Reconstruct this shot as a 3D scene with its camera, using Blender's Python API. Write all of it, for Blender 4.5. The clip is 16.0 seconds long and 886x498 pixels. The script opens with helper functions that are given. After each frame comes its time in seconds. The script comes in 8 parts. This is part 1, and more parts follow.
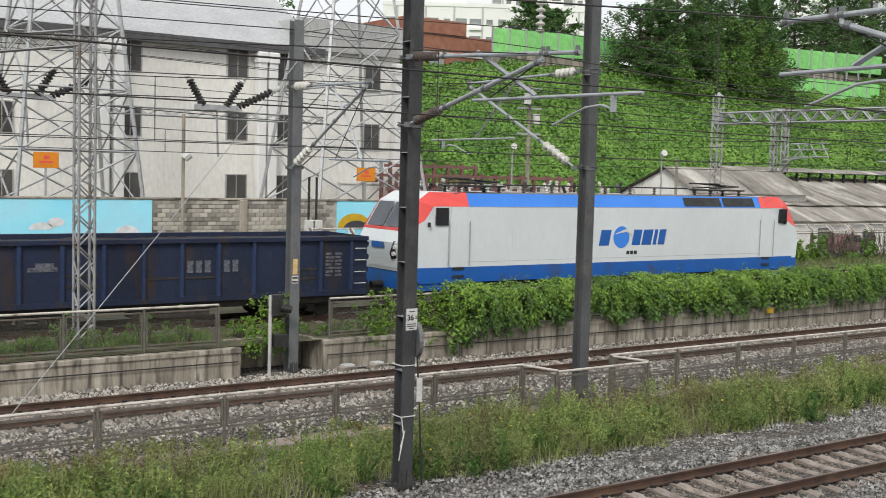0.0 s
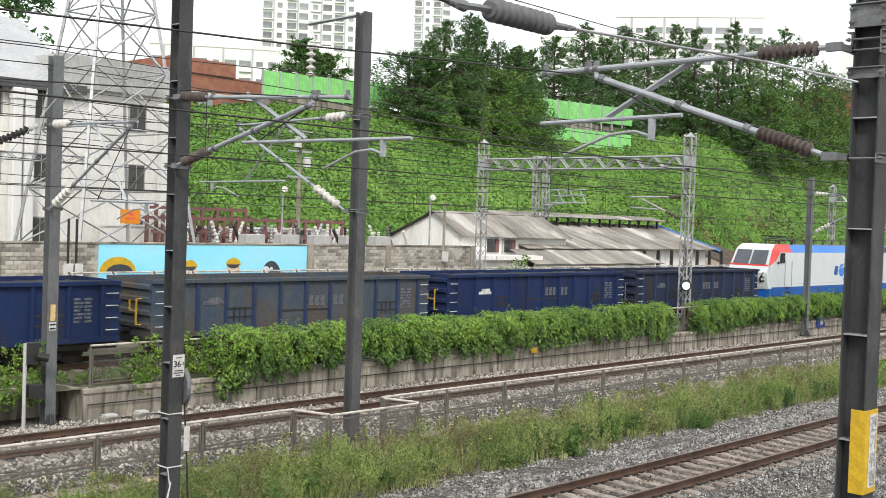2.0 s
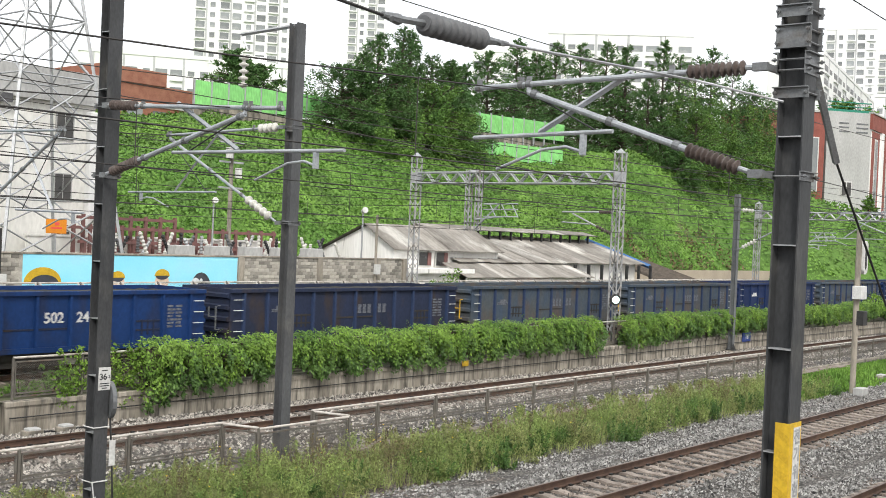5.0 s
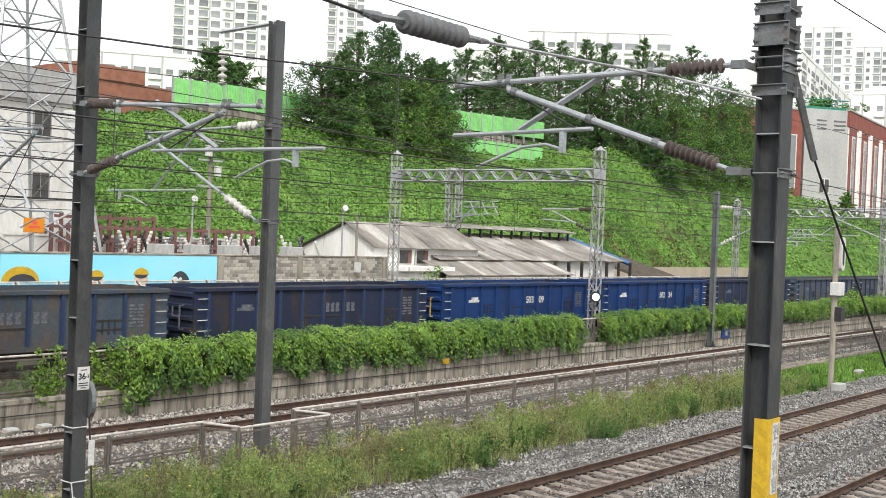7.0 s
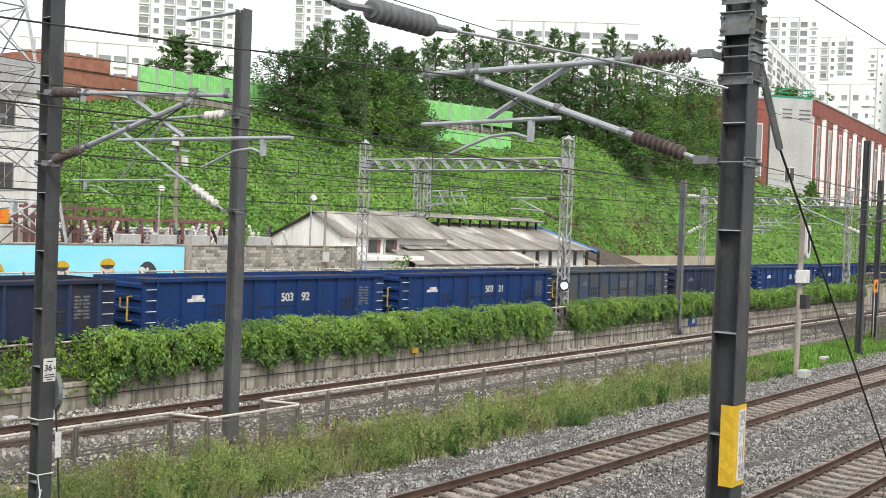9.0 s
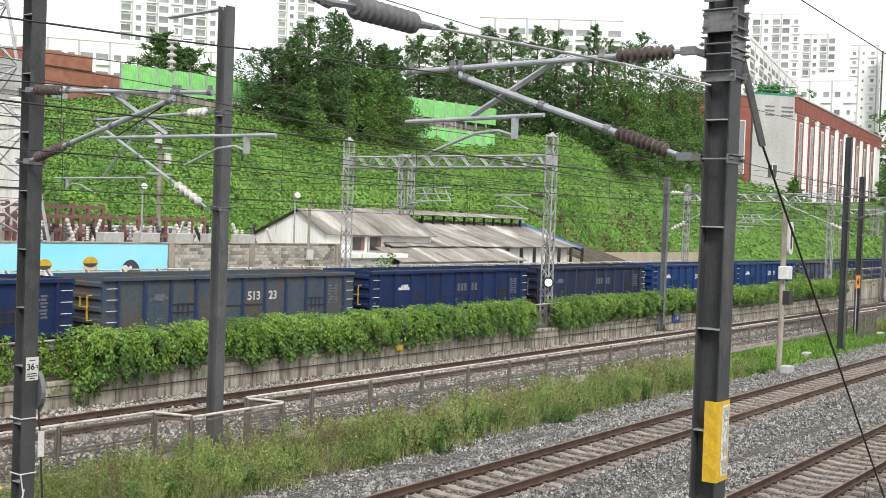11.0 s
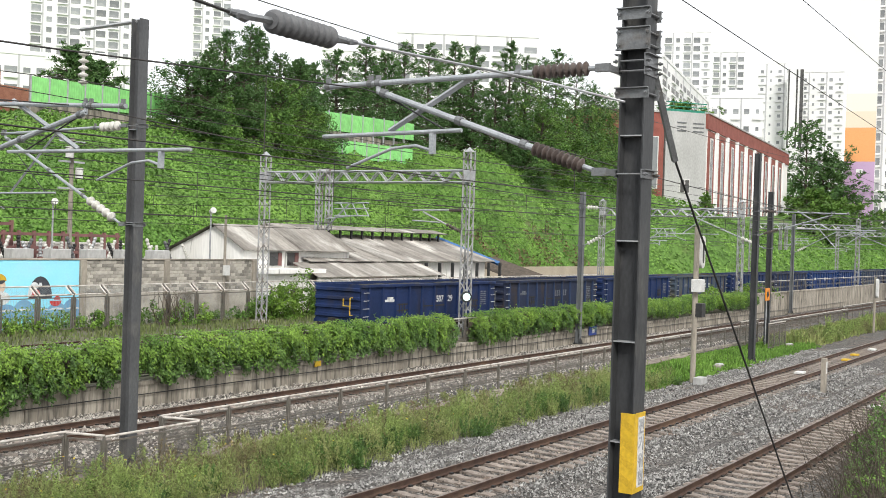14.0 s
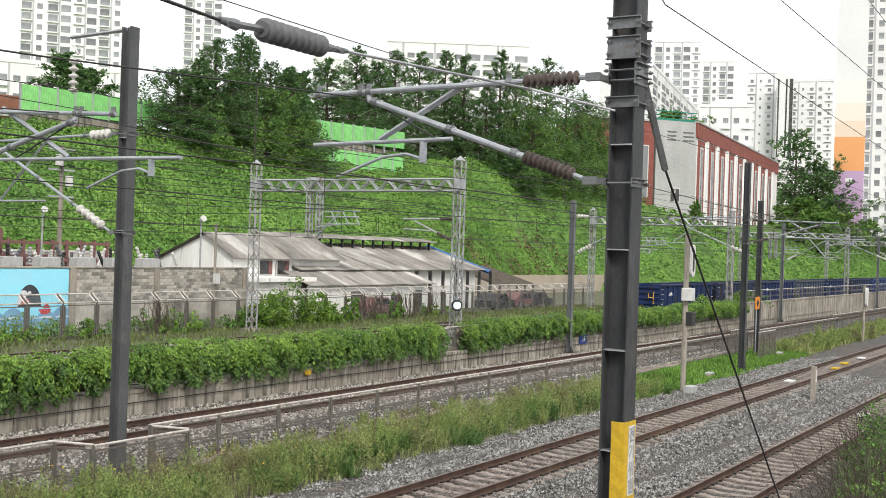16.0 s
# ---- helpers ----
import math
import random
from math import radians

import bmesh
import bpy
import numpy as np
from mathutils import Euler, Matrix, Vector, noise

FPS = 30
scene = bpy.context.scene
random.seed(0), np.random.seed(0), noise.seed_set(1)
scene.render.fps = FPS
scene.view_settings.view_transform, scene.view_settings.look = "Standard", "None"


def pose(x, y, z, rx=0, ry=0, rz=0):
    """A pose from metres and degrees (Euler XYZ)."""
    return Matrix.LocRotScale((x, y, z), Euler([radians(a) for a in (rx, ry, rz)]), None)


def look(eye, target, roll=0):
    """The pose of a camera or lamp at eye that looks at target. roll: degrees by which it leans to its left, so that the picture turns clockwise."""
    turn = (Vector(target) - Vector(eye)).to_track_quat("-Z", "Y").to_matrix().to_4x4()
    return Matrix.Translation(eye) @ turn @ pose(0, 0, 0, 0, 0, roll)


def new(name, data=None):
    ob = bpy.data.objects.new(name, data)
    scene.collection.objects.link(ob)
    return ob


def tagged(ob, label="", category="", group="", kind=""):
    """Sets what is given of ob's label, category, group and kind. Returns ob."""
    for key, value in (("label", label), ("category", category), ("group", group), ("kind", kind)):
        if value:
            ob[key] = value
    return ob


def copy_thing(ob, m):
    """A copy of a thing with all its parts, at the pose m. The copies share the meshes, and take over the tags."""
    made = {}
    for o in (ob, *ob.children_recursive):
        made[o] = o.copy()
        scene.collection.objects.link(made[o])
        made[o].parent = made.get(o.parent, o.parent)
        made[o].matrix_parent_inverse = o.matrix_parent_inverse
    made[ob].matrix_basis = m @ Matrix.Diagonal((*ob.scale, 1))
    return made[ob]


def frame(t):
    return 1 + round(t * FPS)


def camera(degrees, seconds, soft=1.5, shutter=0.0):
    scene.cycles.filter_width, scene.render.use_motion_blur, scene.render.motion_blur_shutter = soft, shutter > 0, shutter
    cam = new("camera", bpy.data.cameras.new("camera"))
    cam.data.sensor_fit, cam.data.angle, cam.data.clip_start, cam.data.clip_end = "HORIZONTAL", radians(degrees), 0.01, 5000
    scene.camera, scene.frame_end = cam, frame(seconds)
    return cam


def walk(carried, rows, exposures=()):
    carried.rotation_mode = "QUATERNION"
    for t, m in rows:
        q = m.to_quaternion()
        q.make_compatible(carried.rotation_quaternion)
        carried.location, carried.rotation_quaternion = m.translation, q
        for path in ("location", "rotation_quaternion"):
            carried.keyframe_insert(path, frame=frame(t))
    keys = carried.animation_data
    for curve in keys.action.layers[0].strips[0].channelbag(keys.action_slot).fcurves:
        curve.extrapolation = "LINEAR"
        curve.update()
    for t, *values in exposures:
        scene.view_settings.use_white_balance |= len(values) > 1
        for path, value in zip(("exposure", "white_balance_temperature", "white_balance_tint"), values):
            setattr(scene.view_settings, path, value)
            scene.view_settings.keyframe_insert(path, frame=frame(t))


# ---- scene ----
# The camera: hand-held on one spot, panning.
cam = camera(43.18, 16.0, soft=0.9, shutter=0.1)
EYE = 5.5
ROWS = [
    (0.0, -4.04, -1.59, -35.15), (0.5, -3.32, -1.41, -40.15), (1.0, -2.47, -1.44, -42.38), (1.5, -1.56, -1.62, -45.22),
    (2.0, -1.47, -1.95, -46.83), (2.5, -1.32, -2.13, -48.26), (3.0, -1.24, -2.35, -48.79), (3.5, -0.88, -2.33, -49.42),
    (4.0, -0.80, -2.39, -49.82), (6.5, -0.58, -2.35, -50.96), (7.0, -0.74, -2.30, -51.30), (7.5, -0.97, -2.33, -51.70),
    (8.0, -1.05, -2.25, -52.12), (8.5, -1.12, -2.23, -52.46), (9.0, -1.23, -2.14, -52.90), (11.5, -1.29, -1.97, -53.79),
    (12.0, -1.21, -1.91, -53.90), (12.5, -1.21, -1.86, -54.42), (13.0, -0.98, -1.78, -55.85), (13.5, -0.69, -1.76, -57.18),
    (14.0, -0.44, -1.82, -57.90), (14.5, -0.23, -1.90, -58.13), (15.0, -0.17, -1.91, -58.38), (15.5, -0.09, -1.93, -58.38),
    (16.0, 0.01, -1.87, -58.38),
]
walk(cam, [(t, pose(0, 0, EYE, 90 + p, r, w)) for t, p, r, w in ROWS],
     exposures=[(0.0, -0.26), (0.5, -0.18), (1.0, -0.09), (2.0, 0.10), (3.5, 0.15), (9.0, 0.15), (12.0, 0.18), (14.2, 0.19), (15.2, 0.04), (16.0, 0.03)])

# World: bright overcast sky, and a very soft sun.
SKY, SUN_UP, SUN_TURN = 0.255, 43.0, 200.0
world = bpy.data.worlds.new("world")
scene.world = world
world.use_nodes = True
wn = world.node_tree.nodes
sky = wn.new("ShaderNodeTexSky")
sky.sky_type, sky.sun_disc = "NISHITA", False
sky.sun_elevation, sky.sun_rotation = radians(SUN_UP), radians(SUN_TURN)
sky.air_density, sky.dust_density = 1.0, 4.0
wmix = wn.new("ShaderNodeMixRGB")
wmix.inputs[0].default_value = 0.90
wmix.inputs[2].default_value = (4.55, 4.6, 4.65, 1)
world.node_tree.links.new(sky.outputs[0], wmix.inputs[1])
world.node_tree.links.new(wmix.outputs[0], wn["Background"].inputs[0])
wn["Background"].inputs[1].default_value = SKY
sun = new("sun", bpy.data.lights.new("sun", "SUN"))
sun.data.energy, sun.data.angle, sun.data.color = 2.55, radians(14), (1.0, 0.97, 0.92)
sun.matrix_world = look((0, 0, 60), (60 * math.sin(radians(46)) * 1.07, 60 * math.cos(radians(46)) * 1.07, 0))


# ---- materials ----
def mat(name, a, b=None, scale=3.0, rough=0.7, metal=0.0, fine=40.0, bump=0.15, c=None, cscale=0.6, cpos=(0.55, 0.75),
        island=0.0, objrand=0.0, stretch=(1, 1, 1), spec=0.4, trans=0.0, grainy=0.35):
    """Two tones mixed by coarse noise, a fine grain, optional stains c, variation by island or object."""
    m = bpy.data.materials.new(name)
    m.use_nodes = True
    nt = m.node_tree
    n, l = nt.nodes, nt.links
    bsdf = n["Principled BSDF"]
    b = b or tuple(x * 0.75 for x in a)
    co = n.new("ShaderNodeTexCoord")
    mp = n.new("ShaderNodeMapping")
    mp.inputs["Scale"].default_value = stretch
    l.new(co.outputs["Object"], mp.inputs["Vector"])

    def noise_tex(s, detail=4):
        t = n.new("ShaderNodeTexNoise")
        t.inputs["Scale"].default_value, t.inputs["Detail"].default_value = s, detail
        l.new(mp.outputs["Vector"], t.inputs["Vector"])
        return t

    def mix(f, c1, c2, kind="MIX"):
        x = n.new("ShaderNodeMixRGB")
        x.blend_type = kind
        for i, v in enumerate((f, c1, c2)):
            if isinstance(v, (int, float)):
                x.inputs[i].default_value = v
            elif isinstance(v, tuple):
                x.inputs[i].default_value = (*v, 1)
            else:
                l.new(v, x.inputs[i])
        return x.outputs[0]

    def ramp(src, p0, p1, v0=0.0, v1=1.0):
        r = n.new("ShaderNodeMapRange")
        for i, v in zip((1, 2, 3, 4), (p0, p1, v0, v1)):
            r.inputs[i].default_value = v
        l.new(src, r.inputs[0])
        return r.outputs[0]

    coarse, grain = noise_tex(scale), noise_tex(fine, 3)
    col = mix(ramp(coarse.outputs[0], 0.35, 0.65), a, b)
    if c:
        st = noise_tex(cscale, 5)
        col = mix(ramp(st.outputs[0], *cpos), col, c)
    col = mix(grainy, col, ramp(grain.outputs[0], 0.3, 0.7, 0.55, 1.35), "MULTIPLY")
    if island:
        g = n.new("ShaderNodeNewGeometry")
        col = mix(1.0, col, ramp(g.outputs["Random Per Island"], 0, 1, 1 - island, 1 + island), "MULTIPLY")
    if objrand:
        g = n.new("ShaderNodeObjectInfo")
        col = mix(1.0, col, ramp(g.outputs["Random"], 0, 1, 1 - objrand, 1 + objrand), "MULTIPLY")
    l.new(col, bsdf.inputs["Base Color"])
    bsdf.inputs["Metallic"].default_value = metal
    bsdf.inputs["Specular IOR Level"].default_value = spec
    l.new(ramp(coarse.outputs[0], 0.2, 0.8, max(rough - 0.1, 0.05), min(rough + 0.12, 1)), bsdf.inputs["Roughness"])
    if bump:
        bp = n.new("ShaderNodeBump")
        bp.inputs["Strength"].default_value, bp.inputs["Distance"].default_value = bump, 0.02
        l.new(grain.outputs[0], bp.inputs["Height"])
        l.new(bp.outputs[0], bsdf.inputs["Normal"])
    if trans:
        out = n["Material Output"]
        tr, ad = n.new("ShaderNodeBsdfTranslucent"), n.new("ShaderNodeMixShader")
        ad.inputs[0].default_value = trans
        l.new(col, tr.inputs[0])
        l.new(bsdf.outputs[0], ad.inputs[1])
        l.new(tr.outputs[0], ad.inputs[2])
        l.new(ad.outputs[0], out.inputs[0])
    return m


def glow(name, colour, strength):
    m = bpy.data.materials.new(name)
    m.use_nodes = True
    b = m.node_tree.nodes["Principled BSDF"]
    b.inputs["Base Color"].default_value = (*colour, 1)
    b.inputs["Emission Color"].default_value = (*colour, 1)
    b.inputs["Emission Strength"].default_value = strength
    return m


M_BALLAST = mat("ballast", (0.15, 0.138, 0.125), (0.075, 0.069, 0.062), 7, 0.9, fine=17, bump=0.8, grainy=0.9, c=(0.16, 0.11, 0.08), cscale=0.5)


def pebbly(m, scale):
    """Breaks a ground material into stone-sized cells of uneven tone with dark gaps."""
    nt = m.node_tree
    n, l = nt.nodes, nt.links
    bsdf = n["Principled BSDF"]
    src = bsdf.inputs["Base Color"].links[0].from_socket
    co = n.new("ShaderNodeTexCoord")
    vo = n.new("ShaderNodeTexVoronoi")
    vo.inputs["Scale"].default_value = scale
    l.new(co.outputs["Object"], vo.inputs["Vector"])
    bw = n.new("ShaderNodeRGBToBW")
    l.new(vo.outputs["Color"], bw.inputs[0])
    for sock, a, b, p, q in ((bw.outputs[0], 0.2, 0.8, 0.35, 1.9), (vo.outputs["Distance"], 0.35, 0.75, 1.0, 0.3)):
        r = n.new("ShaderNodeMapRange")
        for i, v in zip((1, 2, 3, 4), (a, b, p, q)):
            r.inputs[i].default_value = v
        l.new(sock, r.inputs[0])
        x = n.new("ShaderNodeMixRGB")
        x.blend_type = "MULTIPLY"
        x.inputs[0].default_value = 1.0
        l.new(src, x.inputs[1])
        l.new(r.outputs[0], x.inputs[2])
        src = x.outputs[0]
    l.new(src, bsdf.inputs["Base Color"])


pebbly(M_BALLAST, 17.0)
M_STONE_P = mat("pale_ballast_stone", (0.40, 0.375, 0.335), (0.235, 0.215, 0.19), 4, 0.85, fine=30, island=0.75, bump=0.3)
M_STONE = mat("ballast_stone", (0.285, 0.28, 0.265), (0.125, 0.122, 0.117), 4, 0.85, fine=30, island=0.9, bump=0.3)
M_STONE_B = mat("brown_ballast_stone", (0.21, 0.18, 0.15), (0.115, 0.092, 0.075), 4, 0.85, fine=30, island=0.85, bump=0.3)
M_EARTH = mat("earth", (0.13, 0.12, 0.08), (0.09, 0.10, 0.05), 1.5, 0.95, fine=20, bump=0.5)
M_RUST = mat("rail_rust", (0.085, 0.05, 0.035), (0.055, 0.034, 0.026), 3, 0.75, fine=50, c=(0.13, 0.08, 0.05), spec=0.3)
M_RAILTOP = mat("rail_head_steel", (0.25, 0.20, 0.17), (0.14, 0.09, 0.07), 1.5, 0.4, 0.8, fine=60)
M_SLEEPER = mat("concrete_sleeper", (0.29, 0.25, 0.215), (0.20, 0.165, 0.14), 5, 0.9, fine=50, objrand=0.18)
M_CONC = mat("weathered_concrete", (0.38, 0.34, 0.28), (0.21, 0.19, 0.16), 0.5, 0.9, fine=25, c=(0.085, 0.08, 0.068), cscale=1.7, cpos=(0.47, 0.68), stretch=(1.0, 1, 0.22))
M_WALL = mat("streaked_wall_concrete", (0.43, 0.39, 0.325), (0.24, 0.215, 0.175), 1.7, 0.9, fine=22, c=(0.085, 0.078, 0.066), cscale=5.0, cpos=(0.47, 0.66), stretch=(1.0, 1, 0.13))
M_POLE_M = mat("mid_grey_painted_steel", (0.105, 0.108, 0.112), (0.075, 0.077, 0.08), 1.8, 0.5, 0.15, fine=30, spec=0.3, c=(0.15, 0.145, 0.135), cscale=2.5, stretch=(1, 1, 0.4))
M_POLE = mat("dark_grey_painted_steel", (0.068, 0.07, 0.073), (0.046, 0.048, 0.05), 1.8, 0.55, 0.15, fine=30, spec=0.25, c=(0.11, 0.108, 0.10), cscale=2.5, stretch=(1, 1, 0.4))
M_POLE_L = mat("grey_painted_steel", (0.16, 0.17, 0.175), (0.12, 0.125, 0.13), 1.8, 0.5, 0.15, fine=30, c=(0.20, 0.19, 0.18), cscale=2, stretch=(1, 1, 0.4))
M_GALV = mat("galvanised_steel", (0.46, 0.47, 0.48), (0.36, 0.37, 0.38), 4, 0.45, 0.5, fine=40, c=(0.27, 0.24, 0.2), cscale=3, cpos=(0.62, 0.8))
M_TUBE = mat("cantilever_tube_steel", (0.42, 0.44, 0.46), (0.33, 0.35, 0.37), 4, 0.42, 0.4, fine=40)
M_LATT = mat("lattice_steel", (0.34, 0.345, 0.35), (0.25, 0.25, 0.25), 2, 0.6, 0.3, fine=40, c=(0.16, 0.12, 0.09), cscale=2)
M_FENCE = mat("fence_steel", (0.18, 0.166, 0.145), (0.125, 0.115, 0.10), 3, 0.6, 0.3, fine=40, c=(0.15, 0.10, 0.07), cscale=2.5)
M_INSB = mat("brown_insulator", (0.10, 0.075, 0.065), (0.07, 0.055, 0.05), 8, 0.55, fine=50, c=(0.17, 0.15, 0.14), cscale=5)
M_INSG = mat("grey_polymer_insulator", (0.125, 0.13, 0.135), (0.10, 0.10, 0.105), 6, 0.6, fine=40)
M_CLAMP = mat("clamp_steel", (0.22, 0.23, 0.235), (0.16, 0.165, 0.17), 3, 0.5, 0.4, fine=40, c=(0.13, 0.11, 0.09), cscale=4)
M_FADE = mat("ghost_lettering", (0.17, 0.18, 0.20), (0.05, 0.055, 0.075), 8, 0.7, fine=30)
M_INSW = mat("white_porcelain_insulator", (0.62, 0.61, 0.57), (0.48, 0.47, 0.43), 8, 0.3, fine=50)
M_WIRE = mat("wire", (0.035, 0.033, 0.032), (0.06, 0.055, 0.05), 1, 0.6, 0.3, bump=0)
M_WHITE = mat("loco_white", (0.63, 0.675, 0.69), (0.58, 0.62, 0.635), 0.5, 0.35, fine=6, bump=0.0, c=(0.56, 0.555, 0.54), cscale=0.9, cpos=(0.6, 0.9), stretch=(1, 1, 0.5), grainy=0.06)
M_LBLUE = mat("loco_light_blue", (0.045, 0.225, 0.74), (0.04, 0.20, 0.68), 0.6, 0.35, fine=8, bump=0.02, grainy=0.08)
M_DBLUE = mat("loco_dark_blue", (0.012, 0.105, 0.40), (0.012, 0.09, 0.34), 0.8, 0.4, fine=8, bump=0.02, grainy=0.08, c=(0.05, 0.07, 0.13), cscale=1.2)
M_RED = mat("loco_red", (0.78, 0.095, 0.085), (0.70, 0.08, 0.07), 0.8, 0.35, fine=8, bump=0.02, grainy=0.08)
M_BLACK = mat("black_underframe", (0.022, 0.021, 0.02), (0.04, 0.035, 0.03), 3, 0.8, fine=30)
M_GLASS = mat("dark_glass", (0.012, 0.014, 0.017), (0.02, 0.022, 0.025), 1, 0.08, bump=0, spec=0.8)
M_LGLASS = mat("windscreen_glass", (0.05, 0.06, 0.075), (0.07, 0.08, 0.095), 1, 0.06, bump=0, spec=0.9)
M_COAL = mat("coal", (0.012, 0.012, 0.012), (0.03, 0.028, 0.026), 2, 0.9, fine=18, bump=0.8)
M_W_BRIGHT = mat("bright_blue_wagon_paint", (0.011, 0.041, 0.15), (0.009, 0.03, 0.105), 0.7, 0.5, fine=14, c=(0.022, 0.026, 0.05), cscale=1.1, stretch=(1, 1, 0.45), spec=0.2)
M_W_MID = mat("mid_blue_wagon_paint", (0.014, 0.030, 0.10), (0.011, 0.022, 0.068), 0.8, 0.6, fine=14, c=(0.03, 0.03, 0.04), cscale=1.1, stretch=(1, 1, 0.45), spec=0.2)
M_W_DARK = mat("dark_navy_wagon_paint", (0.022, 0.031, 0.066), (0.02, 0.026, 0.048), 0.8, 0.65, fine=14, c=(0.05, 0.036, 0.028), cscale=1.3, stretch=(1, 1, 0.45), spec=0.2)
M_W_WORN = mat("worn_navy_wagon_paint", (0.05, 0.072, 0.105), (0.075, 0.085, 0.09), 1.3, 0.7, fine=12, c=(0.105, 0.075, 0.052), cscale=0.8, cpos=(0.5, 0.72), stretch=(1, 1, 0.6), spec=0.2)
M_W_RIB = mat("blue_rib_paint", (0.03, 0.05, 0.112), (0.024, 0.037, 0.078), 0.8, 0.55, fine=14, c=(0.04, 0.036, 0.04), cscale=1.3, stretch=(1, 1, 0.45), spec=0.2)
M_MARK = mat("faded_white_lettering", (0.66, 0.66, 0.64), (0.42, 0.42, 0.42), 6, 0.7, fine=30)
M_YEL = mat("yellow_paint", (0.62, 0.40, 0.025), (0.52, 0.33, 0.02), 3, 0.5, fine=20)
M_FADED_O = mat("sun_bleached_orange", (0.66, 0.52, 0.30), (0.62, 0.38, 0.12), 6, 0.6, bump=0.02)
M_OCHRE = mat("dull_ochre_stripe", (0.54, 0.345, 0.022), (0.50, 0.32, 0.02), bump=0)
M_SIGNW = mat("white_sign", (0.62, 0.62, 0.60), (0.52, 0.52, 0.5), 3, 0.5, fine=20, bump=0.03)
M_RAILC = mat("worn_top_rail_paint", (0.60, 0.565, 0.52), (0.46, 0.42, 0.38), 3, 0.55, 0.2, fine=40, c=(0.2, 0.15, 0.11), cscale=3)
M_INK = mat("black_ink", (0.03, 0.03, 0.03), bump=0)
M_SIGNB = mat("blue_sign", (0.03, 0.06, 0.25), bump=0.02)
M_ORANGE = mat("orange_sign", (0.72, 0.26, 0.015), (0.66, 0.22, 0.015), 2, 0.5, bump=0.02)
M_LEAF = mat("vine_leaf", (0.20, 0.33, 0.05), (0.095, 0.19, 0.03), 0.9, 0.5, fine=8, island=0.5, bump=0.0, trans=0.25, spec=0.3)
# Darker leaf tone: paints the hedge's shaded face, and colours some dark weeds.
M_LEAF_D = mat("dark_vine_leaf", (0.12, 0.215, 0.048), (0.062, 0.128, 0.032), 0.9, 0.5, fine=8, island=0.5, bump=0.0, trans=0.2, spec=0.3)
M_LEAF2 = mat("slope_vine_leaf", (0.192, 0.345, 0.064), (0.122, 0.255, 0.046), 0.16, 0.55, fine=1.2, island=0.26, bump=0.0, trans=0.2, c=(0.085, 0.165, 0.035), cscale=0.22, cpos=(0.48, 0.7), spec=0.3)
M_TREE = mat("tree_leaf", (0.118, 0.22, 0.066), (0.058, 0.13, 0.04), 0.3, 0.55, fine=3, island=0.35, bump=0.0, trans=0.3, spec=0.3)
M_TREE_L = mat("light_tree_leaf", (0.15, 0.265, 0.05), (0.085, 0.18, 0.036), 0.3, 0.55, fine=3, island=0.38, bump=0.0, trans=0.2, spec=0.3)
M_GRASS = mat("weed_grass", (0.31, 0.335, 0.13), (0.205, 0.255, 0.085), 0.45, 0.6, fine=3, island=0.45, bump=0.0, trans=0.2, c=(0.25, 0.215, 0.115), cscale=0.35, spec=0.25)
M_GRASS_T = mat("muted_terrace_grass", (0.17, 0.205, 0.075), (0.105, 0.14, 0.05), 0.5, 0.6, fine=3, island=0.4, bump=0.0, trans=0.2, c=(0.16, 0.135, 0.075), cscale=0.5, spec=0.25)
M_GRASS_B = mat("bright_low_grass", (0.17, 0.31, 0.055), (0.115, 0.23, 0.04), 0.5, 0.6, fine=3, island=0.4, bump=0.0, trans=0.2, spec=0.25)
M_WEED = mat("broad_weed_leaf", (0.29, 0.37, 0.115), (0.17, 0.255, 0.07), 0.7, 0.6, fine=4, island=0.5, bump=0.0, trans=0.25, c=(0.21, 0.175, 0.10), cscale=0.55, cpos=(0.5, 0.72), spec=0.25)
M_DRYLEAF = mat("dry_brown_leaf", (0.20, 0.15, 0.085), (0.13, 0.12, 0.06), 0.4, 0.7, fine=3, island=0.5, bump=0.0, trans=0.15, spec=0.2)
M_FLOWER = mat("yellow_flower", (0.75, 0.55, 0.03), bump=0)
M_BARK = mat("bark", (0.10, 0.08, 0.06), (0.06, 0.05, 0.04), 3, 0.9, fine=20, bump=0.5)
M_HILL = mat("slope_soil_under_vines", (0.11, 0.21, 0.039), (0.073, 0.15, 0.03), 0.3, 0.9, fine=4, bump=0.6, c=(0.12, 0.10, 0.06), cscale=0.12, cpos=(0.62, 0.75))
M_BLOCK = mat("grey_block", (0.40, 0.375, 0.33), (0.25, 0.232, 0.20), 1.2, 0.9, fine=20, c=(0.10, 0.09, 0.075), cscale=0.5, cpos=(0.48, 0.66), objrand=0.45)
M_MURAL = mat("light_blue_mural_paint", (0.27, 0.73, 0.92), (0.35, 0.78, 0.93), 0.5, 0.6, fine=10, bump=0.02, grainy=0.06, c=(0.35, 0.68, 0.85), cscale=0.5, cpos=(0.55, 0.75))
M_PLASTER = mat("aged_white_plaster", (0.78, 0.77, 0.73), (0.72, 0.71, 0.67), 0.35, 0.85, fine=6, grainy=0.2, c=(0.42, 0.41, 0.38), cscale=0.5, cpos=(0.62, 0.88), stretch=(1, 1, 0.4))
M_PLASTER_G = mat("grey_plaster", (0.46, 0.46, 0.45), (0.38, 0.38, 0.37), 0.3, 0.85, fine=6, stretch=(1, 1, 0.4))
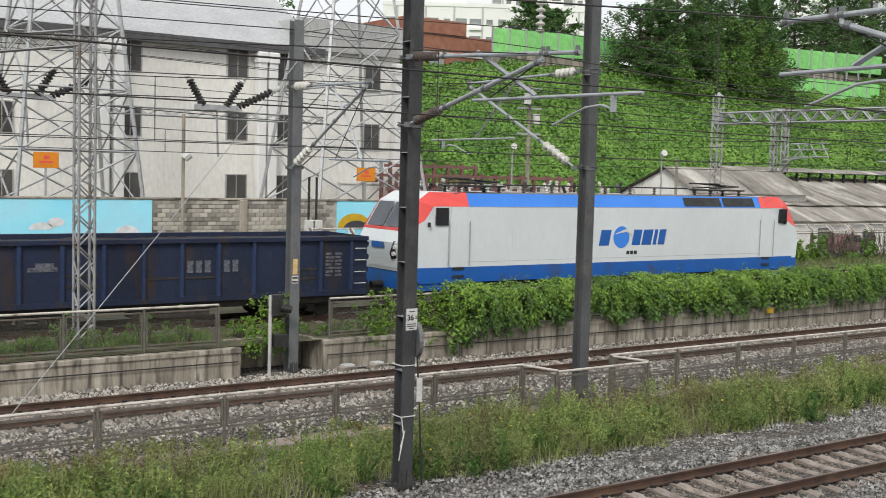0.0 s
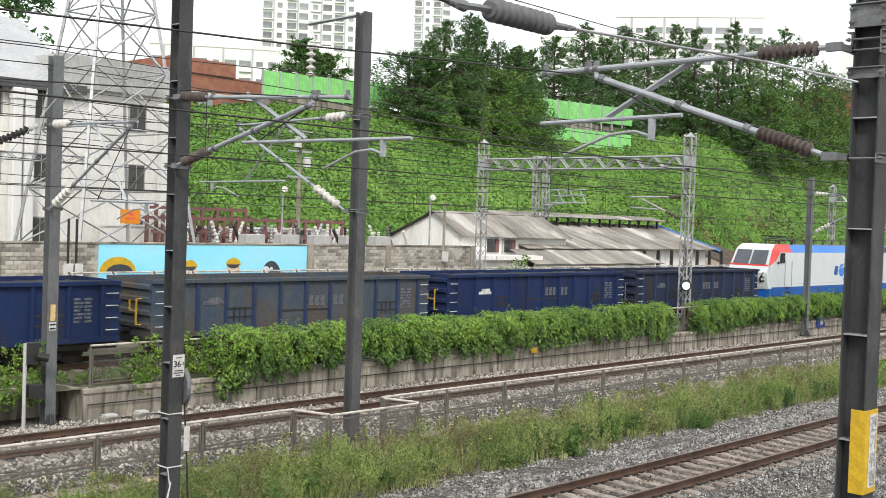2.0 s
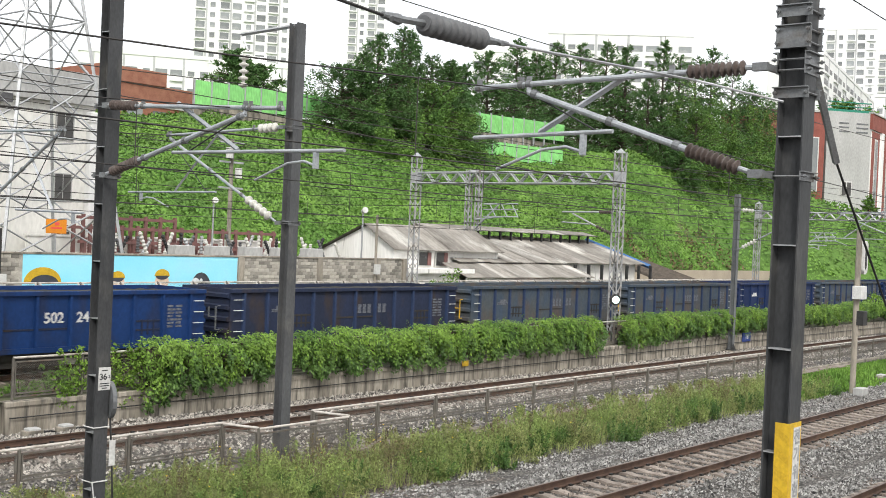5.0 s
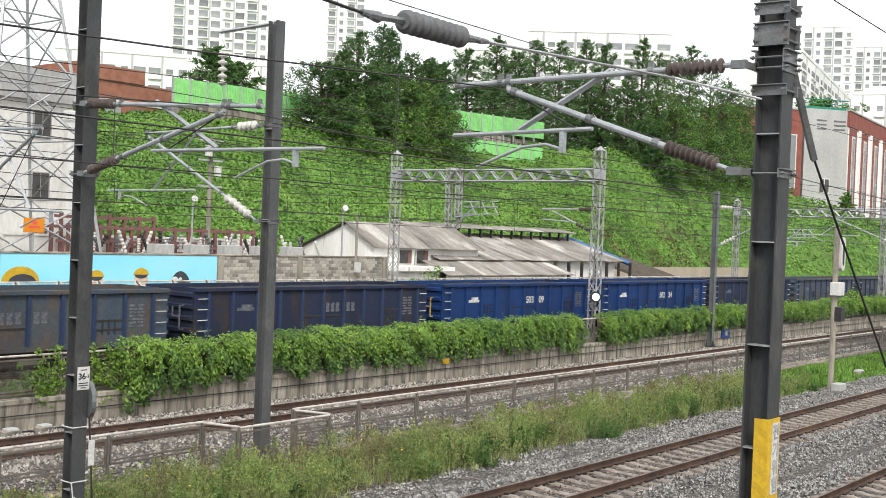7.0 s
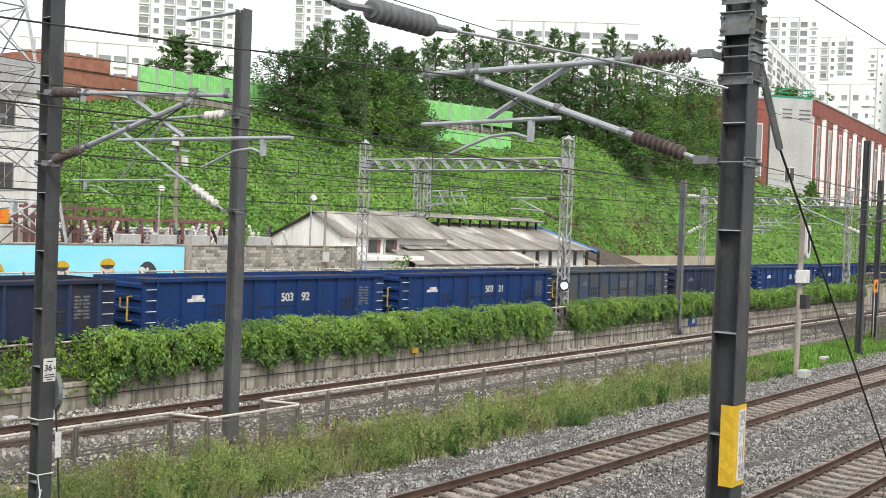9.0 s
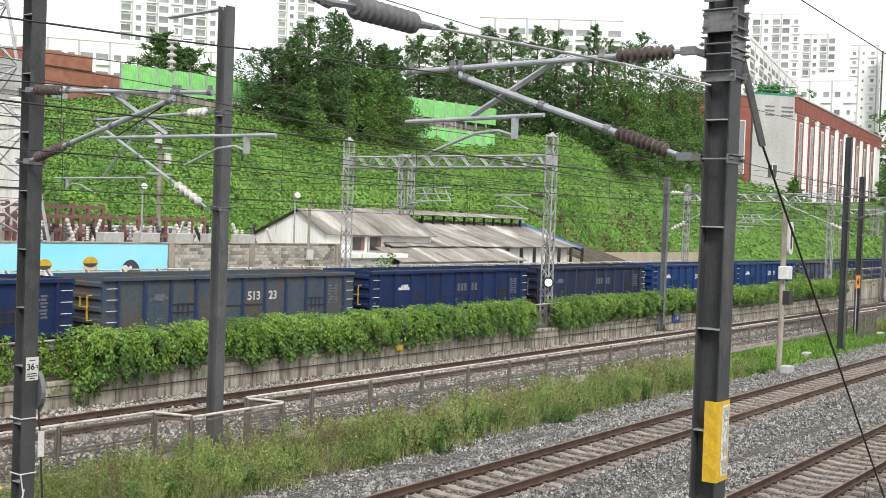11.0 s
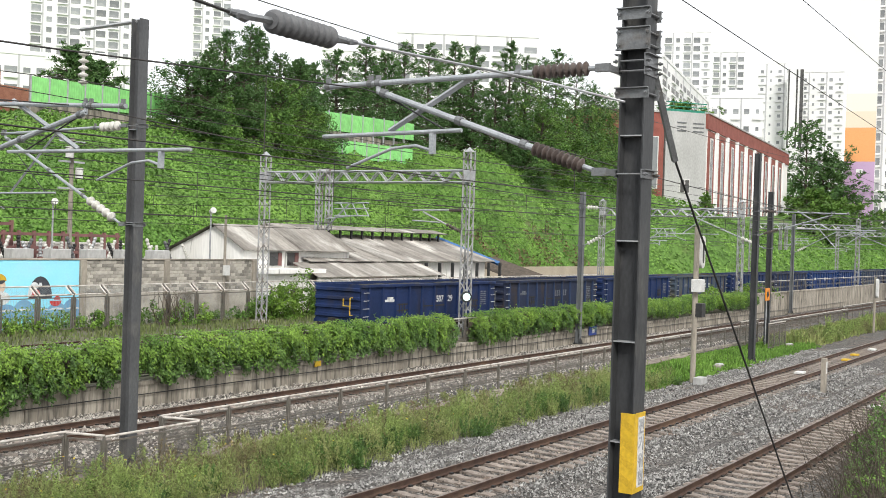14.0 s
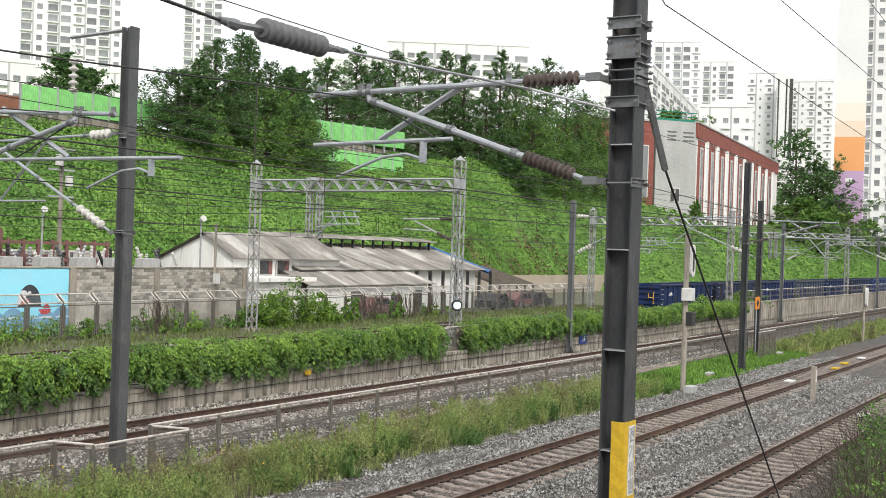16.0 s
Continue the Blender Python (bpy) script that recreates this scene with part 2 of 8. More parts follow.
M_SHEDW = mat("stained_shed_wall", (0.84, 0.83, 0.80), (0.74, 0.73, 0.69), 0.8, 0.85, fine=8, grainy=0.2, c=(0.16, 0.145, 0.125), cscale=2.0, cpos=(0.63, 0.72), stretch=(1, 1, 0.13))
M_ROOF = mat("old_corrugated_sheet", (0.29, 0.27, 0.24), (0.18, 0.165, 0.145), 0.6, 0.9, fine=5, c=(0.50, 0.48, 0.44), cscale=0.3, cpos=(0.54, 0.66), objrand=0.22, stretch=(1.6, 0.7, 1))
M_ROOFG = mat("grey_metal_roof", (0.44, 0.45, 0.46), (0.38, 0.39, 0.40), 0.4, 0.6, fine=6)
M_BARRIER = mat("light_green_barrier_panel", (0.25, 0.60, 0.20), (0.21, 0.53, 0.17), 0.3, 0.5, fine=4, bump=0.03, objrand=0.07)
M_BRICK = mat("red_brick", (0.33, 0.15, 0.10), (0.26, 0.11, 0.075), 1.5, 0.9, fine=10)
M_BRICKD = mat("dark_red_cladding", (0.27, 0.085, 0.065), (0.22, 0.07, 0.055), 0.6, 0.8, fine=6)
M_TOWER = mat("white_tower_paint", (0.80, 0.80, 0.79), (0.74, 0.74, 0.73), 0.06, 0.8, fine=0.8, bump=0, grainy=0.06)
M_STRIP = mat("grey_tower_strip", (0.50, 0.50, 0.51), (0.44, 0.44, 0.45), 0.06, 0.8, fine=0.8, bump=0, grainy=0.06)
M_TOWER_B = mat("pale_beige_tower_paint", (0.80, 0.78, 0.75), (0.75, 0.73, 0.70), 0.06, 0.8, fine=0.8, bump=0, grainy=0.06)
M_WINDOW = mat("window_glass", (0.19, 0.205, 0.215), (0.28, 0.29, 0.29), 0.3, 0.25, bump=0, objrand=0.35, spec=0.6)
M_WINDARK = mat("dark_window", (0.05, 0.05, 0.05), (0.09, 0.085, 0.08), 0.6, 0.3, bump=0, objrand=0.2)
M_PEACH = mat("peach_paint", (0.80, 0.66, 0.52), (0.78, 0.64, 0.50), bump=0, grainy=0.03)
M_PEACH_L = mat("pale_peach_paint", (0.83, 0.75, 0.65), (0.82, 0.74, 0.64), bump=0, grainy=0.03)
M_CREAM = mat("cream_paint", (0.83, 0.80, 0.74), (0.82, 0.79, 0.73), bump=0, grainy=0.03)
M_ORANGEP = mat("orange_wall_paint", (0.80, 0.38, 0.15), (0.77, 0.36, 0.14), bump=0, grainy=0.03)
M_PURPLE = mat("lilac_wall_paint", (0.52, 0.36, 0.54), (0.50, 0.34, 0.52), bump=0, grainy=0.03)
M_GREENR = mat("green_rail_paint", (0.03, 0.25, 0.17), bump=0)
M_REDEQ = mat("red_brown_equipment", (0.22, 0.10, 0.09), (0.15, 0.085, 0.08), 2, 0.7)
M_DARKST = mat("dark_steel_fitting", (0.05, 0.05, 0.05), (0.03, 0.03, 0.03), 3, 0.5, 0.4)
M_LAMP = glow("signal_lamp", (0.72, 1.0, 0.93), 1.2)


# ---- mesh helpers ----
def mesh_of(name, verts, faces, material, smooth=False):
    me = bpy.data.meshes.new(name)
    me.from_pydata([tuple(v) for v in verts], [], faces)
    for m in (material if isinstance(material, (list, tuple)) else [material]):
        me.materials.append(m)
    if smooth:
        me.shade_smooth()
    me.update()
    return me


class Shape:
    """Collects boxes, tubes, prisms and lathes into one mesh."""

    def __init__(self):
        self.v, self.f, self.m, self.k = [], [], [], 0

    def add(self, verts, faces):
        o = len(self.v)
        self.v += [tuple(p) for p in verts]
        self.f += [tuple(i + o for i in q) for q in faces]
        self.m += [self.k] * len(faces)
        return self

    def box(self, x0, x1, y0, y1, z0, z1, c=0.0, m=None):
        """A box with chamfered vertical and top edges when c > 0."""
        if c:
            ring = [(x0 + c, y0), (x1 - c, y0), (x1, y0 + c), (x1, y1 - c), (x1 - c, y1), (x0 + c, y1), (x0, y1 - c), (x0, y0 + c)]
            cx, cy = (x0 + x1) / 2, (y0 + y1) / 2
            sx, sy = 1 - 2 * c / (x1 - x0), 1 - 2 * c / (y1 - y0)
            vs = [(x, y, z0) for x, y in ring] + [(x, y, z1 - c) for x, y in ring] + [(cx + (x - cx) * sx, cy + (y - cy) * sy, z1) for x, y in ring]
            fs = [tuple(range(7, -1, -1)), tuple(range(16, 24))]
            for r in (0, 8):
                fs += [(r + i, r + (i + 1) % 8, r + 8 + (i + 1) % 8, r + 8 + i) for i in range(8)]
        else:
            vs = [(x, y, z) for z in (z0, z1) for x, y in ((x0, y0), (x1, y0), (x1, y1), (x0, y1))]
            fs = [(3, 2, 1, 0), (4, 5, 6, 7), (0, 1, 5, 4), (1, 2, 6, 5), (2, 3, 7, 6), (3, 0, 4, 7)]
        if m is not None:
            vs = [m @ Vector(p) for p in vs]
        return self.add(vs, fs)

    def tube(self, pts, r, n=8, caps=True):
        """A round bar along points; r may be one radius or one for each point."""
        pts = [Vector(p) for p in pts]
        rs = r if isinstance(r, (list, tuple)) else [r] * len(pts)
        vs, fs = [], []
        for i, p in enumerate(pts):
            d = (pts[min(i + 1, len(pts) - 1)] - pts[max(i - 1, 0)]).normalized()
            a = d.cross(Vector((0, 0, 1)) if abs(d.z) < 0.95 else Vector((1, 0, 0))).normalized()
            b = d.cross(a)
            vs += [p + rs[i] * (a * math.cos(q) + b * math.sin(q)) for q in (2 * math.pi * k / n for k in range(n))]
        for i in range(len(pts) - 1):
            fs += [(i * n + k, i * n + (k + 1) % n, (i + 1) * n + (k + 1) % n, (i + 1) * n + k) for k in range(n)]
        if caps:
            fs += [tuple(range(n - 1, -1, -1)), tuple(range(len(vs) - n, len(vs)))]
        return self.add(vs, fs)

    def bar(self, p, q, w, h=None):
        """A square bar from p to q."""
        return self.tube([p, q], [w * 0.7071] * 2, 4)

    def prism(self, outline, axis, a, b):
        """A flat outline, swept from a to b along an axis. The outline lies in the other two axes."""
        def place(u, v, w):
            return {"x": (w, u, v), "y": (u, w, v), "z": (u, v, w)}[axis]
        k = len(outline)
        vs = [place(u, v, a) for u, v in outline] + [place(u, v, b) for u, v in outline]
        fs = [tuple(range(k - 1, -1, -1)), tuple(range(k, 2 * k))] + [(i, (i + 1) % k, k + (i + 1) % k, k + i) for i in range(k)]
        return self.add(vs, fs)

    def mesh(self, name, material, smooth=False):
        me = mesh_of(name, self.v, self.f, material, smooth)
        if self.k or any(self.m):
            me.polygons.foreach_set("material_index", self.m)
        bm = bmesh.new()
        bm.from_mesh(me)
        bmesh.ops.recalc_face_normals(bm, faces=bm.faces)
        bm.to_mesh(me)
        bm.free()
        return me


def part(name, shape, material, parent=None, label="", smooth=False, at=None):
    """Links a Shape (or a ready mesh) as one mesh object, under a thing when given."""
    me = shape if isinstance(shape, bpy.types.Mesh) else shape.mesh(name, material, smooth)
    ob = new(name, me)
    if parent is not None:
        ob.parent = parent
    if at is not None:
        ob.matrix_basis = at
    if label:
        ob["label"] = label
    return ob


def thing(name, label, category, group="", kind="", at=None):
    ob = new(name)
    ob.empty_display_size = 0.2
    if at is not None:
        ob.matrix_basis = at
    return tagged(ob, label, category, group, kind)


def lathe(profile, p, q, n=16):
    """A turned shape: profile of (share of the way from p to q, radius)."""
    p, q = Vector(p), Vector(q)
    s = Shape()
    s.tube([p.lerp(q, u) for u, _ in profile], [r for _, r in profile], n)
    return s


def insulator(p, q, r, sheds, core=0.45, n=16):
    prof = [(0, r * core)]
    for i in range(sheds):
        a = (i + 0.12) / sheds
        prof += [(a, r * core), (a + 0.28 / sheds, r), (a + 0.5 / sheds, r * 0.96), (a + 0.7 / sheds, r * core)]
    prof.append((1, r * core))
    return lathe(prof, p, q, n)


def words(text, size, material, parent, at, name="lettering", label=""):
    """Writing in the built-in font, slightly raised."""
    cu = bpy.data.curves.new(name, "FONT")
    cu.body, cu.size, cu.extrude, cu.align_x, cu.align_y = text, size, 0.003, "CENTER", "CENTER"
    cu.offset = size * 0.022
    cu.materials.append(material)
    ob = new(name, cu)
    ob.parent, ob.matrix_basis = parent, at
    if label:
        ob["label"] = label
    return ob


RNG = np.random.default_rng(7)


def leaf_mesh(name, centres, size, material, up=0.3, jitter=0.4, aspect=0.75, normal=None, droop=0.0, along=None):
    """Many small folded leaves as one mesh: centres (n,3); up: how far they face upward (or along normal); along: where they point."""
    n = len(centres)
    nm = RNG.normal(size=(n, 3))
    nm /= np.linalg.norm(nm, axis=1)[:, None]
    base = np.array([0, 0, 1.0]) if normal is None else np.asarray(normal, float)
    base = base / (np.linalg.norm(base, axis=-1, keepdims=True) + 1e-9)
    nm = nm * (1 - up) + base * up
    nm /= np.linalg.norm(nm, axis=1)[:, None]
    t = np.cross(nm, RNG.normal(size=(n, 3)))
    if along is not None:
        t = along + 0.45 * RNG.normal(size=(n, 3))
        t -= nm * np.sum(t * nm, axis=1)[:, None]
    t /= np.linalg.norm(t, axis=1)[:, None] + 1e-9
    b = np.cross(nm, t)
    s = size * (1 + jitter * (RNG.random((n, 1)) * 2 - 1))
    fold = nm * s * 0.18
    v = np.empty((n, 4, 3))
    v[:, 0] = centres - t * s * 0.5
    v[:, 1] = centres + b * s * aspect * 0.5 - fold
    v[:, 2] = centres + t * s * 0.5 - fold * droop
    v[:, 3] = centres - b * s * aspect * 0.5 - fold
    f = np.arange(n)[:, None] * 4
    tri = np.concatenate([f + [0, 1, 2], f + [0, 2, 3]], axis=1).reshape(-1)
    return raw_mesh(name, v.reshape(-1, 3), tri, 3, material)


def raw_mesh(name, verts, loops, k, material):
    """A mesh from arrays: every face has k corners."""
    me = bpy.data.meshes.new(name)
    nf = len(loops) // k
    me.vertices.add(len(verts))
    me.vertices.foreach_set("co", np.ascontiguousarray(verts, dtype=np.float32).reshape(-1))
    me.loops.add(len(loops))
    me.loops.foreach_set("vertex_index", np.ascontiguousarray(loops, dtype=np.int32))
    me.polygons.add(nf)
    me.polygons.foreach_set("loop_start", np.arange(0, nf * k, k, dtype=np.int32))
    me.materials.append(material)
    me.update(calc_edges=True)
    return me


def blades(name, x, y, z, height, width, material, lean=0.35):
    """Grass blades: thin bent triangles-and-quads from arrays of feet."""
    n = len(x)
    h = height * (0.55 + 0.75 * RNG.random(n))
    a = RNG.random(n) * 6.283
    d = np.stack([np.cos(a), np.sin(a), np.zeros(n)], 1)
    side = np.stack([-np.sin(a + 0.6), np.cos(a + 0.6), np.zeros(n)], 1) * (width * (0.6 + 0.8 * RNG.random(n)))[:, None]
    p = np.stack([x, y, z], 1)
    ln = lean * RNG.random(n)
    mid = p + d * (h * ln * 0.35)[:, None] + np.array([0, 0, 1.0]) * (h * 0.6)[:, None]
    tip = p + d * (h * ln)[:, None] + np.array([0, 0, 1.0]) * h[:, None]
    v = np.stack([p - side * 0.6, p + side * 0.6, mid + side, tip, mid - side], 1)
    f = np.arange(n)[:, None] * 5
    tri = np.concatenate([f + [0, 1, 2], f + [0, 2, 4], f + [4, 2, 3]], 1).reshape(-1)
    return raw_mesh(name, v.reshape(-1, 3), tri, 3, material)


def fbm(x, y, s, seed=0.0):
    """Cheap smooth variation, about -1 to 1."""
    return (np.sin(x * s + 1.3 + seed) * np.cos(y * s * 1.2 + seed * 2) + 0.5 * np.sin(x * s * 2.3 + y * s * 1.7 + seed) + 0.3 * np.sin(x * s * 5.1 - y * s * 4.3 + 2 * seed)) / 1.8


def stuff(name, me, label, category):
    return tagged(new(name, me), label, category, kind="stuff")
# ---- the ground and the tracks ----
# Plan: x runs along the tracks, y away from the camera. Rails of the near tracks at z = 0; upper terrace at z = 0.45.
TERRACE, WALL_Y = 0.45, 28.4


def sheet(name, xs, ys, height, material, label, category="ground", kind="structure"):
    X, Y = np.meshgrid(xs, ys)
    v = np.stack([X, Y, height(X, Y)], 2).reshape(-1, 3)
    w, h = len(xs), len(ys)
    i = (np.arange(h - 1)[:, None] * w + np.arange(w - 1)).reshape(-1, 1)
    ob = new(name, raw_mesh(name, v, (i + [0, 1, w + 1, w]).reshape(-1), 4, material))
    return tagged(ob, label, category, kind=kind)


def low_ground(X, Y):
    bed = np.full_like(X, -0.42)
    for c in (8.1, 13.45, 24.9):
        bed = np.maximum(bed, np.clip(-0.22 - (np.abs(Y - c) - 1.75) * 0.22, -0.5, -0.22))
    return np.where((Y < 30) & (Y > -4), bed, -0.6) + 0.03 * fbm(X, Y, 1.3)


far_x = np.concatenate([[-2600, -1200, -600, -320], np.arange(-200, 420, 4.0), [460, 600, 900, 1500, 2600]])
sheet("ground", far_x, np.concatenate([[-2000, -400, -60, -10, -4], np.arange(-2, 29.5, 0.5), [29.6, 60, 300, 1000, 3000]]), low_ground, M_BALLAST,
      "grey crushed-stone railway ground with weeds")
sheet("terrace_ground", np.arange(-300, 500, 5.0), np.concatenate([[WALL_Y + 0.15], np.arange(29, 75, 1.0)]),
      lambda X, Y: TERRACE + 0.05 * fbm(X, Y, 0.8) + np.clip((Y - 62) * 0.1, 0, 2), M_EARTH, "weedy earth terrace under the raised tracks")


def stones(name, y0, y1, x0, x1, n, size, z, material, label):
    """Loose ballast stones as small lumps bedded in the ground."""
    u = RNG.random(n)
    x = x0 + (x1 - x0) * u ** 1.5
    y = y0 + (y1 - y0) * RNG.random(n)
    c = np.stack([x, y, z(x, y)], 1)
    s = size * (0.6 + 0.9 * RNG.random((n, 1)))
    d = RNG.normal(size=(n, 4, 3))
    d /= np.linalg.norm(d, axis=2)[:, :, None]
    base = np.array([[1, 0, -0.3], [-0.5, 0.85, -0.3], [-0.5, -0.85, -0.3], [0, 0, 0.8]])
    v = c[:, None] + s[:, None] * (base * 0.55 + d * 0.22)
    f = np.arange(n)[:, None] * 4
    tri = np.concatenate([f + q for q in ([0, 1, 3], [1, 2, 3], [2, 0, 3])], 1).reshape(-1)
    return stuff(name, raw_mesh(name, v.reshape(-1, 3), tri, 3, material), label, "gravel")


def zlow(x, y):
    return low_ground(x, y) + 0.015


stones("ballast", 9.3, 12.6, 8, 60, 30000, 0.064, zlow, M_STONE, "grey crushed stone between two tracks")
stones("ballast", 12.2, 14.7, 8, 60, 10000, 0.05, lambda x, y: zlow(x, y) + 0.01, M_STONE_B, "brownish crushed stone between rails")
stones("ballast", 14.3, 17.2, 6, 70, 31000, 0.064, zlow, M_STONE, "pale grey crushed stone shoulder")
stones("ballast", 5.2, 9.2, 11, 60, 11000, 0.05, lambda x, y: zlow(x, y) + 0.005, M_STONE_B, "brownish crushed stone of the near track")
stones("ballast", 26.0, 28.3, 4, 80, 13000, 0.085, lambda x, y: zlow(x, y) + 0.03, M_STONE_P, "pale loose stones along the foot of the wall")
stones("ballast", 21.6, 26.2, 2, 70, 26000, 0.078, zlow, M_STONE_P, "grey crushed stone beside the wall")

stones("ballast", 35.6, 39.8, 24, 90, 9000, 0.09, lambda x, y: TERRACE + 0.04 + 0 * x, M_STONE, "pale stone strip along the overgrown track")


def track(y, z, x0, x1, sleepers, label):
    """Two rails with foot, web and head on concrete sleepers with clips."""
    t = thing("railway_track", label, "railway track", kind="structure", at=pose(0, y, z))
    prof = [(-0.07, -0.165), (0.07, -0.165), (0.07, -0.15), (0.015, -0.125), (0.012, -0.045), (0.036, -0.035), (0.036, -0.004), (-0.036, -0.004),
            (-0.036, -0.035), (-0.012, -0.045), (-0.015, -0.125), (-0.07, -0.15)]
    for side in (-0.7525, 0.7525):
        rail = part("rail", Shape().prism([(side + a, b) for a, b in prof], "x", x0, x1), M_RUST, t, "rust-brown steel rail")
        part("rail_head", Shape().box(x0, x1, side - 0.031, side + 0.031, -0.004, 0.0), M_RAILTOP, rail, "worn steel running surface")
    s = Shape()
    s.prism([(-1.2, -0.34), (1.2, -0.34), (1.2, -0.2), (1.1, -0.175), (0.45, -0.165), (0.35, -0.19), (-0.35, -0.19), (-0.45, -0.165), (-1.1, -0.175), (-1.2, -0.2)], "x", -0.12, 0.12)
    me = s.mesh("sleeper", M_SLEEPER)
    c = Shape()
    for side in (-0.7525, 0.7525):
        for q in (-0.11, 0.11):
            c.box(-0.05, 0.05, side + q - 0.035, side + q + 0.035, -0.172, -0.125)
    clip = c.mesh("rail_clip", M_DARKST)
    for x in sleepers:
        sl = part("sleeper", me, None, t, at=pose(x, 0, 0))
        part("rail_clip", clip, None, sl)
    return t


track(8.1, 0.0, -60, 420, np.arange(13.0, 70, 0.6), "near railway track with rusty rails and concrete sleepers")
track(13.45, 0.0, -60, 420, np.arange(7.0, 110, 0.6), "railway track with rusty rails and concrete sleepers")
track(24.9, 0.0, -60, 420, np.arange(3.0, 60, 0.6), "railway track beside the retaining wall")
track(32.85, 0.65, -300, 500, np.arange(2.0, 40, 0.6), "raised railway track behind a vine hedge")
track(38.6, 0.6, -300, 500, np.arange(20.0, 90, 0.6), "overgrown railway track on the terrace")

# ---- retaining wall with its railing ----
wall = thing("wall_retaining", "stained concrete retaining wall below a railing", "retaining wall", kind="structure")


def wall_run(x0, x1, top, y=WALL_Y, step=6.0):
    x = x0
    while x < x1 - 0.01:
        b = min(x + step, x1)
        s = Shape().box(x + 0.012, b - 0.012, y, y + 0.3, -0.7, top - 0.13).box(x, b, y - 0.05, y + 0.32, top - 0.13, top, 0.02)
        part("wall_panel", s, M_WALL, wall)
        x = b


wall_run(-60, 13.3, 0.42)
wall_run(15.9, 96, 0.46)
wall_run(96, 400, 1.75)
part("wall_panel", Shape().box(13.3, 15.9, WALL_Y + 1.2, WALL_Y + 1.4, -0.7, 0.44).box(13.2, 13.4, WALL_Y + 0.33, WALL_Y + 1.2, -0.7, 0.42)
     .box(15.8, 16.0, WALL_Y + 0.33, WALL_Y + 1.2, -0.7, 0.44), M_WALL, wall, "wall of the niche")
pipe = thing("wall_pipe", "thin dark cable pipe fixed along the concrete wall", "pipe", kind="structure")
for a, b in ((-60, 13.2), (16.0, 130)):
    part("conduit", Shape().tube([(a, WALL_Y - 0.07, 0.02), (b, WALL_Y - 0.07, 0.04)], 0.018, 6), M_DARKST, pipe)


def railing(x0, x1, y, z0, height, bay, label, mesh_panel=True, group="railings", foot=0.38):
    """A run of framed railing panels with posts and a top rail."""
    r = thing("railing", label, "railing", group, at=pose(x0, y, z0))
    n = max(1, round((x1 - x0) / bay))
    w = (x1 - x0) / n
    pm = Shape().box(-0.03, 0.03, -0.03, 0.03, -0.1, height, 0.006).mesh("post", M_FENCE)
    fr = Shape()
    for z in (foot, foot + 0.09, height - 0.12):
        fr.box(0.07, w - 0.07, -0.018, 0.018, z - 0.02, z + 0.02)
    for x in (0.07, w - 0.07):
        fr.box(x - 0.018, x + 0.018, -0.018, 0.018, foot, height - 0.12)
    fr = fr.mesh("panel_frame", M_FENCE)
    net = Shape()
    if mesh_panel:
        k = 0.052
        h = height - 0.14 - foot
        for i in range(int((w + h) / k)):
            a = i * k - h
            for sg in (1, -1):
                p0, p1 = max(a, 0.0), min(a + h, w)
                if p1 - p0 > 0.05:
                    q0, q1 = p0 - a, p1 - a
                    if sg < 0:
                        q0, q1 = h - q0, h - q1
                    net.tube([(p0, 0.004 * sg, foot + q0), (p1, 0.004 * sg, foot + q1)], 0.0028, 3, False)
        net = net.mesh("wire_mesh", M_FENCE)
    for i in range(n + 1):
        part("post", pm, None, r, at=pose(i * w, 0, 0))
        if i < n:
            f = part("panel_frame", fr, None, r, at=pose(i * w, 0, 0))
            if mesh_panel:
                part("wire_mesh", net, None, f)
    part("top_rail", Shape().tube([(0, 0, height), (x1 - x0, 0, height)], 0.032, 8), M_RAILC, r, "pale worn top rail")
    return r


# Fence between the weeds and the middle track, stepping out round a pole.
railing(-6.32, 17.66, 21.4, -0.35, 1.06, 2.66, "low steel mesh fence with a pale top rail")
railing(17.95, 21.05, 20.4, -0.42, 1.09, 3.1, "low steel mesh fence stepping out round a pole", foot=0.2)
for xa, ya, xb, yb in ((17.66, 21.4, 17.95, 20.4), (21.05, 20.4, 20.76, 21.4)):
    r = railing(0, math.hypot(xb - xa, yb - ya), 0, 0, 1.075, 1.5, "short return of a low steel mesh fence", foot=0.2)
    r.matrix_basis = pose(xa, ya, -0.38, 0, 0, math.degrees(math.atan2(yb - ya, xb - xa)))
railing(20.76, 100.2, 21.5, -0.35, 1.06, 2.56, "long low steel mesh fence beside the weeds")
kerb = thing("fence_kerb", "pale low concrete kerb under the mesh fence", "kerb", kind="structure", at=pose(0, 21.42, -0.45))
for k in range(30):
    part("kerb_stone", Shape().box(38.03 + 2 * k, 39.97 + 2 * k, -0.10, 0.10, -0.1, 0.16, 0.02), M_CONC, kerb)
trough = thing("cable_trough", "low concrete cable trough with loose lids beside the fence", "cable trough", kind="structure", at=pose(0, 20.95, -0.42))
part("channel", Shape().box(-8, 60, -0.26, -0.18, -0.1, 0.05).box(-8, 60, 0.18, 0.26, -0.1, 0.05), M_CONC, trough)
lid = Shape().box(-0.47, 0.47, -0.27, 0.27, 0.052, 0.11, 0.012).mesh("trough_lid", M_SLEEPER)
for k in range(66):
    if (k * 7) % 11 != 3:
        part("trough_lid", lid, None, trough, at=pose(-7.5 + k * 1.0, 0.02 * math.sin(k * 2.1), 0.004 * (k % 3), 0, 0, 1.5 * math.sin(k * 1.7)))
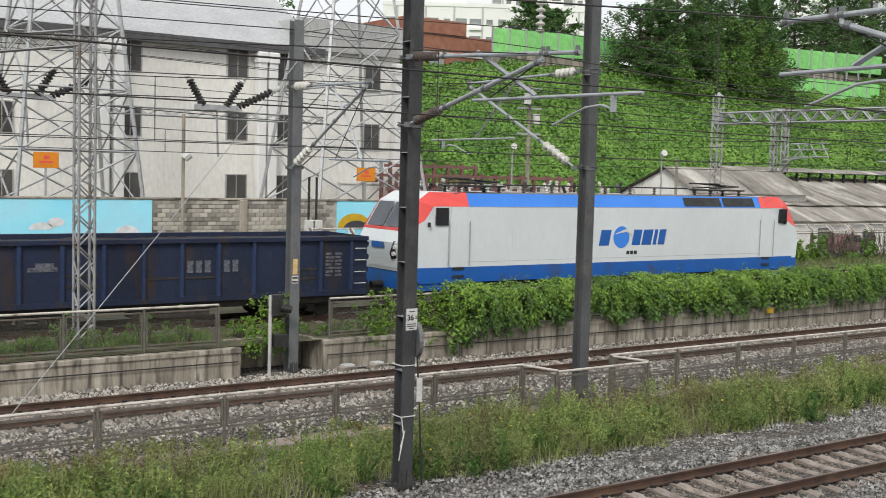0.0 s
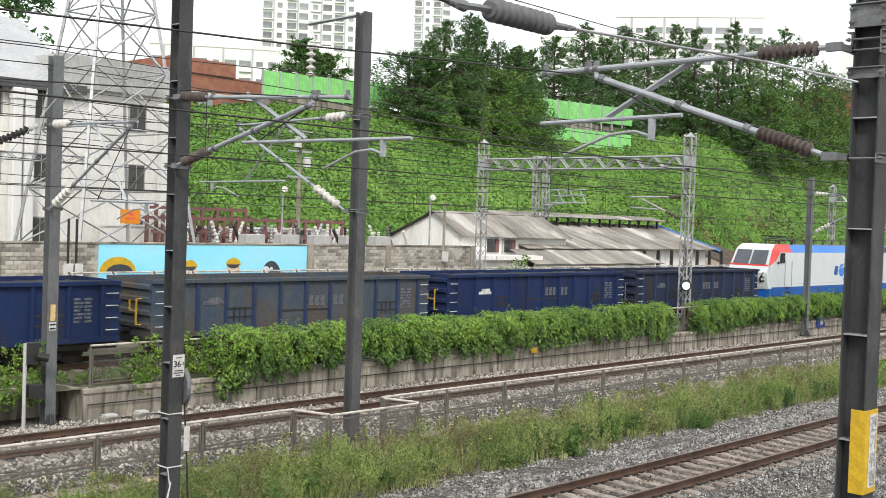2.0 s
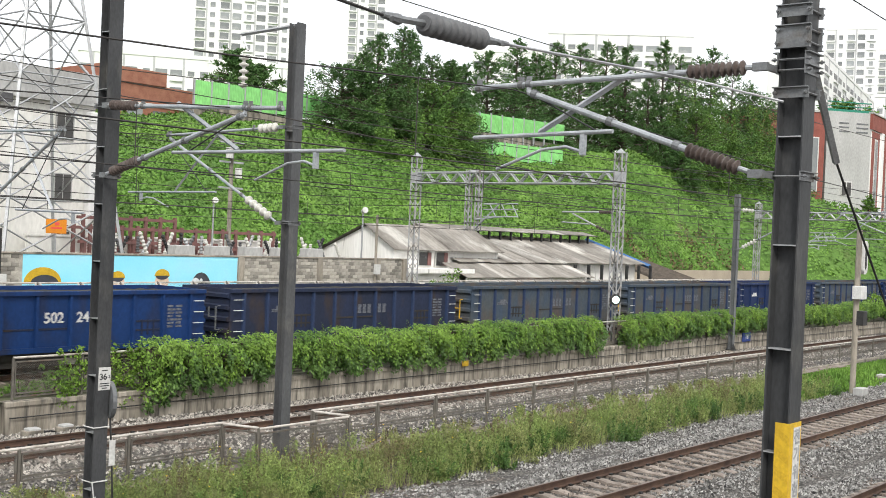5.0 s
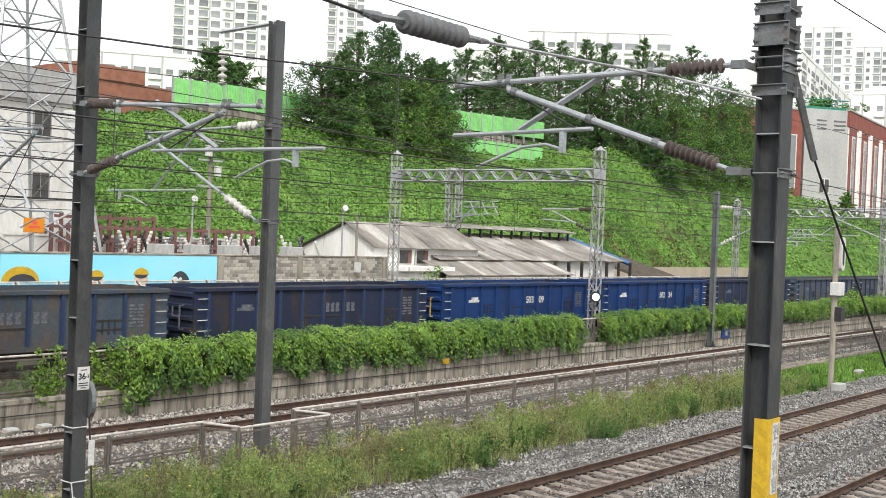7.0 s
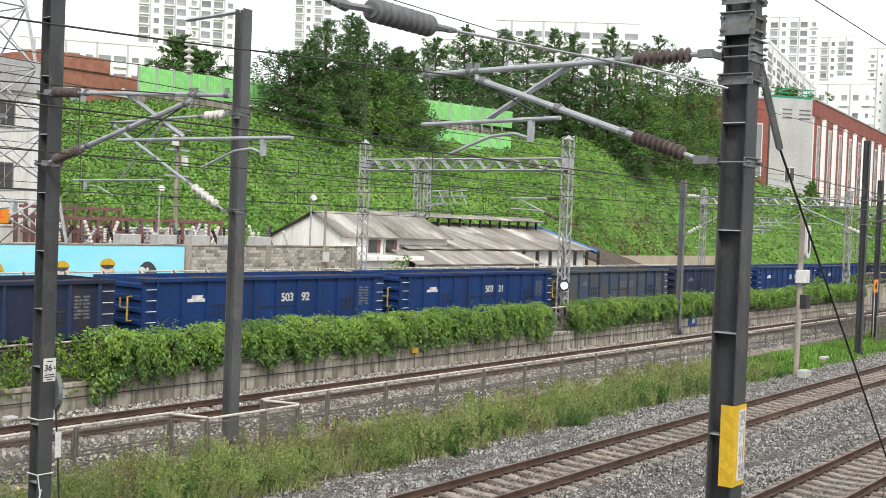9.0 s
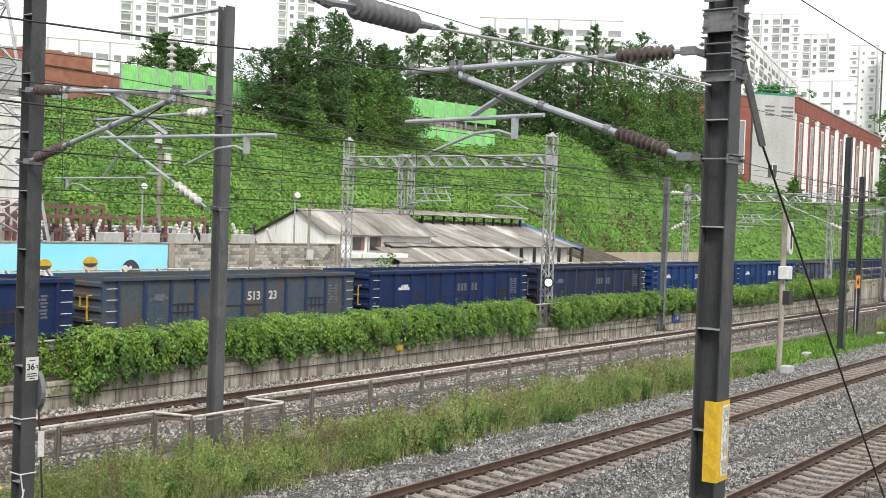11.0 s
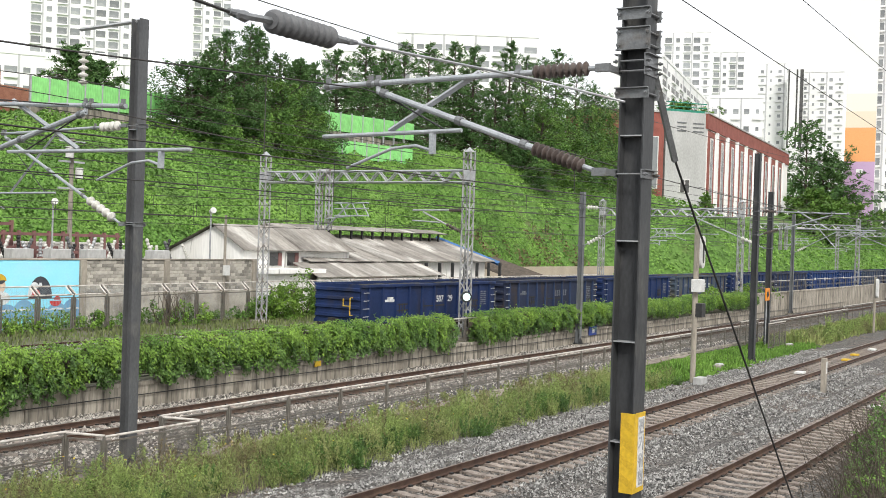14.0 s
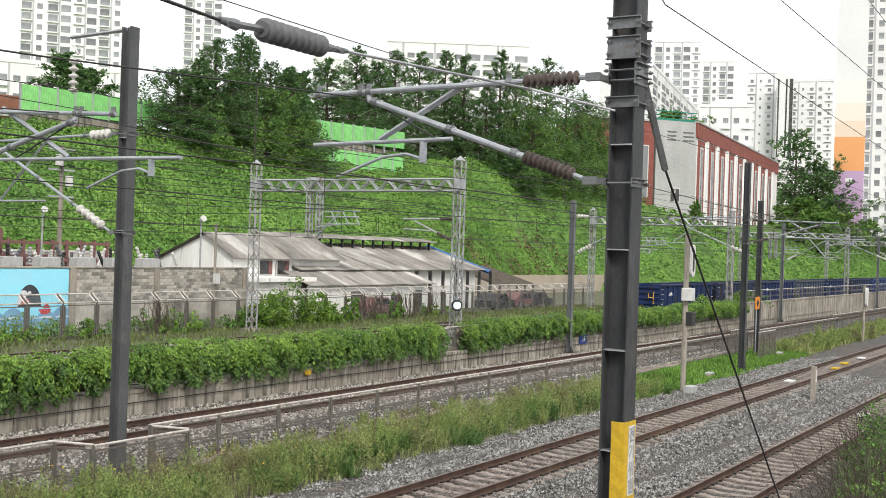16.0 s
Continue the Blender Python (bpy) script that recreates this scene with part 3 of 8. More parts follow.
railing(100.0, 200.0, 21.9, -0.2, 1.1, 4.0, "far run of the low steel fence", False)
# Railing on the retaining wall: bare at first, then carrying vines.
railing(0.0, 12.7, 28.6, 0.42, 1.2, 2.1, "grey steel railing on a concrete wall", foot=0.12)
railing(16.2, 20.5, 28.6, 0.44, 1.2, 2.1, "grey steel railing partly covered by vines", foot=0.12)
railing(96.0, 200.0, 28.6, 1.75, 1.0, 3.0, "steel railing on the far concrete wall", False)
railing(20.5, 96.0, 28.75, 0.44, 1.2, 2.5, "steel railing hidden under a vine hedge", False, foot=0.12)

# ---- the slope, the plateau and the barrier on its edge ----
def hill_foot(X):
    return 60.0 + 3 * np.clip((X - 60) / 60, 0, 1) - 17 * np.clip((X - 140) / 30, 0, 1)


def hill_edge(X):
    return 88.0 - 13.0 * np.clip((X - 95) / 55, 0, 1) - 15 * np.clip((X - 150) / 28, 0, 1)


def hill(X, Y):
    top = 14.2 + 2.4 * np.clip((X - 50) / 40, 0, 1) + 1.2 * np.clip((X - 120) / 30, 0, 1) - np.clip((X - 145) / 40, 0, 1) * 8.5
    foot, edge = hill_foot(X), hill_edge(X)
    u = np.clip((Y - foot) / (edge - foot), 0, 1)
    lumps = 0.5 * fbm(X, Y, 0.22) + 0.3 * fbm(X, Y, 0.6, 2)
    return TERRACE - 0.3 + top * (u * (1.45 - 0.45 * u)) + lumps * np.clip(u * 6, 0, 1) * np.clip((1.02 - u) * 9, 0.1, 1) + 0.35 * np.clip(Y - edge - 1, 0, 14) * np.clip((X - 150) / 20, 0, 1) + 0.05 * np.clip(Y - edge - 10, 0, 300)


sheet("hillside", np.arange(-60, 520, 2.0), np.concatenate([np.arange(42, 94, 1.0), [100, 130, 200, 400, 900]]), hill, M_HILL, "steep slope of soil under climbing vines", "hillside")

# ---- things that stand along the tracks ----
def h_section(s, d, w, z0, z1, t=0.018):
    """An H-shaped post: flanges facing along y, the web between them."""
    a, b, c = w / 2, d / 2, 0.008
    out = [(-a, -b), (a, -b), (a, -b + t), (c, -b + t), (c, b - t), (a, b - t), (a, b), (-a, b), (-a, b - t), (-c, b - t), (-c, -b + t), (-a, -b + t)]
    quads = [(0, 1, 2, 11), (11, 2, 3, 10), (10, 3, 4, 9), (9, 4, 5, 8), (8, 5, 6, 7)]
    vs = [(x, y, z) for z in (z0, z1) for x, y in out]
    return s.add(vs, [tuple(reversed(q)) for q in quads] + [tuple(i + 12 for i in q) for q in quads] + [(i, (i + 1) % 12, 12 + (i + 1) % 12, 12 + i) for i in range(12)])


def h_pole(x, y, z0, z1, d, label, material=None, bands=(), lean=0.0, group="catenary poles"):
    p = thing("catenary_pole", label, "catenary pole", group, at=pose(x, y, z0, 0, lean))
    h = z1 - z0
    part("post", h_section(Shape(), d, d, 0, h), material or M_POLE, p)
    part("base_plate", Shape().box(-d * 0.85, d * 0.85, -d * 0.85, d * 0.85, -0.02, 0.03), M_DARKST, p)
    for sx, sy in ((1, 0), (-1, 0), (0, 1), (0, -1)):
        if sx:
            part("gusset", Shape().prism([(sx * 0.01, 0.03), (sx * d * 0.8, 0.03), (sx * 0.02, 0.35)], "y", -d / 2 - 0.02, -d / 2 - 0.005), M_POLE, p)
        else:
            for q in (-0.1, 0.1):
                part("gusset", Shape().prism([(sy * d * 0.5, 0.03), (sy * d * 0.85, 0.03), (sy * d * 0.5, 0.35)], "x", q - 0.006, q + 0.006), M_POLE, p)
    part("footing", Shape().box(-d * 1.5, d * 1.5, -d * 1.5, d * 1.5, -0.5, -0.02, 0.02), M_CONC, p, "concrete footing")
    bm = Shape().box(-d / 2 + 0.004, -0.01, -d / 2 + 0.018, d / 2 - 0.018, -0.007, 0.007).mesh("batten", M_GALV)
    for z in bands:
        part("batten", bm, None, p, at=pose(0, 0, z - z0))
    return p


def clamp(parent, d, z0, z1, at, axis="x", channel=False):
    """Two angle (or channel) plates on opposite faces of a pole, held by bolts; axis: the way that the plates run."""
    a, lip, t = d / 2, 0.06, 0.012
    for sg in (-1, 1):
        out = [(a, z0), (a + t, z0), (a + t, z1 - t), (a + lip, z1 - t), (a + lip, z1), (a, z1)]
        if channel:
            out = [(a, z0), (a + lip, z0), (a + lip, z0 + t), (a + t, z0 + t)] + out[2:]
        part("clamp_plate", Shape().prism([(sg * u, v) for u, v in out], axis, -d * 0.66, d * 0.66), M_CLAMP, parent, at=at)
        for z in ((z0 + 0.06, z1 - 0.06) if channel else ((z0 + z1) / 2 - 0.006,)):
            k, e = sg * d * 0.57, a + 0.08
            p, q = ((k, -e, z), (k, e, z)) if axis == "x" else ((-e, k, z), (e, k, z))
            part("clamp_bolt", lathe([(0, 0.012), (0.05, 0.012), (0.051, 0.024), (0.09, 0.024), (0.091, 0.012), (0.909, 0.012), (0.91, 0.024), (0.95, 0.024), (0.951, 0.012), (1, 0.012)], p, q, 6), M_CLAMP, parent, at=at)


def cantilever(x, y, d, sign, zh, zl, reach, low_end, steady_z, steady, ins, label, xin=-0.2, inward=True, fall=0.02):
    """A hinged bracket across a track: top tube, strut, brace, steady pipe and arm. sign: +1 reaches away in +y."""
    c = thing("catenary_bracket", label, "catenary bracket", "catenary brackets")
    px, py = x + xin, y + sign * d / 2
    mt, sheds, r = ins
    for z in (zh, zl):
        clamp(c, d, z - 0.05, z + 0.05, pose(x, y, 0))
        lo_x, hi_x = sorted((xin - 0.03, -d * 0.3))
        part("hinge", Shape().box(lo_x, hi_x, sign * (d / 2 + 0.02) - 0.02, sign * (d / 2 + 0.02) + 0.02, z - 0.035, z + 0.035)
             .box(xin - 0.034, xin + 0.03, sign * (d / 2 + 0.08) - 0.085, sign * (d / 2 + 0.08) + 0.085, z - 0.045, z + 0.045), M_CLAMP, c, at=pose(x, y, 0))
    yy = lambda k: py + sign * k
    zt = lambda k: zh - fall * k
    part("top_insulator", insulator((px, yy(0.25), zh), (px, yy(0.95), zt(0.95)), r, sheds), mt, c, smooth=False)
    part("top_tube", Shape().tube([(px, yy(0.1), zh), (px, yy(0.25), zh)], 0.03).tube([(px, yy(0.92), zt(0.95)), (px, yy(reach), zt(reach))], 0.034, 10), M_TUBE, c)
    lo, hi = Vector((px, yy(0.1), zl)), Vector((px, yy(low_end), zt(low_end) - 0.1))
    a, b = lo.lerp(hi, 0.06), lo.lerp(hi, 0.27)
    part("strut_insulator", insulator(a, b, r, sheds + 1), mt, c)
    part("strut", Shape().tube([lo, a], 0.03).tube([b, hi], 0.04, 10).tube([hi, hi + Vector((0, 0, 0.12))], 0.03), M_TUBE, c)
    for q in (1.15, low_end, low_end + 0.12, reach - 0.06):
        part("tube_clamp", Shape().tube([(px, yy(q - 0.035), zt(q - 0.035)), (px, yy(q + 0.035), zt(q + 0.035))], 0.05, 10).box(px - 0.02, px + 0.02, yy(q) - 0.03, yy(q) + 0.03, zt(q) + 0.03, zt(q) + 0.10), M_CLAMP, c)
    for q in (0.34, 0.62, 0.97):
        m = b.lerp(hi, (q - 0.3) / 0.7)
        e = (hi - b).normalized() * 0.04
        part("tube_clamp", Shape().tube([m - e, m + e], 0.056, 10), M_CLAMP, c)
    part("brace", Shape().bar((px + 0.05, yy(low_end * 0.54), zt(2) + 0.06), (px + 0.05, yy(low_end * 0.95), steady_z + 0.02), 0.055), M_TUBE, c)
    s0, s1 = steady
    st = part("steady_pipe", Shape().tube([(px, yy(s0), steady_z - 0.03), (px, yy(s1), steady_z)], 0.027), M_TUBE, c)
    part("hanger", Shape().tube([hi, (px, yy((s0 + s1) * 0.5 + 0.4 * (s1 - s0)), steady_z)], 0.012, 6), M_DARKST, st)
    k, q = (s0 - 0.15 * (s0 - s1), -1.0) if inward else (s1 + 0.2 * (s0 - s1), 1.0)
    arm = [(px + 0.02, yy(k), steady_z - 0.24), (px + 0.02, yy(k + 0.25 * q), steady_z - 0.17), (px + 0.02, yy(k + 0.6 * q), steady_z - 0.2), (px + 0.02, yy(k + 1.3 * q), steady_z - 0.44)]
    part("registration_arm", Shape().tube(arm, 0.02).box(px - 0.02, px + 0.05, yy(k) - 0.03, yy(k) + 0.03, steady_z - 0.28, steady_z), M_TUBE, st)
    return c


def wire(pts, r=0.009, sag=0.0, label="dark overhead line wire", n=10, name="overhead_wire"):
    s = Shape()
    out = []
    for p, q in zip(pts, pts[1:]):
        p, q = Vector(p), Vector(q)
        out += [p.lerp(q, i / n) - Vector((0, 0, 4 * sag * (i / n) * (1 - i / n))) for i in range(n)]
    s.tube(out + [Vector(pts[-1])], r, 5)
    return tagged(part(name, s, M_WIRE), label, "wire", "overhead wires")


BROWN, GREY, WHITE = (M_INSB, 9, 0.085), (M_INSG, 9, 0.1), (M_INSW, 4, 0.12)
# Near pole, in front of the first track.
near = h_pole(11.95, 4.95, -0.4, 9.2, 0.30, "dark grey steel catenary pole with yellow hazard plate", bands=(0.9, 2.0, 3.28, 4.42, 5.56, 6.75))
up4 = pose(0, 0, 0.4)
clamp(near, 0.3, 8.06, 8.19, up4, "y")
clamp(near, 0.3, 7.71, 7.97, up4, "y", True)
clamp(near, 0.3, 7.17, 7.29, up4, "y")
clamp(near, 0.3, 7.52, 7.67, up4, "x")
hz = part("hazard_plate", Shape().prism([(-0.166, -0.166), (0.153, -0.166), (0.153, -0.153), (-0.153, -0.153), (-0.153, 0.0), (-0.166, 0.0)], "z", 2.72, 3.62), M_YEL, near, "yellow hazard plate", at=pose(0, 0, 0.4))
part("number_plate", Shape().box(-0.06, 0.12, -0.172, -0.167, 2.78, 3.57), M_SIGNW, near, "white plate with faded characters", at=pose(0, 0, 0.4))
cantilever(11.95, 4.95, 0.3, 1, 7.48, 6.32, 4.0, 3.15, 6.83, (4.0, 1.9), BROWN, "grey tubular bracket with brown ribbed insulators over the near track", xin=-0.45, inward=False, fall=0.008)

# Pole with the white number plate.
p36 = h_pole(11.3, 17.1, -0.4, 10.4, 0.27, "dark grey steel catenary pole with a white number plate", bands=np.arange(0.8, 10, 1.0))
pl = part("number_plate", Shape().box(-0.12, 0.12, -0.008, 0.0, -0.20, 0.20), M_SIGNW, p36, "white number plate", at=pose(0.03, -0.137, 3.15))
words("36", 0.15, M_INK, pl, pose(-0.03, -0.01, 0.03, 90, 0, 0))
words("-2", 0.075, M_INK, pl, pose(0.082, -0.01, 0.03, 90, 0, 0))
for zz, ww in ((0.145, 0.12), (-0.085, 0.19), (-0.125, 0.19), (-0.165, 0.10)):
    part("faded_line", Shape().box(-ww / 2, ww / 2, -0.012, -0.008, zz - 0.008, zz + 0.008), M_INK, pl)
cantilever(11.3, 17.1, 0.27, -1, 7.50, 6.30, 4.6, 3.75, 6.66, (5.9, 2.0), BROWN, "grey tubular bracket with brown insulators over a track", fall=0.05)

# Pole inside the fence's step.
p2 = h_pole(19.5, 21.3, -0.4, 10.75, 0.30, "grey steel catenary pole inside a fence recess", M_POLE_M, bands=(5.7, 8.0))
part("top_arm", Shape().tube([(0, 0.1, 11.1), (0, 2.2, 11.05)], 0.05, 4).tube([(0, 2.2, 11.05), (0, 1.9, 10.6)], 0.03, 4), M_GALV, p2)
part("insulator_string", insulator((0, 2.05, 10.5), (0, 2.05, 9.6), 0.13, 5, 0.3), M_INSW, p2, "white porcelain insulator string")
cantilever(19.5, 21.3, 0.3, 1, 8.1, 5.65, 4.8, 4.7, 6.42, (6.6, 2.6), WHITE, "grey tubular bracket with white insulators over the middle track")

# Pole in the niche of the wall.
p1 = h_pole(14.8, 28.3, -0.4, 9.55, 0.3, "grey steel catenary pole standing in a wall niche", M_POLE_L)
pw = part("plate", Shape().box(-0.10, 0.10, -0.165, -0.155, 2.58, 2.80), M_SIGNW, p1, "white plate")
for z in (2.63, 2.74):
    part("faded_line", Shape().box(-0.085, 0.085, -0.17, -0.165, z - 0.022, z + 0.022), M_INK, pw)
part("plate", Shape().box(-0.07, 0.07, -0.165, -0.155, 2.84, 3.28), M_FADED_O, p1, "faded yellow-orange plate")
cantilever(14.8, 28.3, 0.3, -1, 7.7, 5.45, 4.3, 4.0, 5.7, (5.2, 2.2), WHITE, "grey tubular bracket with white insulators on a wall-niche pole")

# Farther poles.
for dx in (0, 46.5):
    cantilever(59.9 + dx, 28.0, 0.28, -1, 7.7, 5.45, 4.3, 4.0, 5.9, (5.2, 2.2), WHITE, "grey tubular bracket with white insulators on a far pole")
    cantilever(58.7 + dx, 17.4, 0.3, -1, 7.56, 6.32, 4.6, 3.75, 6.68, (5.9, 2.0), BROWN, "grey tubular bracket with brown insulators on a far pole")
    cantilever(68.4 + dx, 19.4, 0.3, 1, 8.1, 5.65, 5.8, 5.6, 6.42, (7.0, 3.0), WHITE, "grey tubular bracket with white insulators on a far pole")
for x, y, z in ((106.4, 28.0, 9.0), (105.2, 17.4, 10.4), (114.9, 19.4, 9.2), (152.0, 17.6, 10.4), (160.0, 19.6, 9.2), (153.0, 28.0, 9.0)):
    h_pole(x, y, -0.3, z, 0.28, "distant grey catenary pole along the tracks", M_POLE_L)
h_pole(59.9, 28.0, -0.3, 8.6, 0.28, "slim grey catenary pole beside the retaining wall", M_POLE_L)
h_pole(58.7, 17.4, -0.4, 10.6, 0.3, "dark steel catenary pole in low grass")
h_pole(68.4, 19.4, -0.4, 9.1, 0.3, "dark steel catenary pole behind a fence cage")
# ---- lattice masts and gantries ----
def lattice(s, p, q, w, pitch, r=0.035, rb=0.018, side=None):
    """A square lattice column or beam from p to q: four chords and zigzag bracing."""
    p, q = Vector(p), Vector(q)
    d = (q - p).normalized()
    a = Vector((1, 0, 0)) if abs(d.x) < 0.9 else Vector((0, 1, 0))
    b = d.cross(a)
    cs = [(a * i + b * j) * (w / 2) for i, j in ((-1, -1), (1, -1), (1, 1), (-1, 1))]
    for c in cs:
        s.tube([p + c, q + c], r, 4)
    n = max(2, round((q - p).length / pitch))
    for k in range(n):
        u, v = p.lerp(q, k / n), p.lerp(q, (k + 1) / n)
        for i in range(4):
            j = (i + 1) % 4
            odd = (k + (i >= 2)) % 2
            s.tube([u + cs[i if odd else j], v + cs[j if odd else i]], rb, 4, False)


def gantry(x, y0, y1, ztop, zb, label, base=TERRACE, w=0.42, drop=None):
    g = thing("gantry", label, "gantry", "gantries")
    for y in (y0, y1):
        s = Shape()
        lattice(s, (x, y, base - 0.1), (x, y, ztop), w, 0.5, 0.05, 0.026)
        part("column", s, M_LATT, g)
        part("cap", Shape().add([(x - w / 2, y - w / 2, ztop), (x + w / 2, y - w / 2, ztop), (x + w / 2, y + w / 2, ztop), (x - w / 2, y + w / 2, ztop), (x, y, ztop + 0.25)],
                                [(0, 1, 4), (1, 2, 4), (2, 3, 4), (3, 0, 4), (3, 2, 1, 0)]), M_GALV, g)
        part("joint_plate", Shape().box(x - w / 2 - 0.02, x + w / 2 + 0.02, y - w / 2 - 0.02, y + w / 2 + 0.02, zb - 0.3, zb + 0.3), M_GALV, g)
        part("footing", Shape().box(x - 0.5, x + 0.5, y - 0.5, y + 0.5, base - 0.4, base + 0.15, 0.03), M_CONC, g, "concrete footing")
    s = Shape()
    ya, yb, n = y0 + w / 2, y1 - w / 2, 22
    for q in (-0.11, 0.11):
        for z in (zb - 0.3, zb + 0.3):
            s.tube([(x + q, ya, z), (x + q, yb, z)], 0.055, 4)
        zig = [(x + q, ya + (yb - ya) * k / n, zb + (0.3 if k % 2 else -0.3)) for k in range(n + 1)]
        for p, r in zip(zig, zig[1:]):
            s.tube([p, r], 0.042, 6, False)
    part("beam", s, M_GALV, g)
    for y in drop or []:
        s = Shape()
        for q in (-0.35, 0.35):
            lattice(s, (x, y + q, zb + 0.45), (x, y + q, zb - 2.95), 0.26, 0.3, 0.045, 0.03)
        s.bar((x, y - 0.45, zb + 0.35), (x, y + 0.45, zb + 0.35), 0.12)
        part("drop_post", s, M_LATT, g)
        s = Shape()
        for z in (zb - 1.45, zb - 1.75, zb - 2.14):
            s.tube([(x - 0.2, y - 0.9, z), (x - 0.2, y - 3.2, z + 0.04)], 0.04, 6)
        s.tube([(x - 0.2, y - 0.4, zb - 2.75), (x - 0.2, y - 1.9, zb - 1.5)], 0.045, 6)
        s.tube([(x - 0.2, y - 0.35, zb - 2.3), (x - 0.2, y - 2.4, zb - 2.1)], 0.04, 6)
        for q in (1.3, 2.1, 2.8):
            s.tube([(x - 0.2, y - q, zb - 1.42), (x - 0.2, y - q - 0.45, zb - 2.14)], 0.03, 6)
        part("drop_bracket", s, M_TUBE, g)
    return g


cb = thing("catenary_bracket", "pale tubular bracket on a gantry column", "catenary bracket", "catenary brackets")
part("top_tube", Shape().tube([(48.9, 30.3, 7.06), (48.9, 32.6, 7.03)], 0.045, 8), M_GALV, cb)
part("top_insulator", insulator((48.9, 29.55, 7.06), (48.9, 30.35, 7.06), 0.1, 6), M_INSB, cb)
part("strut", Shape().tube([(48.9, 30.5, 6.33), (48.9, 31.95, 6.95)], 0.045, 8), M_GALV, cb)
part("strut_insulator", insulator((48.9, 29.55, 5.95), (48.9, 30.5, 6.33), 0.1, 6), M_INSB, cb)
part("steady_pipe", Shape().tube([(48.9, 30.9, 6.42), (48.9, 32.6, 6.5)], 0.035, 8), M_GALV, cb)
gantry(49.0, 29.3, 42.9, 10.05, 8.8, "grey lattice portal gantry spanning the raised tracks", drop=[38.6])
gantry(95.5, 29.6, 42.6, 9.6, 8.6, "distant grey lattice gantry over the raised tracks", drop=[38.6])
gantry(142.0, 29.6, 42.6, 9.6, 8.6, "far grey lattice gantry over the raised tracks", drop=[38.6])
gantry(189.0, 29.6, 42.6, 9.6, 8.6, "small-looking distant grey lattice gantry over tracks")
mast = thing("lattice_mast", "grey steel lattice mast beside the raised track", "mast", at=pose(9.3, 29.6, TERRACE - 0.1))
s = Shape()
lattice(s, (0, 0, 0), (0, 0, 9.5), 0.42, 0.42, 0.04, 0.022)
part("column", s, M_LATT, mast)
s = Shape()
lattice(s, (-0.3, 0, 8.3), (-4.6, 0, 7.6), 0.4, 0.45, 0.03, 0.018)
part("beam", s, M_LATT, mast)
sig = thing("signal_lamp", "round lit signal lamp with white lens on a gantry column", "signal", at=pose(48.5, 28.95, 2.69))
part("back_board", Shape().tube([(0, 0, 0), (-0.08, -0.08, 0)], 0.28, 20), M_DARKST, sig)
part("lens", Shape().tube([(-0.08, -0.08, 0), (-0.11, -0.11, 0)], 0.185, 20), M_LAMP, sig, "bright white signal lens")
part("bracket", Shape().box(0.0, 0.4, 0.0, 0.3, -0.06, 0.06), M_DARKST, sig)

# ---- the freight train ----
RAIL = 0.65


def bogie(parent, x, wheelbase, r, deep=0.5):
    b = part("bogie", Shape().box(x - wheelbase / 2 - 0.45, x + wheelbase / 2 + 0.45, -1.06, -0.92, RAIL + 0.38, RAIL + 0.62)
             .box(x - wheelbase / 2 - 0.45, x + wheelbase / 2 + 0.45, 0.92, 1.06, RAIL + 0.38, RAIL + 0.62).box(x - 0.25, x + 0.25, -1.0, 1.0, RAIL + 0.3, RAIL + 0.7), M_BLACK, parent)
    for sx in (-1, 1):
        for y in (-0.98, 0.98):
            part("spring", Shape().box(x + sx * 0.3 - 0.12, x + sx * 0.3 + 0.12, y - 0.1, y + 0.1, RAIL + 0.2, RAIL + 0.42, 0.02), M_DARKST, b)
    for sx in (-1, 1):
        part("wheelset", Shape().tube([(x + sx * wheelbase / 2, -0.82, RAIL + r), (x + sx * wheelbase / 2, -0.69, RAIL + r)], [r, r + 0.03], 20)
             .tube([(x + sx * wheelbase / 2, 0.69, RAIL + r), (x + sx * wheelbase / 2, 0.82, RAIL + r)], [r + 0.03, r], 20)
             .tube([(x + sx * wheelbase / 2, -1.0, RAIL + r), (x + sx * wheelbase / 2, 1.0, RAIL + r)], 0.08, 10), M_BLACK, b)
    return b


WL, WW, WZ0, WZ1 = 12.85, 1.45, 1.38, 3.26


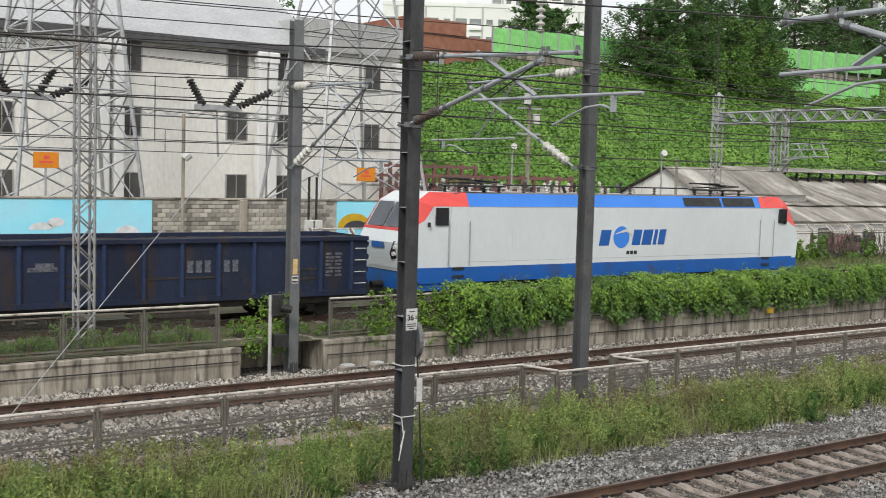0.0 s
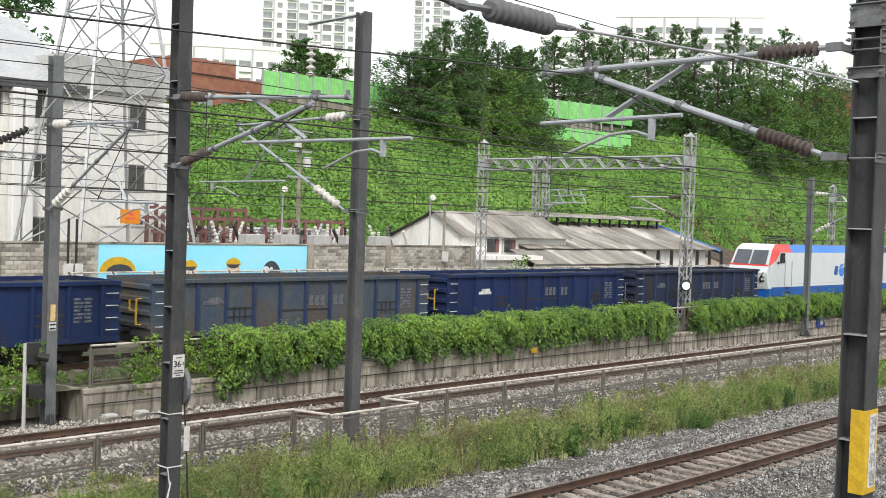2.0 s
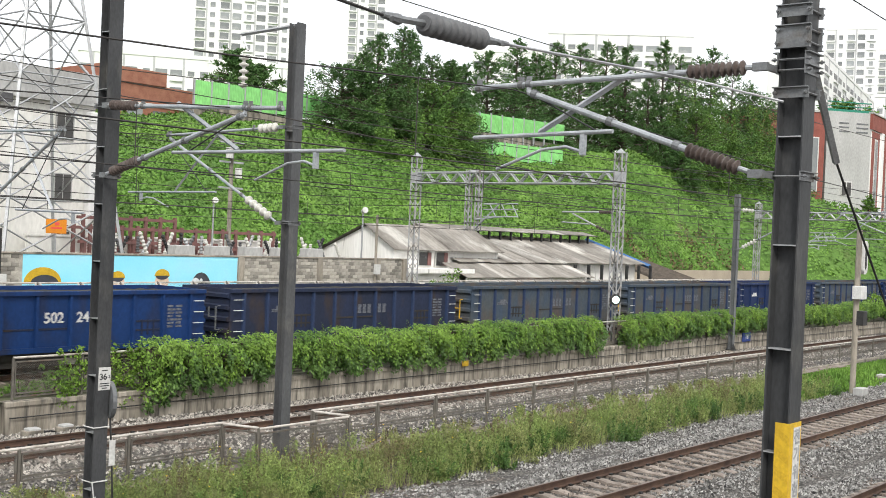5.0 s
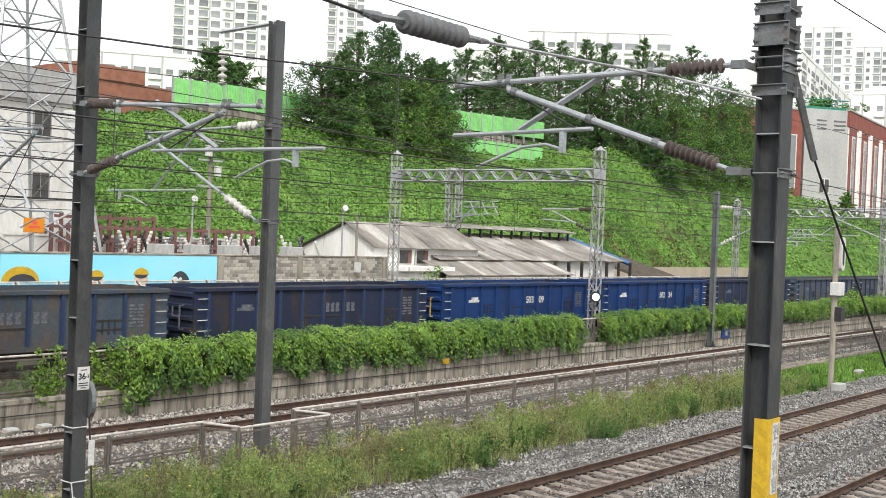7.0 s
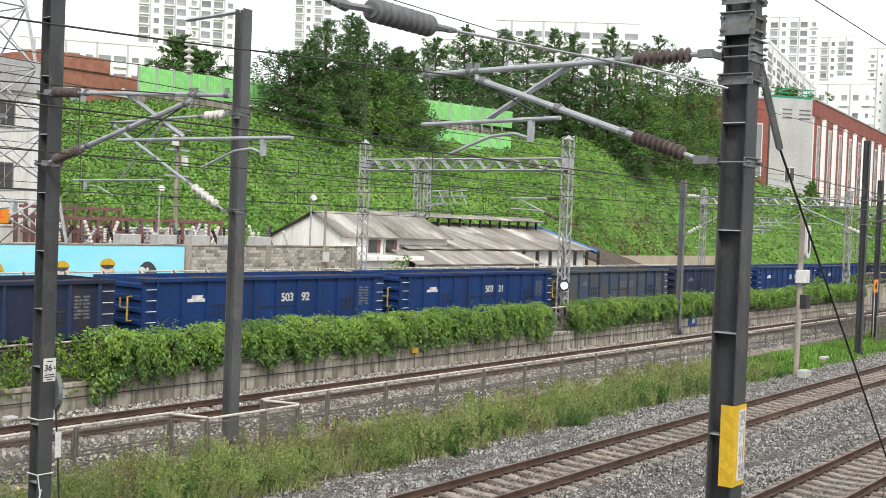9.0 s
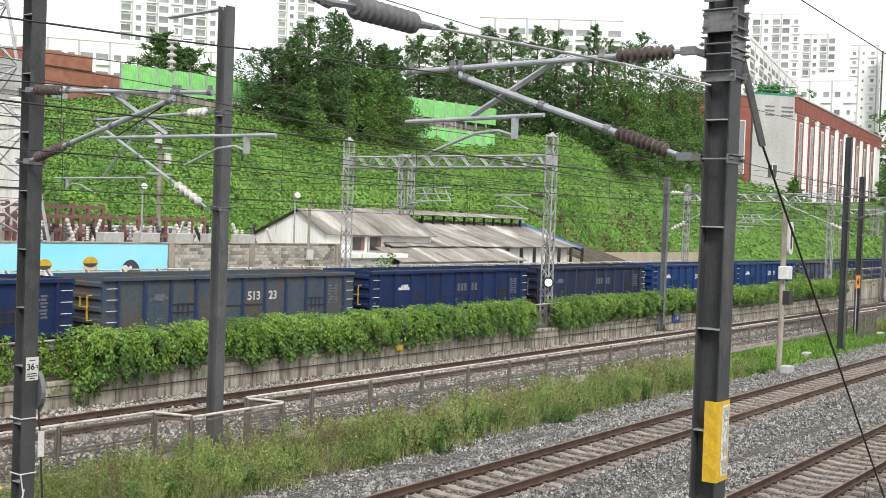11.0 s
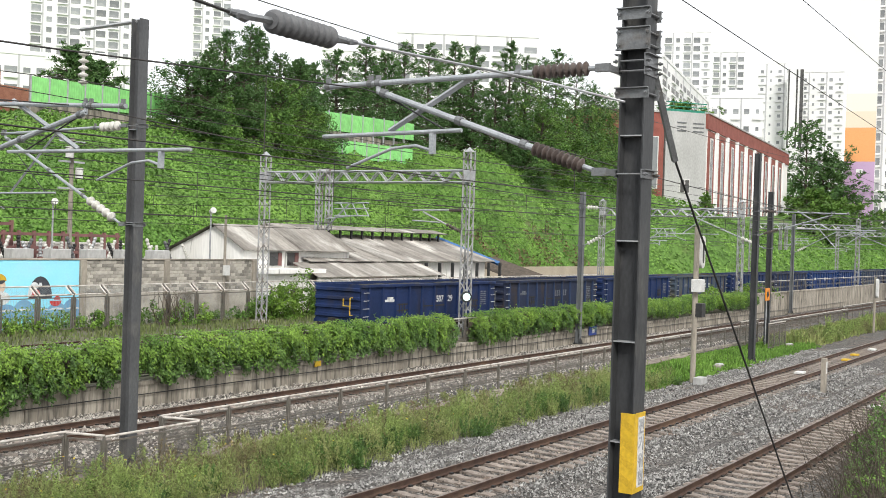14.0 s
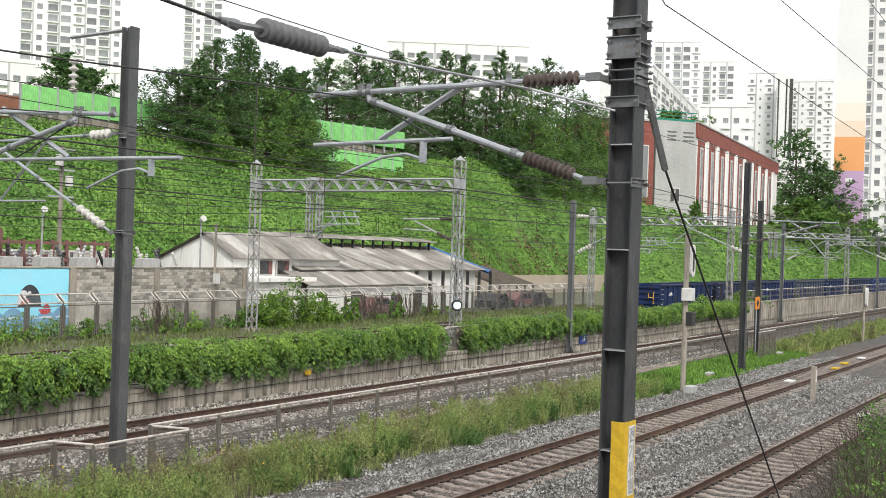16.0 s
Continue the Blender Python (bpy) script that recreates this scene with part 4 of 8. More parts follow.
def wagon(paint, label):
    """An open coal wagon about its own middle: x along, near side at -WW."""
    w = thing("coal_wagon", label, "wagon", "coal wagons of the train")
    h = WL / 2
    posts = [-h + 0.62, -h + 1.75] + [-h + 1.75 + (WL - 3.5) / 8 * k for k in range(1, 8)] + [h - 1.75, h - 0.62]
    for sg in (-1, 1):
        out, inn = sg * (WW - 0.09), sg * (WW - 0.13)
        side = part("side_wall", Shape().box(-h, h, min(out, inn), max(out, inn), WZ0, WZ1 - 0.1), paint, w)
        rib = Shape().prism([(-0.07, 0), (0.07, 0), (0.05, 0.09), (-0.05, 0.09)] if sg > 0 else [(-0.07, 0), (0.07, 0), (0.05, -0.09), (-0.05, -0.09)], "z", WZ0 + 0.12, WZ1 - 0.12).mesh("rib", M_W_RIB if paint in (M_W_WORN, M_W_DARK) else paint)
        for x in posts:
            part("rib", rib, None, side, at=pose(x, out, 0))
        a, b = sorted((out, sg * WW))
        part("top_rim", Shape().box(-h, h, a - 0.03, b + 0.02, WZ1 - 0.13, WZ1, 0.015), paint, side)
        part("side_sill", Shape().box(-h, h, a, b + 0.005, WZ0 - 0.02, WZ0 + 0.14), paint, side)
        bar_paint = M_BLACK if paint != M_W_BRIGHT else M_W_DARK
        for x0, x1, zz in ((posts[2], posts[3], (WZ0 + 0.55, WZ0 + 0.85)), (posts[8], posts[9], (WZ0 + 0.55, WZ0 + 0.85)), (posts[4], posts[6], (WZ0 + 0.7,))):
            for z in zz:
                part("door_bar", Shape().box(x0 + 0.1, x1 - 0.1, sg * (WW - 0.1) - 0.03, sg * (WW - 0.1) + 0.03, z - 0.03, z + 0.03), bar_paint, side)
        for x0, x1 in ((posts[2], posts[3]), (posts[8], posts[9])):
            for k in (0.3, 0.5, 0.7):
                xx = x0 + (x1 - x0) * k
                part("door_latch", Shape().box(xx - 0.025, xx + 0.025, sg * (WW - 0.1) - 0.035, sg * (WW - 0.1) + 0.035, WZ0 + 0.4, WZ0 + 0.9), bar_paint, side)
        for e in (-1, 1):
            for k in range(4):
                part("ladder_rung", Shape().tube([(e * (h - 0.52), sg * (WW + 0.02), WZ0 + 0.35 + 0.38 * k), (e * (h - 0.1), sg * (WW + 0.02), WZ0 + 0.35 + 0.38 * k)], 0.017, 6), M_SIGNW, side)
        if sg < 0:
            s = Shape()
            for k in range(7):
                s.box(posts[9] + 0.2, posts[9] + 0.42 + 0.05 * (k % 3), -WW + 0.075, -WW + 0.085, WZ0 + 0.6 + 0.115 * k, WZ0 + 0.67 + 0.115 * k)
                s.box(posts[9] + 0.55, posts[9] + 0.8 - 0.04 * (k % 2), -WW + 0.075, -WW + 0.085, WZ0 + 0.6 + 0.115 * k, WZ0 + 0.67 + 0.115 * k)
            part("faded_table", s, M_FADE, side, "faded white data table")["kind"] = "stuff"
            part("stripe_mark", Shape().box(posts[1] + 0.25, posts[1] + 1.05, -WW + 0.075, -WW + 0.085, WZ0 + 1.0, WZ0 + 1.12)
                 .box(posts[1] + 0.45, posts[1] + 0.95, -WW + 0.075, -WW + 0.085, WZ0 + 1.12, WZ0 + 1.24), M_MARK if paint in (M_W_BRIGHT, M_W_MID) else M_FADE, side, "faded white owner's mark")
    for e in (-1, 1):
        a, b = sorted((e * h, e * (h - 0.05)))
        end = part("end_wall", Shape().box(a, b, -WW + 0.1, WW - 0.1, WZ0, WZ1), paint, w)
        s = Shape()
        for k in range(4):
            z = WZ0 + 0.25 + k * 0.42
            s.prism([(e * h, z), (e * h, z + 0.22), (e * (h + 0.09), z + 0.17), (e * (h + 0.09), z + 0.05)], "y", -WW + 0.12, WW - 0.12)
        part("end_rib", s, paint, end)
        c = Shape().tube([(e * h, 0, RAIL + 0.85), (e * (h + 0.52), 0, RAIL + 0.85)], 0.11, 8).box(min(e * (h + 0.35), e * (h + 0.57)), max(e * (h + 0.35), e * (h + 0.57)), -0.14, 0.14, RAIL + 0.72, RAIL + 1.0)
        part("coupler", c, M_BLACK, w, "black coupler")
    s = Shape().tube([(-h - 0.12, -0.95, WZ0 + 0.4), (-h - 0.3, -0.95, WZ0 + 0.4), (-h - 0.3, -0.95, WZ0 + 1.25), (-h - 0.12, -0.95, WZ0 + 1.25)], 0.026, 6)
    s.tube([(-h - 0.3, -0.95, WZ0 + 0.85), (-h - 0.3, -0.55, WZ0 + 0.85)], 0.024, 6).tube([(-h - 0.3, -0.55, WZ0 + 0.85), (-h - 0.3, -0.55, WZ0 + 1.2)], 0.024, 6)
    part("brake_stand", s, M_YEL if paint != M_W_DARK else M_POLE_L, w, "brake stand and handrail")
    part("underframe", Shape().box(-h, h, -WW + 0.2, WW - 0.2, WZ0 - 0.25, WZ0).box(-h + 0.4, h - 0.4, -0.3, 0.3, RAIL + 0.55, WZ0 - 0.2).box(-1.4, 1.0, -1.15, -0.5, RAIL + 0.25, WZ0 - 0.25), M_BLACK, w)
    n, m = 40, 9
    xs, ys = np.linspace(-h + 0.06, h - 0.06, n), np.linspace(-WW + 0.14, WW - 0.14, m)
    X, Y = np.meshgrid(xs, ys)
    Z = WZ1 - 0.22 + 0.1 * (1 - (Y / WW) ** 2) + 0.06 * fbm(X, Y, 1.9) + 0.05 * RNG.random(X.shape)
    i = (np.arange(m - 1)[:, None] * n + np.arange(n - 1)).reshape(-1, 1)
    part("coal_load", raw_mesh("coal_load", np.stack([X, Y, Z], 2).reshape(-1, 3), (i + [0, 1, n + 1, n]).reshape(-1), 4, M_COAL), None, w, "black heaped coal")
    for x in (-h + 2.2, h - 2.2):
        bogie(w, x, 1.75, 0.43)
    return w


PAINTS = {"b": (M_W_BRIGHT, "bright blue open steel wagon loaded with coal"), "m": (M_W_MID, "blue open steel wagon with dull paint loaded with coal"),
          "d": (M_W_DARK, "dark navy open steel wagon loaded with coal"), "w": (M_W_WORN, "worn rusty navy open steel wagon loaded with coal")}
TRAIN = "dmwmwwdbbdwbbdmwmdm"
NUMBERS = {3: "500 39", 7: "502 24", 8: "503 09", 11: "503 31", 12: "503 92", 15: "513 23", 18: "507 29"}
first, cars = {}, []
for i, k in enumerate(TRAIN):
    if k in first:
        w = copy_thing(first[k], Matrix())
    else:
        w = first[k] = wagon(*PAINTS[k])
    cars.append(w)
NUMBER_BAR = Shape().box(0, 0.18, -0.004, 0.004, -0.18, 0.18).mesh("number_bar", M_FADE)
for i, w in enumerate(cars):
    if i in NUMBERS:
        for word, q in zip(NUMBERS[i].split(), (0.60, 1.62)):
            words(word, 0.46, M_MARK, w, pose(q, -WW + 0.075, WZ0 + 1.03, 90, 0, 0), "wagon_number", "faded white wagon number")
    else:
        for q in (0.18, 0.46, 0.74, 1.36, 1.64):
            part("number_bar", NUMBER_BAR, None, w, at=pose(q, -WW + 0.075, WZ0 + 1.03))


def locomotive():
    """A six-axle electric locomotive about its middle; the near side at -1.45."""
    g = thing("electric_locomotive", "white blue and red electric locomotive hauling coal wagons", "locomotive")
    h, W = 10.5, 1.45
    z_b, z_w, z_t, z_r = 1.60, 2.14, 4.25, 4.70
    body = part("body", Shape().box(-h + 2.0, h - 2.0, -W, W, z_w, z_t), M_WHITE, g, "white body side")
    part("skirt", Shape().box(-h + 0.5, h - 0.5, -W - 0.004, W + 0.004, z_b, z_w), M_DBLUE, g, "dark blue lower band")
    for sg in (-1, 1):
        a = sg * (W + 0.004)
        part("roof_slope", Shape().add([(-h + 2.7, a, z_t), (h - 2.7, a, z_t), (h - 2.7, sg * (W - 0.22), z_r), (-h + 2.7, sg * (W - 0.22), z_r), (-h + 2.7, sg * (W - 0.4), z_t), (h - 2.7, sg * (W - 0.4), z_t)],
                                       [(0, 1, 2, 3), (0, 3, 4), (1, 5, 2), (0, 4, 5, 1), (3, 2, 5, 4)]), M_LBLUE, body, "light blue roof band")
        fr = Shape()
        for x0, x1 in ((3.1, 5.3), (5.45, 7.4)):
            fr.add([(x0, sg * W, z_t + 0.05), (x1, sg * W, z_t + 0.05), (x1, sg * (W - 0.175), z_r - 0.05), (x0, sg * (W - 0.175), z_r - 0.05)], [(0, 1, 2, 3)])
        part("roof_grille", fr, M_DARKST, body, "dark ventilation grille")
        for x in (-8.2, 8.2):
            d = part("crew_door", Shape().box(x - 0.35, x + 0.35, min(sg * W, sg * (W + 0.012)), max(sg * W, sg * (W + 0.012)), z_w + 0.05, z_t - 0.25), M_WHITE, body)
            hr = Shape()
            for q in (-0.45, 0.45):
                hr.tube([(x + q, sg * (W + 0.06), z_w + 0.05), (x + q, sg * (W + 0.06), z_w + 1.6)], 0.02, 6)
            part("handrail", hr, M_GALV, d)
            st = Shape()
            for k in range(3):
                st.box(x - 0.25, x + 0.25, min(sg * (W + 0.01), sg * (W + 0.05)), max(sg * (W + 0.01), sg * (W + 0.05)), z_b - 0.1 + 0.28 * k, z_b - 0.02 + 0.28 * k)
            part("step", st, M_DARKST, d, "dark footsteps")
        part("hatch", Shape().box(-5.8, -5.1, min(sg * W, sg * (W + 0.01)), max(sg * W, sg * (W + 0.01)), 2.8, 3.45), M_WHITE, body)
        part("body_line", Shape().box(-h + 2.0, h - 2.0, min(sg * W, sg * (W + 0.006)), max(sg * W, sg * (W + 0.006)), z_w + 0.16, z_w + 0.175).box(-h + 2.0, h - 2.0, min(sg * W, sg * (W + 0.006)), max(sg * W, sg * (W + 0.006)), z_t - 0.02, z_t), M_PLASTER_G, body)
    part("roof", Shape().box(-h + 2.2, h - 2.2, -W + 0.22, W - 0.22, z_t, z_r + 0.01), M_POLE_L, g, "grey equipment roof")
    # The owner's mark as plain blocks round a blue globe.
    mark = part("owner_mark", Shape().prism([(0.34 * math.cos(q), 3.1 + 0.42 * math.sin(q)) for q in (math.pi * k / 12 for k in range(24))], "y", -W - 0.02, -W - 0.003), M_LBLUE, g, "blue globe and block mark", at=pose(-0.40, 0, 0) @ Matrix.Diagonal((1.24, 1, 1, 1)))
    for x0, wd in ((-0.95, 0.42), (0.45, 0.36), (0.88, 0.42), (1.38, 0.14), (1.60, 0.30)):
        part("mark_block", Shape().prism([(x0, 2.78), (x0 + wd, 2.78), (x0 + wd + 0.1, 3.38), (x0 + 0.1, 3.38)], "y", -W - 0.012, -W - 0.003), M_DBLUE, mark)
    part("mark_swoosh", Shape().prism([(-0.35, 3.2), (0.2, 3.42), (0.55, 3.1), (0.2, 3.3)], "y", -W - 0.028, -W - 0.021), M_SIGNW, mark)
    part("fleet_number", Shape().box(-0.1, 0.06, -W - 0.01, -W - 0.002, 2.42, 2.56).box(0.1, 0.26, -W - 0.01, -W - 0.002, 2.42, 2.56).box(0.3, 0.46, -W - 0.01, -W - 0.002, 2.42, 2.56), M_INK, g, "dark fleet number")
    for e in (-1, 1):
        # Cab: lower white shell with raked front, red roof and window band.
        x0, x1 = h - 2.0, h
        def sec(x, w, z):
            return [(e * x, -w, z), (e * x, w, z)]
        rows = [(x1 - 0.09, W - 0.12, 2.02), (x1 - 0.05, W - 0.12, 2.14), (x1 + 0.1, W - 0.18, 3.0), (x1 - 0.12, W - 0.16, 3.42)]
        vs = [p for x, w, z in rows for p in sec(x, w, z)] + [p for _, _, z in rows for p in sec(x0, W, z)]
        n = len(rows)
        def quad(i, j, k, l):
            return (i, j, k, l)
        fs = []
        for i in range(n - 1):
            fs += [quad(2 * i, 2 * i + 1, 2 * i + 3, 2 * i + 2)]
            for sd in (0, 1):
                fs += [quad(2 * i + sd, 2 * i + 2 + sd, 2 * n + 2 * i + 2 + sd, 2 * n + 2 * i + sd)]
        fs += [(2 * n - 2, 2 * n - 1, 4 * n - 1, 4 * n - 2), (0, 2 * n, 2 * n + 1, 1)]
        cab = part("cab", Shape().add(vs, fs), M_WHITE, g, "white cab front")
        part("cab_band", Shape().box(min(e * (x0 + 0.02), e * (x1 - 0.12)), max(e * (x0 + 0.02), e * (x1 - 0.12)), -W + 0.05, W - 0.05, 1.35, 2.06), M_DBLUE, cab)
        up = [(x1 - 0.14, W - 0.18, 3.42), (x1 - 0.72, W - 0.26, 4.42), (x1 - 1.25, W - 0.34, z_r + 0.02)]
        vs = [p for x, w, z in up for p in sec(x, w, z)] + [p for _, w, z in up for p in sec(x0 - 0.7, W if z < 4 else (W - 0.11 if z < 4.6 else W - 0.26), z)]
        m = len(up)
        fs = []
        for i in range(m - 1):
            fs.append((2 * i, 2 * i + 1, 2 * i + 3, 2 * i + 2))
            for sd in (0, 1):
                fs.append((2 * i + sd, 2 * i + 2 + sd, 2 * m + 2 * i + 2 + sd, 2 * m + 2 * i + sd))
        fs += [(2 * m - 2, 2 * m - 1, 4 * m - 1, 4 * m - 2), (0, 1, 2 * m + 1, 2 * m)]
        part("cab_roof", Shape().add(vs, fs), M_WHITE, cab, "white cab roof and window surround")
        for sg in (-1, 1):
            part("cab_flash", Shape().add([(e * (x0 - 0.72), sg * (W + 0.008), z_t), (e * (x1 - 1.25), sg * (W - 0.02), z_t), (e * (x1 - 0.9), sg * (W - 0.07), 3.75), (e * (x1 - 0.2), sg * (W - 0.12), 3.42), (e * (x1 - 0.11), sg * (W - 0.17), 3.46), (e * (x1 - 0.69), sg * (W - 0.25), 4.42), (e * (x1 - 1.22), sg * (W - 0.33), z_r + 0.03), (e * (x0 - 0.72), sg * (W - 0.21), z_r + 0.03)],
                                          [(0, 1, 6, 7), (1, 2, 5, 6), (2, 3, 4, 5)]), M_RED, cab, "red flash round the cab side")
        part("cab_red_band", Shape().box(min(e * (x1 - 0.16), e * (x1 - 0.1)), max(e * (x1 - 0.16), e * (x1 - 0.1)), -W + 0.2, W - 0.2, 3.4, 3.5), M_RED, cab, "red band under the windscreen")
        # Lower part of the cab's flank stays white.
        for sg in (-1, 1):
            part("cab_side", Shape().add([(e * (x0 - 0.75), sg * (W + 0.006), 2.14), (e * (x1 - 0.16), sg * (W - 0.10), 2.14), (e * (x1 - 0.2), sg * (W - 0.13), 3.42), (e * (x1 - 0.9), sg * (W - 0.08), 3.75), (e * (x1 - 1.25), sg * (W - 0.03), z_t), (e * (x0 - 0.75), sg * (W + 0.006), z_t)],
                                            [(0, 1, 2, 3, 4, 5)]), M_WHITE, cab)
            wx = e * (x1 - (1.6 if e < 0 else 1.2))
            part("cab_window", Shape().box(wx - 0.26, wx + 0.26, min(sg * (W - 0.06), sg * (W + 0.012)), max(sg * (W - 0.06), sg * (W + 0.012)), 3.6, 4.2, 0.0), M_GLASS, cab)
            part("mirror", Shape().box(e * (x1 - 1.05) - 0.03, e * (x1 - 1.05) + 0.03, min(sg * (W - 0.05), sg * (W + 0.06)), max(sg * (W - 0.05), sg * (W + 0.06)), 3.55, 3.7), M_DARKST, cab)
        ws = Shape()
        for a, b in ((-W + 0.36, -0.05), (0.05, W - 0.36)):
            ws.add([(e * (x1 - 0.15), a, 3.52), (e * (x1 - 0.15), b, 3.52), (e * (x1 - 0.64), b * 0.94, 4.36), (e * (x1 - 0.64), a * 0.94, 4.36)], [(0, 1, 2, 3)])
            ws.v[-4:] = [(x + e * 0.03, y, z) for x, y, z in ws.v[-4:]]
        part("windscreen", ws, M_LGLASS, cab, "raked grey windscreen")
        for sg in (-1, 1):
            hl = part("headlight", Shape().add([(e * (x1 + 0.06), sg * (W - 0.62), 2.42), (e * (x1 - 0.02), sg * (W - 0.2), 2.5), (e * (x1 + 0.04), sg * (W - 0.2), 3.05), (e * (x1 + 0.11), sg * (W - 0.42), 3.05), (e * (x1 + 0.11), sg * (W - 0.66), 2.62)], [(0, 1, 2, 3, 4)]), M_DARKST, cab, "dark slanted headlight panel")
            for q, zz in ((0.44, 2.62), (0.36, 2.85)):
                part("lens", Shape().tube([(e * (x1 + 0.02), sg * (W - q), zz), (e * (x1 + 0.13), sg * (W - q), zz)], 0.075, 10), M_SIGNW, hl)
        part("front_mark", Shape().box(min(e * (x1 + 0.03), e * (x1 + 0.1)), max(e * (x1 + 0.03), e * (x1 + 0.1)), -0.4, 0.4, 2.78, 2.98), M_DBLUE, cab, "blue front mark")
        part("coupler", Shape().tube([(e * (x1 - 0.4), 0, RAIL + 0.85), (e * (x1 + 0.35), 0, RAIL + 0.85)], 0.12, 8).box(min(e * (x1 - 0.5), e * (x1 - 0.1)), max(e * (x1 - 0.5), e * (x1 - 0.1)), -1.2, 1.2, RAIL + 0.15, RAIL + 0.75), M_BLACK, g, "black coupler and buffer beam")
        bogie(g, e * 6.4, 1.9, 0.52)
        bogie(g, e * 4.5, 1.9, 0.52)
        # Pantograph, folded.
        pg = part("pantograph", Shape().box(e * 6.6 - 1.1, e * 6.6 + 1.1, -0.6, 0.6, z_r + 0.22, z_r + 0.28), M_DARKST, g)
        s = Shape()
        for q in (-0.5, 0.5):
            s.tube([(e * 6.6 - 1.0, q, z_r + 0.32), (e * 6.6 + 1.0, q * 0.7, z_r + 0.42)], 0.03, 6).tube([(e * 6.6 + 1.0, q * 0.7, z_r + 0.42), (e * 6.6 - 0.8, q * 0.5, z_r + 0.5)], 0.025, 6)
        s.tube([(e * 6.6 - 0.8, -0.85, z_r + 0.52), (e * 6.6 - 0.8, 0.85, z_r + 0.52)], 0.035, 6)
        part("pantograph_arm", s, M_DARKST, pg)
        for q in (-0.9, 0.9):
            for sy in (-0.45, 0.45):
                part("insulator", insulator((e * 6.6 + q, sy, z_r), (e * 6.6 + q, sy, z_r + 0.24), 0.09, 3), M_INSB, pg)
    part("roof_busbar", Shape().tube([(-5, 0.2, z_r + 0.3), (5, 0.2, z_r + 0.3)], 0.03, 6), M_DARKST, g)
    for x in (-4, -2.6, -1.2, 0.2, 1.6, 3.0):
        part("roof_insulator", insulator((x, 0.2, z_r), (x, 0.2, z_r + 0.3), 0.08, 3), M_INSB, g)
    part("underframe", Shape().box(-h + 1, h - 1, -W + 0.15, W - 0.15, RAIL + 0.45, z_b).box(-2.6, 2.6, -W + 0.1, W - 0.1, RAIL + 0.2, z_b), M_BLACK, g)
    return g


loco = locomotive()

# ---- overhead wires ----
def line_of(y, z, r=0.009, sag=0.0, span=48.0, x0=-80.0, x1=300.0, label="dark overhead line wire", shift=11.5):
    n = int((x1 - x0) / span) + 2
    pts = [(shift + (k - int((shift - x0) / span) - 1) * span, y + 0.15 * (-1) ** k, z) for k in range(n + 1)]
    return wire(pts, r, sag, label)


for y, zc, zm, sh in ((8.35, 6.40, 7.40, 11.5), (13.4, 6.30, 7.34, 11.3), (25.1, 6.0, 7.95, 19.5), (32.85, 6.2, 7.6, 49.0), (38.6, 5.9, 7.3, 49.0)):
    line_of(y, zc, 0.008 + 0.00015 * y, 0.03, shift=sh, label="dark contact wire over a track")
    line_of(y, zm, 0.008 + 0.00015 * y, 0.75, shift=sh, label="dark sagging catenary wire over a track")
    d = thing("wire_droppers", "thin droppers between contact and catenary wire", "wire", "overhead wires")
    for k in range(26):
        x = sh - 90 + k * 8.0
        u = ((x - sh) / 48.0) % 1.0
        part("dropper", Shape().tube([(x, y, zc - 0.1 * u * (1 - u)), (x, y, zm - 3.0 * u * (1 - u))], 0.006 + 0.0002 * y, 4, False), M_WIRE, d)
line_of(13.4, 9.75, 0.010, 0.25, shift=11.3)
line_of(23.35, 9.3, 0.012, 0.5, shift=19.5)
for y, z in ((28.2, 9.3), (29.3, 9.9), (29.4, 8.0), (29.9, 7.4), (35.5, 9.3), (42.6, 9.6), (51.7, 10.6), (51.8, 11.6), (51.2, 9.2)):
    line_of(y, z, 0.012 + 0.0001 * y, 0.35, shift=14.8, x1=240)
wire([(11.75, 4.9, 9.0), (21.6, 8.2, 10.6), (56, 9.95, 10.75), (120, 13, 10.9)], 0.012)
wire([(-40, 8.2, 14.1), (30, 9.85, 14.0), (58, 10.5, 14.0), (110, 11.75, 14.1)], 0.014)
wire([(-40, 6.2, 15.6), (30, 8.3, 15.5), (60, 9.2, 15.3), (110, 10.75, 15.2)], 0.014)
for x, y in ((-40, 7.2), (110, 11.25)):
    t = h_pole(x, y, -0.4, 15.8, 0.35, "tall dark steel feeder pole beside the tracks")
    part("crossarm", Shape().box(-0.06, 0.06, -1.1, 1.1, 14.3, 14.45).box(-0.06, 0.06, -1.1, 1.1, 15.75, 15.9), M_GALV, t)
part("top_arm", Shape().tube([(0, 0, 10.15), (0, -3.75, 10.15)], 0.05, 6), M_GALV, p36)
# Anchor wire with a large grey insulator near the camera.
a = Vector((11.72, 5.0, 7.12))
ai = thing("tension_insulator", "large grey ribbed tension insulator in an anchor wire", "insulator")
P = [a, Vector((11.4, 5.9, 7.36)), Vector((7.45, 5.85, 7.17)), Vector((6.42, 5.62, 7.11)), Vector((5.9, 5.49, 7.05)), Vector((-8, 1.5, 6.5))]
part("insulator_body", insulator(P[2], P[3], 0.094, 9, 0.68, 28), M_INSG, ai)
part("clevis", Shape().tube([P[3], P[4]], 0.028, 6).tube([P[4] + Vector((0.13, 0.03, 0.01)), P[4] - Vector((0.1, 0.03, 0.0))], [0.045, 0.022], 8).tube([P[4] + Vector((-0.02, -0.05, -0.02)), P[4] + Vector((-0.02, 0.05, 0.02))], 0.022, 8), M_CLAMP, ai)
